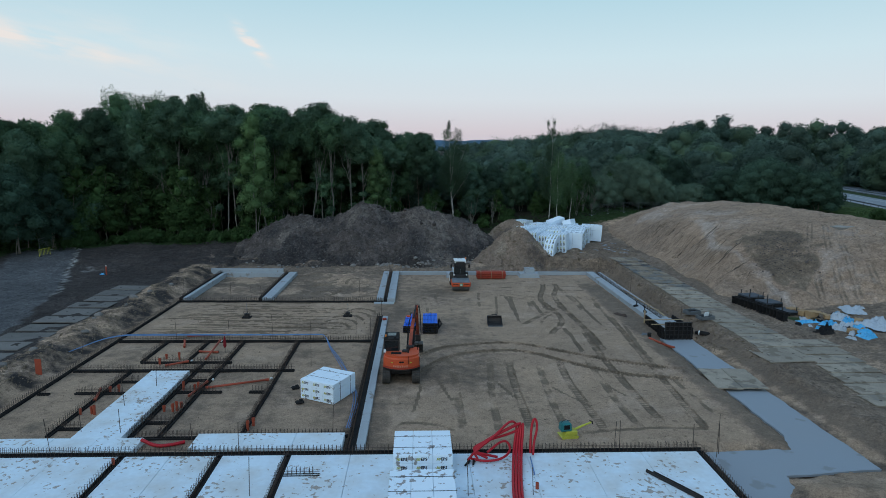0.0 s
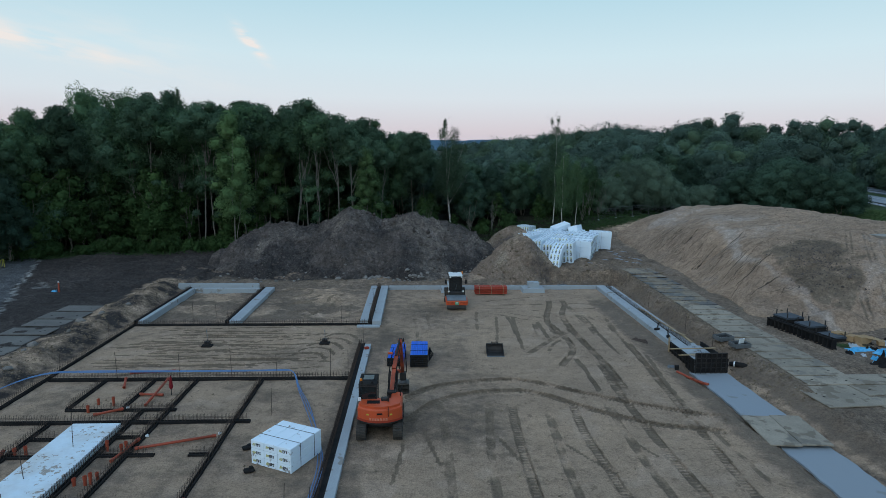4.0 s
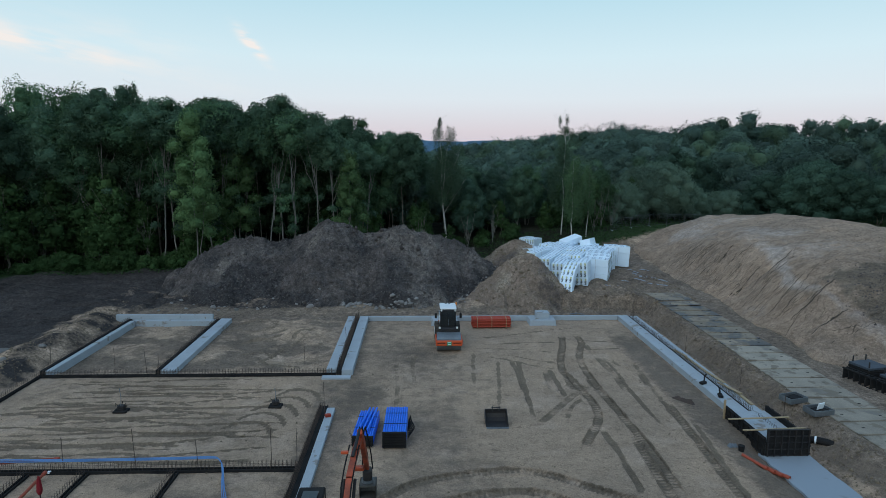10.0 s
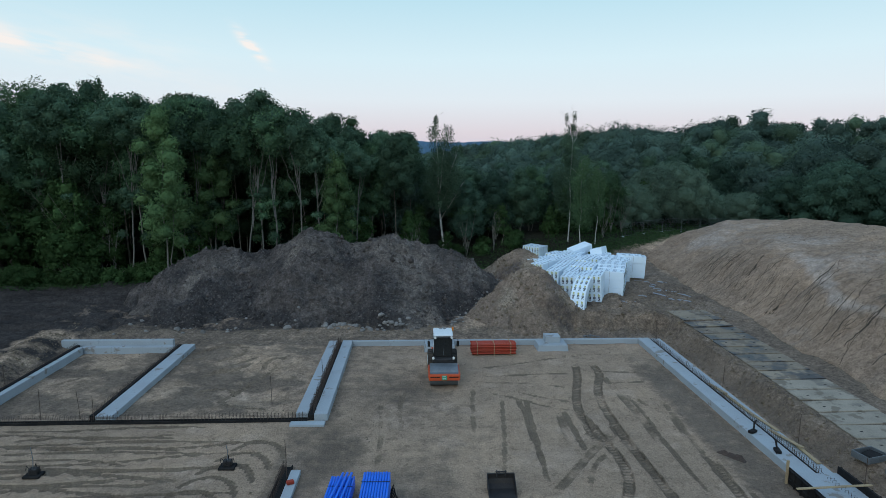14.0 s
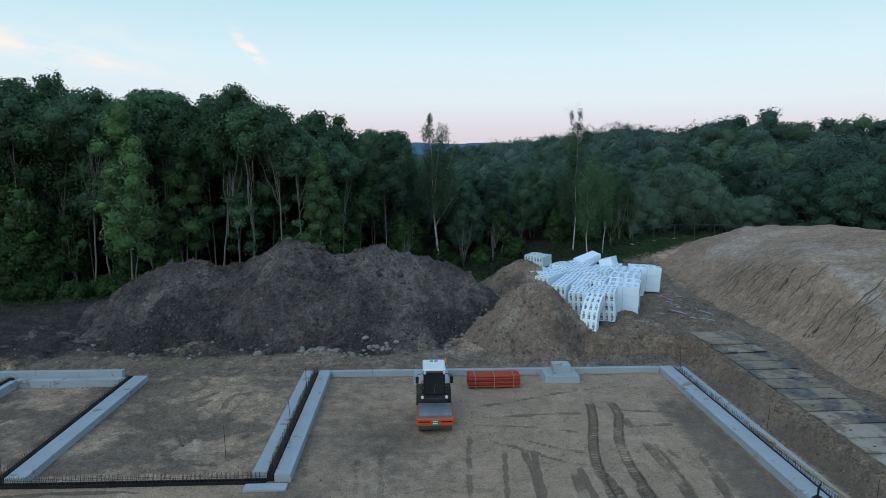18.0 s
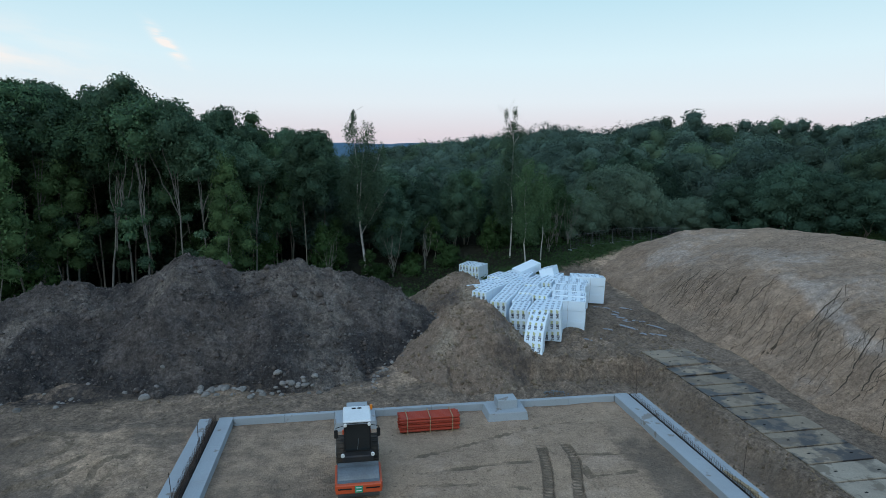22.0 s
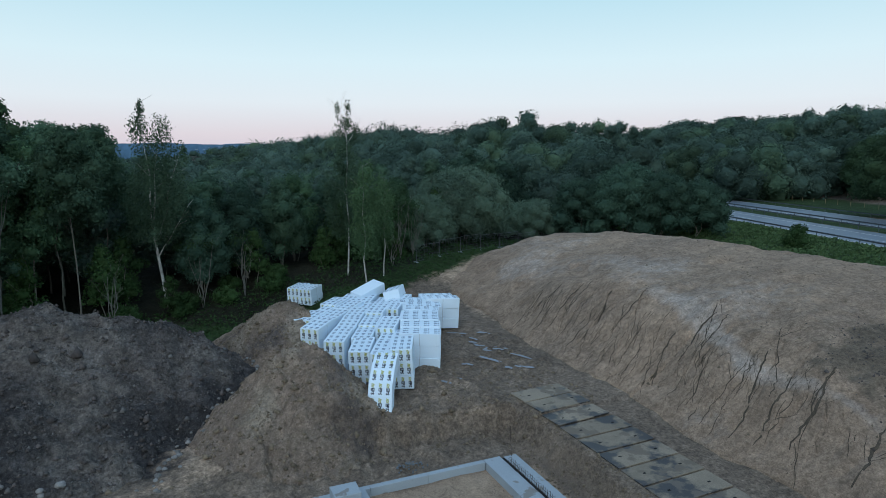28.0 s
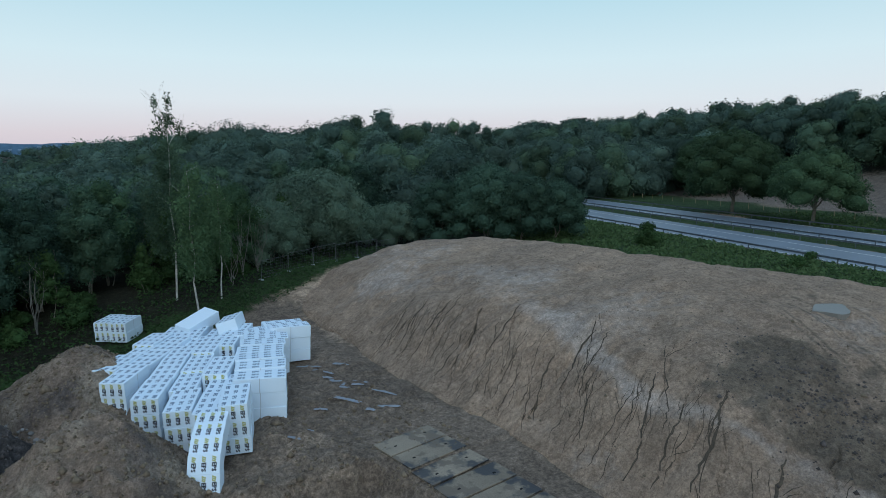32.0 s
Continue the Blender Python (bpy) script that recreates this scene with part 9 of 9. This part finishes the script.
def pit_sand(rng, n):
    x, y = rng.uniform(-26, 18, n), rng.uniform(33, 77, n)
    keep = lattice(x * 0.3, y * 0.3, 96) > -0.1
    x, y = x[keep], y[keep]
    return np.stack([x, y, ground_height(x, y) + 0.005], 1)


pebbles("sand_clods", 3600, on_sand, 0.06, "lumps of loose sandy soil", 4, CLOD)
pebbles("sand_crumbs", 3400, pit_sand, 0.028, "crumbs of soil on the levelled sand", 5, CLOD)
pebbles("heap_clods", 3600, on_heap, 0.085, "lumps of dark topsoil on the heap", 6, DARK_CLOD)
pebbles("heap_pebbles", 6500, on_heap, 0.042, "loose stones strewn over the dark heap", 1)
pebbles("bank_pebbles", 2200, on_bank, 0.045, "loose stones and clods on the banks", 2, CLOD)


def on_patch(rng, n):
    x, y = rng.normal(36.8, 1.7, n), rng.normal(68.3, 2.3, n)
    return np.stack([x, y, ground_height(x, y) + mound(x, y)], 1)


pebbles("patch_pebbles", 900, on_patch, 0.045, "stones and clods on the dark patch of the mound", 9, DARK_CLOD)
pebbles("mound_pebbles", 1500, on_mound, 0.036, "small stones lying on the mound", 3, CLOD)

PUDDLE = material("muddy_water", (0.20, 0.182, 0.158), 0.5, 0, 3, 0.05, 0.8, 0.15, (0.19, 0.17, 0.15), 0.0, space="World", spec=0.5)
water_z = floor_at(45.9, 71.7) + float(mound(np.array([45.9]), np.array([71.7]))[0]) + 0.05
pool = [(45.9 + (1.35 + 0.3 * math.sin(3 * a + 1)) * math.cos(a), 71.7 + (0.95 + 0.2 * math.sin(2 * a)) * math.sin(a)) for a in (2 * math.pi * k / 28 for k in range(28))]
solid("puddle", Shape().prism(pool, "z", water_z - 0.3, water_z), PUDDLE, "shallow pale muddy puddle on the mound", "puddle")

# ---- motorway ----
def along_road(t, off, z=0.0):
    x, y = ROAD_A[0] + ROAD_U[0] * t + ROAD_N[0] * off, ROAD_A[1] + ROAD_U[1] * t + ROAD_N[1] * off
    return (x, y, 4.04 + z)


def road_strip(shape, t0, t1, o0, o1, z, thick=0.1):
    v = [along_road(t0, o0, z), along_road(t1, o0, z), along_road(t1, o1, z), along_road(t0, o1, z)]
    v += [(a, b, c - thick) for a, b, c in v]
    return shape.add(v, [(0, 1, 2, 3), (7, 6, 5, 4), (0, 4, 5, 1), (1, 5, 6, 2), (2, 6, 7, 3), (3, 7, 4, 0)])


for name, o0, o1 in (("road_near", 0.0, 11.3), ("road_far", 17.0, 27.6)):
    road = thing(name, Matrix.Identity(4), "grey asphalt motorway carriageway with white lines", "road", kind="structure")
    part("surface", road_strip(Shape(), -120, 190, o0, o1, 0.0), ASPHALT, road)
    lines_ = Shape()
    for o in (o0 + 0.5, o1 - (2.9 if o0 < 5 else 0.6)):
        road_strip(lines_, -120, 190, o, o + 0.2, 0.006, 0.004)
    part("edge_line", lines_, ROAD_PAINT, road)
    for k in range(20):
        part("lane_line", road_strip(Shape(), -110 + 15 * k, -105 + 15 * k, (o0 + o1) / 2 - 1.2, (o0 + o1) / 2 - 1.05, 0.006, 0.004), ROAD_PAINT, road)
for off in (-0.8, 12.4, 15.9, 28.4):
    rail_ob = thing("guard_rail", Matrix.Identity(4), "galvanised steel guard rail along the motorway", "guard rail", "guard rails")
    beam_ = Shape()
    prof = [(0, 0.52), (0.06, 0.56), (0.02, 0.62), (0.06, 0.68), (0, 0.74)]
    for (a0, z0), (a1, z1) in zip(prof[:-1], prof[1:]):
        p, q = along_road(-120, off + a0, z0), along_road(190, off + a0, z0)
        r_, s_ = along_road(190, off + a1, z1), along_road(-120, off + a1, z1)
        beam_.add([p, q, r_, s_], [(0, 1, 2, 3)])
    part("rail", beam_, ZINC, rail_ob)
    post_mesh = Shape().box(0, 0, 0.33, 0.08, 0.12, 0.8, 0.01).mesh("post", ZINC)
    for k in range(48):
        p = along_road(-100 + 4.0 * k, off + 0.09)
        part("post", post_mesh, ZINC, rail_ob, at=Matrix.Translation(p))
marker = thing("marker_post", Matrix.Translation(along_road(8, 29.2, -0.05)), "white roadside marker post", "marker post")
part("post", Shape().box(0, 0, 0.55, 0.12, 0.12, 1.1, 0.02), WHITE, marker)
part("band", Shape().box(0, 0, 0.85, 0.13, 0.13, 0.16, 0.01), BLACK, marker)
field_fence = thing("field_fence", Matrix.Identity(4), "low wire fence beside the field", "fence")
for k in range(40):
    x, y = ROAD_A[0] + ROAD_U[0] * (-40 + 4 * k) + ROAD_N[0] * 44, ROAD_A[1] + ROAD_U[1] * (-40 + 4 * k) + ROAD_N[1] * 44
    part("post", Shape().rod((x, y, floor_at(x, y) - 0.1), (x, y, floor_at(x, y) + 1.1), 0.05, 5), TIMBER, field_fence)

# ---- west side: fence, barrier, marker ----
def mesh_fence(points, label):
    for (ax, ay), (bx, by) in zip(points[:-1], points[1:]):
        n = max(1, round(math.hypot(bx - ax, by - ay) / 3.4))
        for i in range(n):
            p = (ax + (bx - ax) * i / n, ay + (by - ay) * i / n)
            q = (ax + (bx - ax) * (i + 1) / n, ay + (by - ay) * (i + 1) / n)
            L, ang = math.hypot(q[0] - p[0], q[1] - p[1]), math.degrees(math.atan2(q[1] - p[1], q[0] - p[0]))
            ob = thing("site_fence", pose(p[0], p[1], floor_at(*p), 0, 0, ang), label, "fence", "site fence panels")
            fr = Shape()
            fr.tube([(0.05, 0, 0.05), (0.05, 0, 1.95), (L - 0.05, 0, 1.95), (L - 0.05, 0, 0.05)], 0.025, 6)
            fr.rod((0.05, 0, 0.2), (L - 0.05, 0, 0.2), 0.02, 5)
            part("frame", fr, ZINC, ob)
            wires = Shape()
            for k in range(1, 14):
                wires.rod((L * k / 14, 0, 0.2), (L * k / 14, 0, 1.95), 0.006, 3)
            for k in range(1, 6):
                wires.rod((0.05, 0, 0.2 + 0.29 * k), (L - 0.05, 0, 0.2 + 0.29 * k), 0.006, 3)
            tagged(part("mesh", wires, ZINC, ob), kind="stuff")
            part("foot", Shape().box(0, 0, 0.06, 0.22, 0.6, 0.12, 0.02), CONCRETE, ob)


mesh_fence([(-58.2, 107.0), (-56.8, 101.0), (-54.9, 94.6), (-54.8, 88.4)], "galvanised mesh site fence panel on feet")
mesh_fence([(29.5, 116.6), (40.0, 121.0), (50.0, 124.0)], "galvanised mesh site fence panel before the wood")
bar = thing("barrier", pose(-52.5, 85.7, floor_at(-52.5, 85.7), 0, 0, 78), "yellow plastic road barrier", "barrier")
part("frame", Shape().tube([(-0.9, 0, 0.1), (-0.9, 0, 1.0), (0.9, 0, 1.0), (0.9, 0, 0.1)], 0.04, 6), YELLOW, bar)
for k in range(7):
    part("bar", Shape().rod((-0.7 + 0.23 * k, 0, 0.2), (-0.7 + 0.23 * k, 0, 1.0), 0.02, 5), YELLOW, bar)
for x in (-0.75, 0.75):
    part("foot", Shape().box(x, 0, 0.04, 0.1, 0.5, 0.08, 0.02), BLACK, bar)
mp = thing("marker_stake", pose(-39.0, 74.4, floor_at(-39, 74.4)), "orange survey stake with a white top", "stake")
part("stake", Shape().box(0, 0, 0.55, 0.12, 0.12, 1.1, 0.02), ORANGE_PIPE, mp)
part("cap", Shape().box(0, 0, 1.14, 0.13, 0.13, 0.1, 0.02), WHITE, mp)
crumpled("blue_scrap", -39.4, 74.2, fz(-39.4, 74.2) - 0.01, 0.5, 0.4, 0.26, SHEET_BLUE, "blue bag beside the stake", "bag", 71, 0)
sign = thing("survey_mark", pose(-28.3, 43.4, floor_at(-28.3, 43.4)), "orange marker board on the bank", "marker")
part("board", Shape().box(0, 0, 0.55, 0.42, 0.04, 1.1, 0.01), ORANGE_PIPE, sign)
for k in range(9):
    x, y = st.uniform(-31.2, -29.2), 44 + 3.2 * k + st.uniform(-1, 1)
    ob = tagged(new("rubble", STONES[st.randrange(6)]), "pale lump of rubble on the bank", "rubble", "rubble")
    s = st.uniform(0.3, 0.8)
    ob.matrix_world = pose(x, y, floor_at(x, y) + 0.1 * s, st.uniform(-20, 20), st.uniform(-20, 20), st.uniform(0, 360)) @ Matrix.Diagonal((s, s, s, 1))
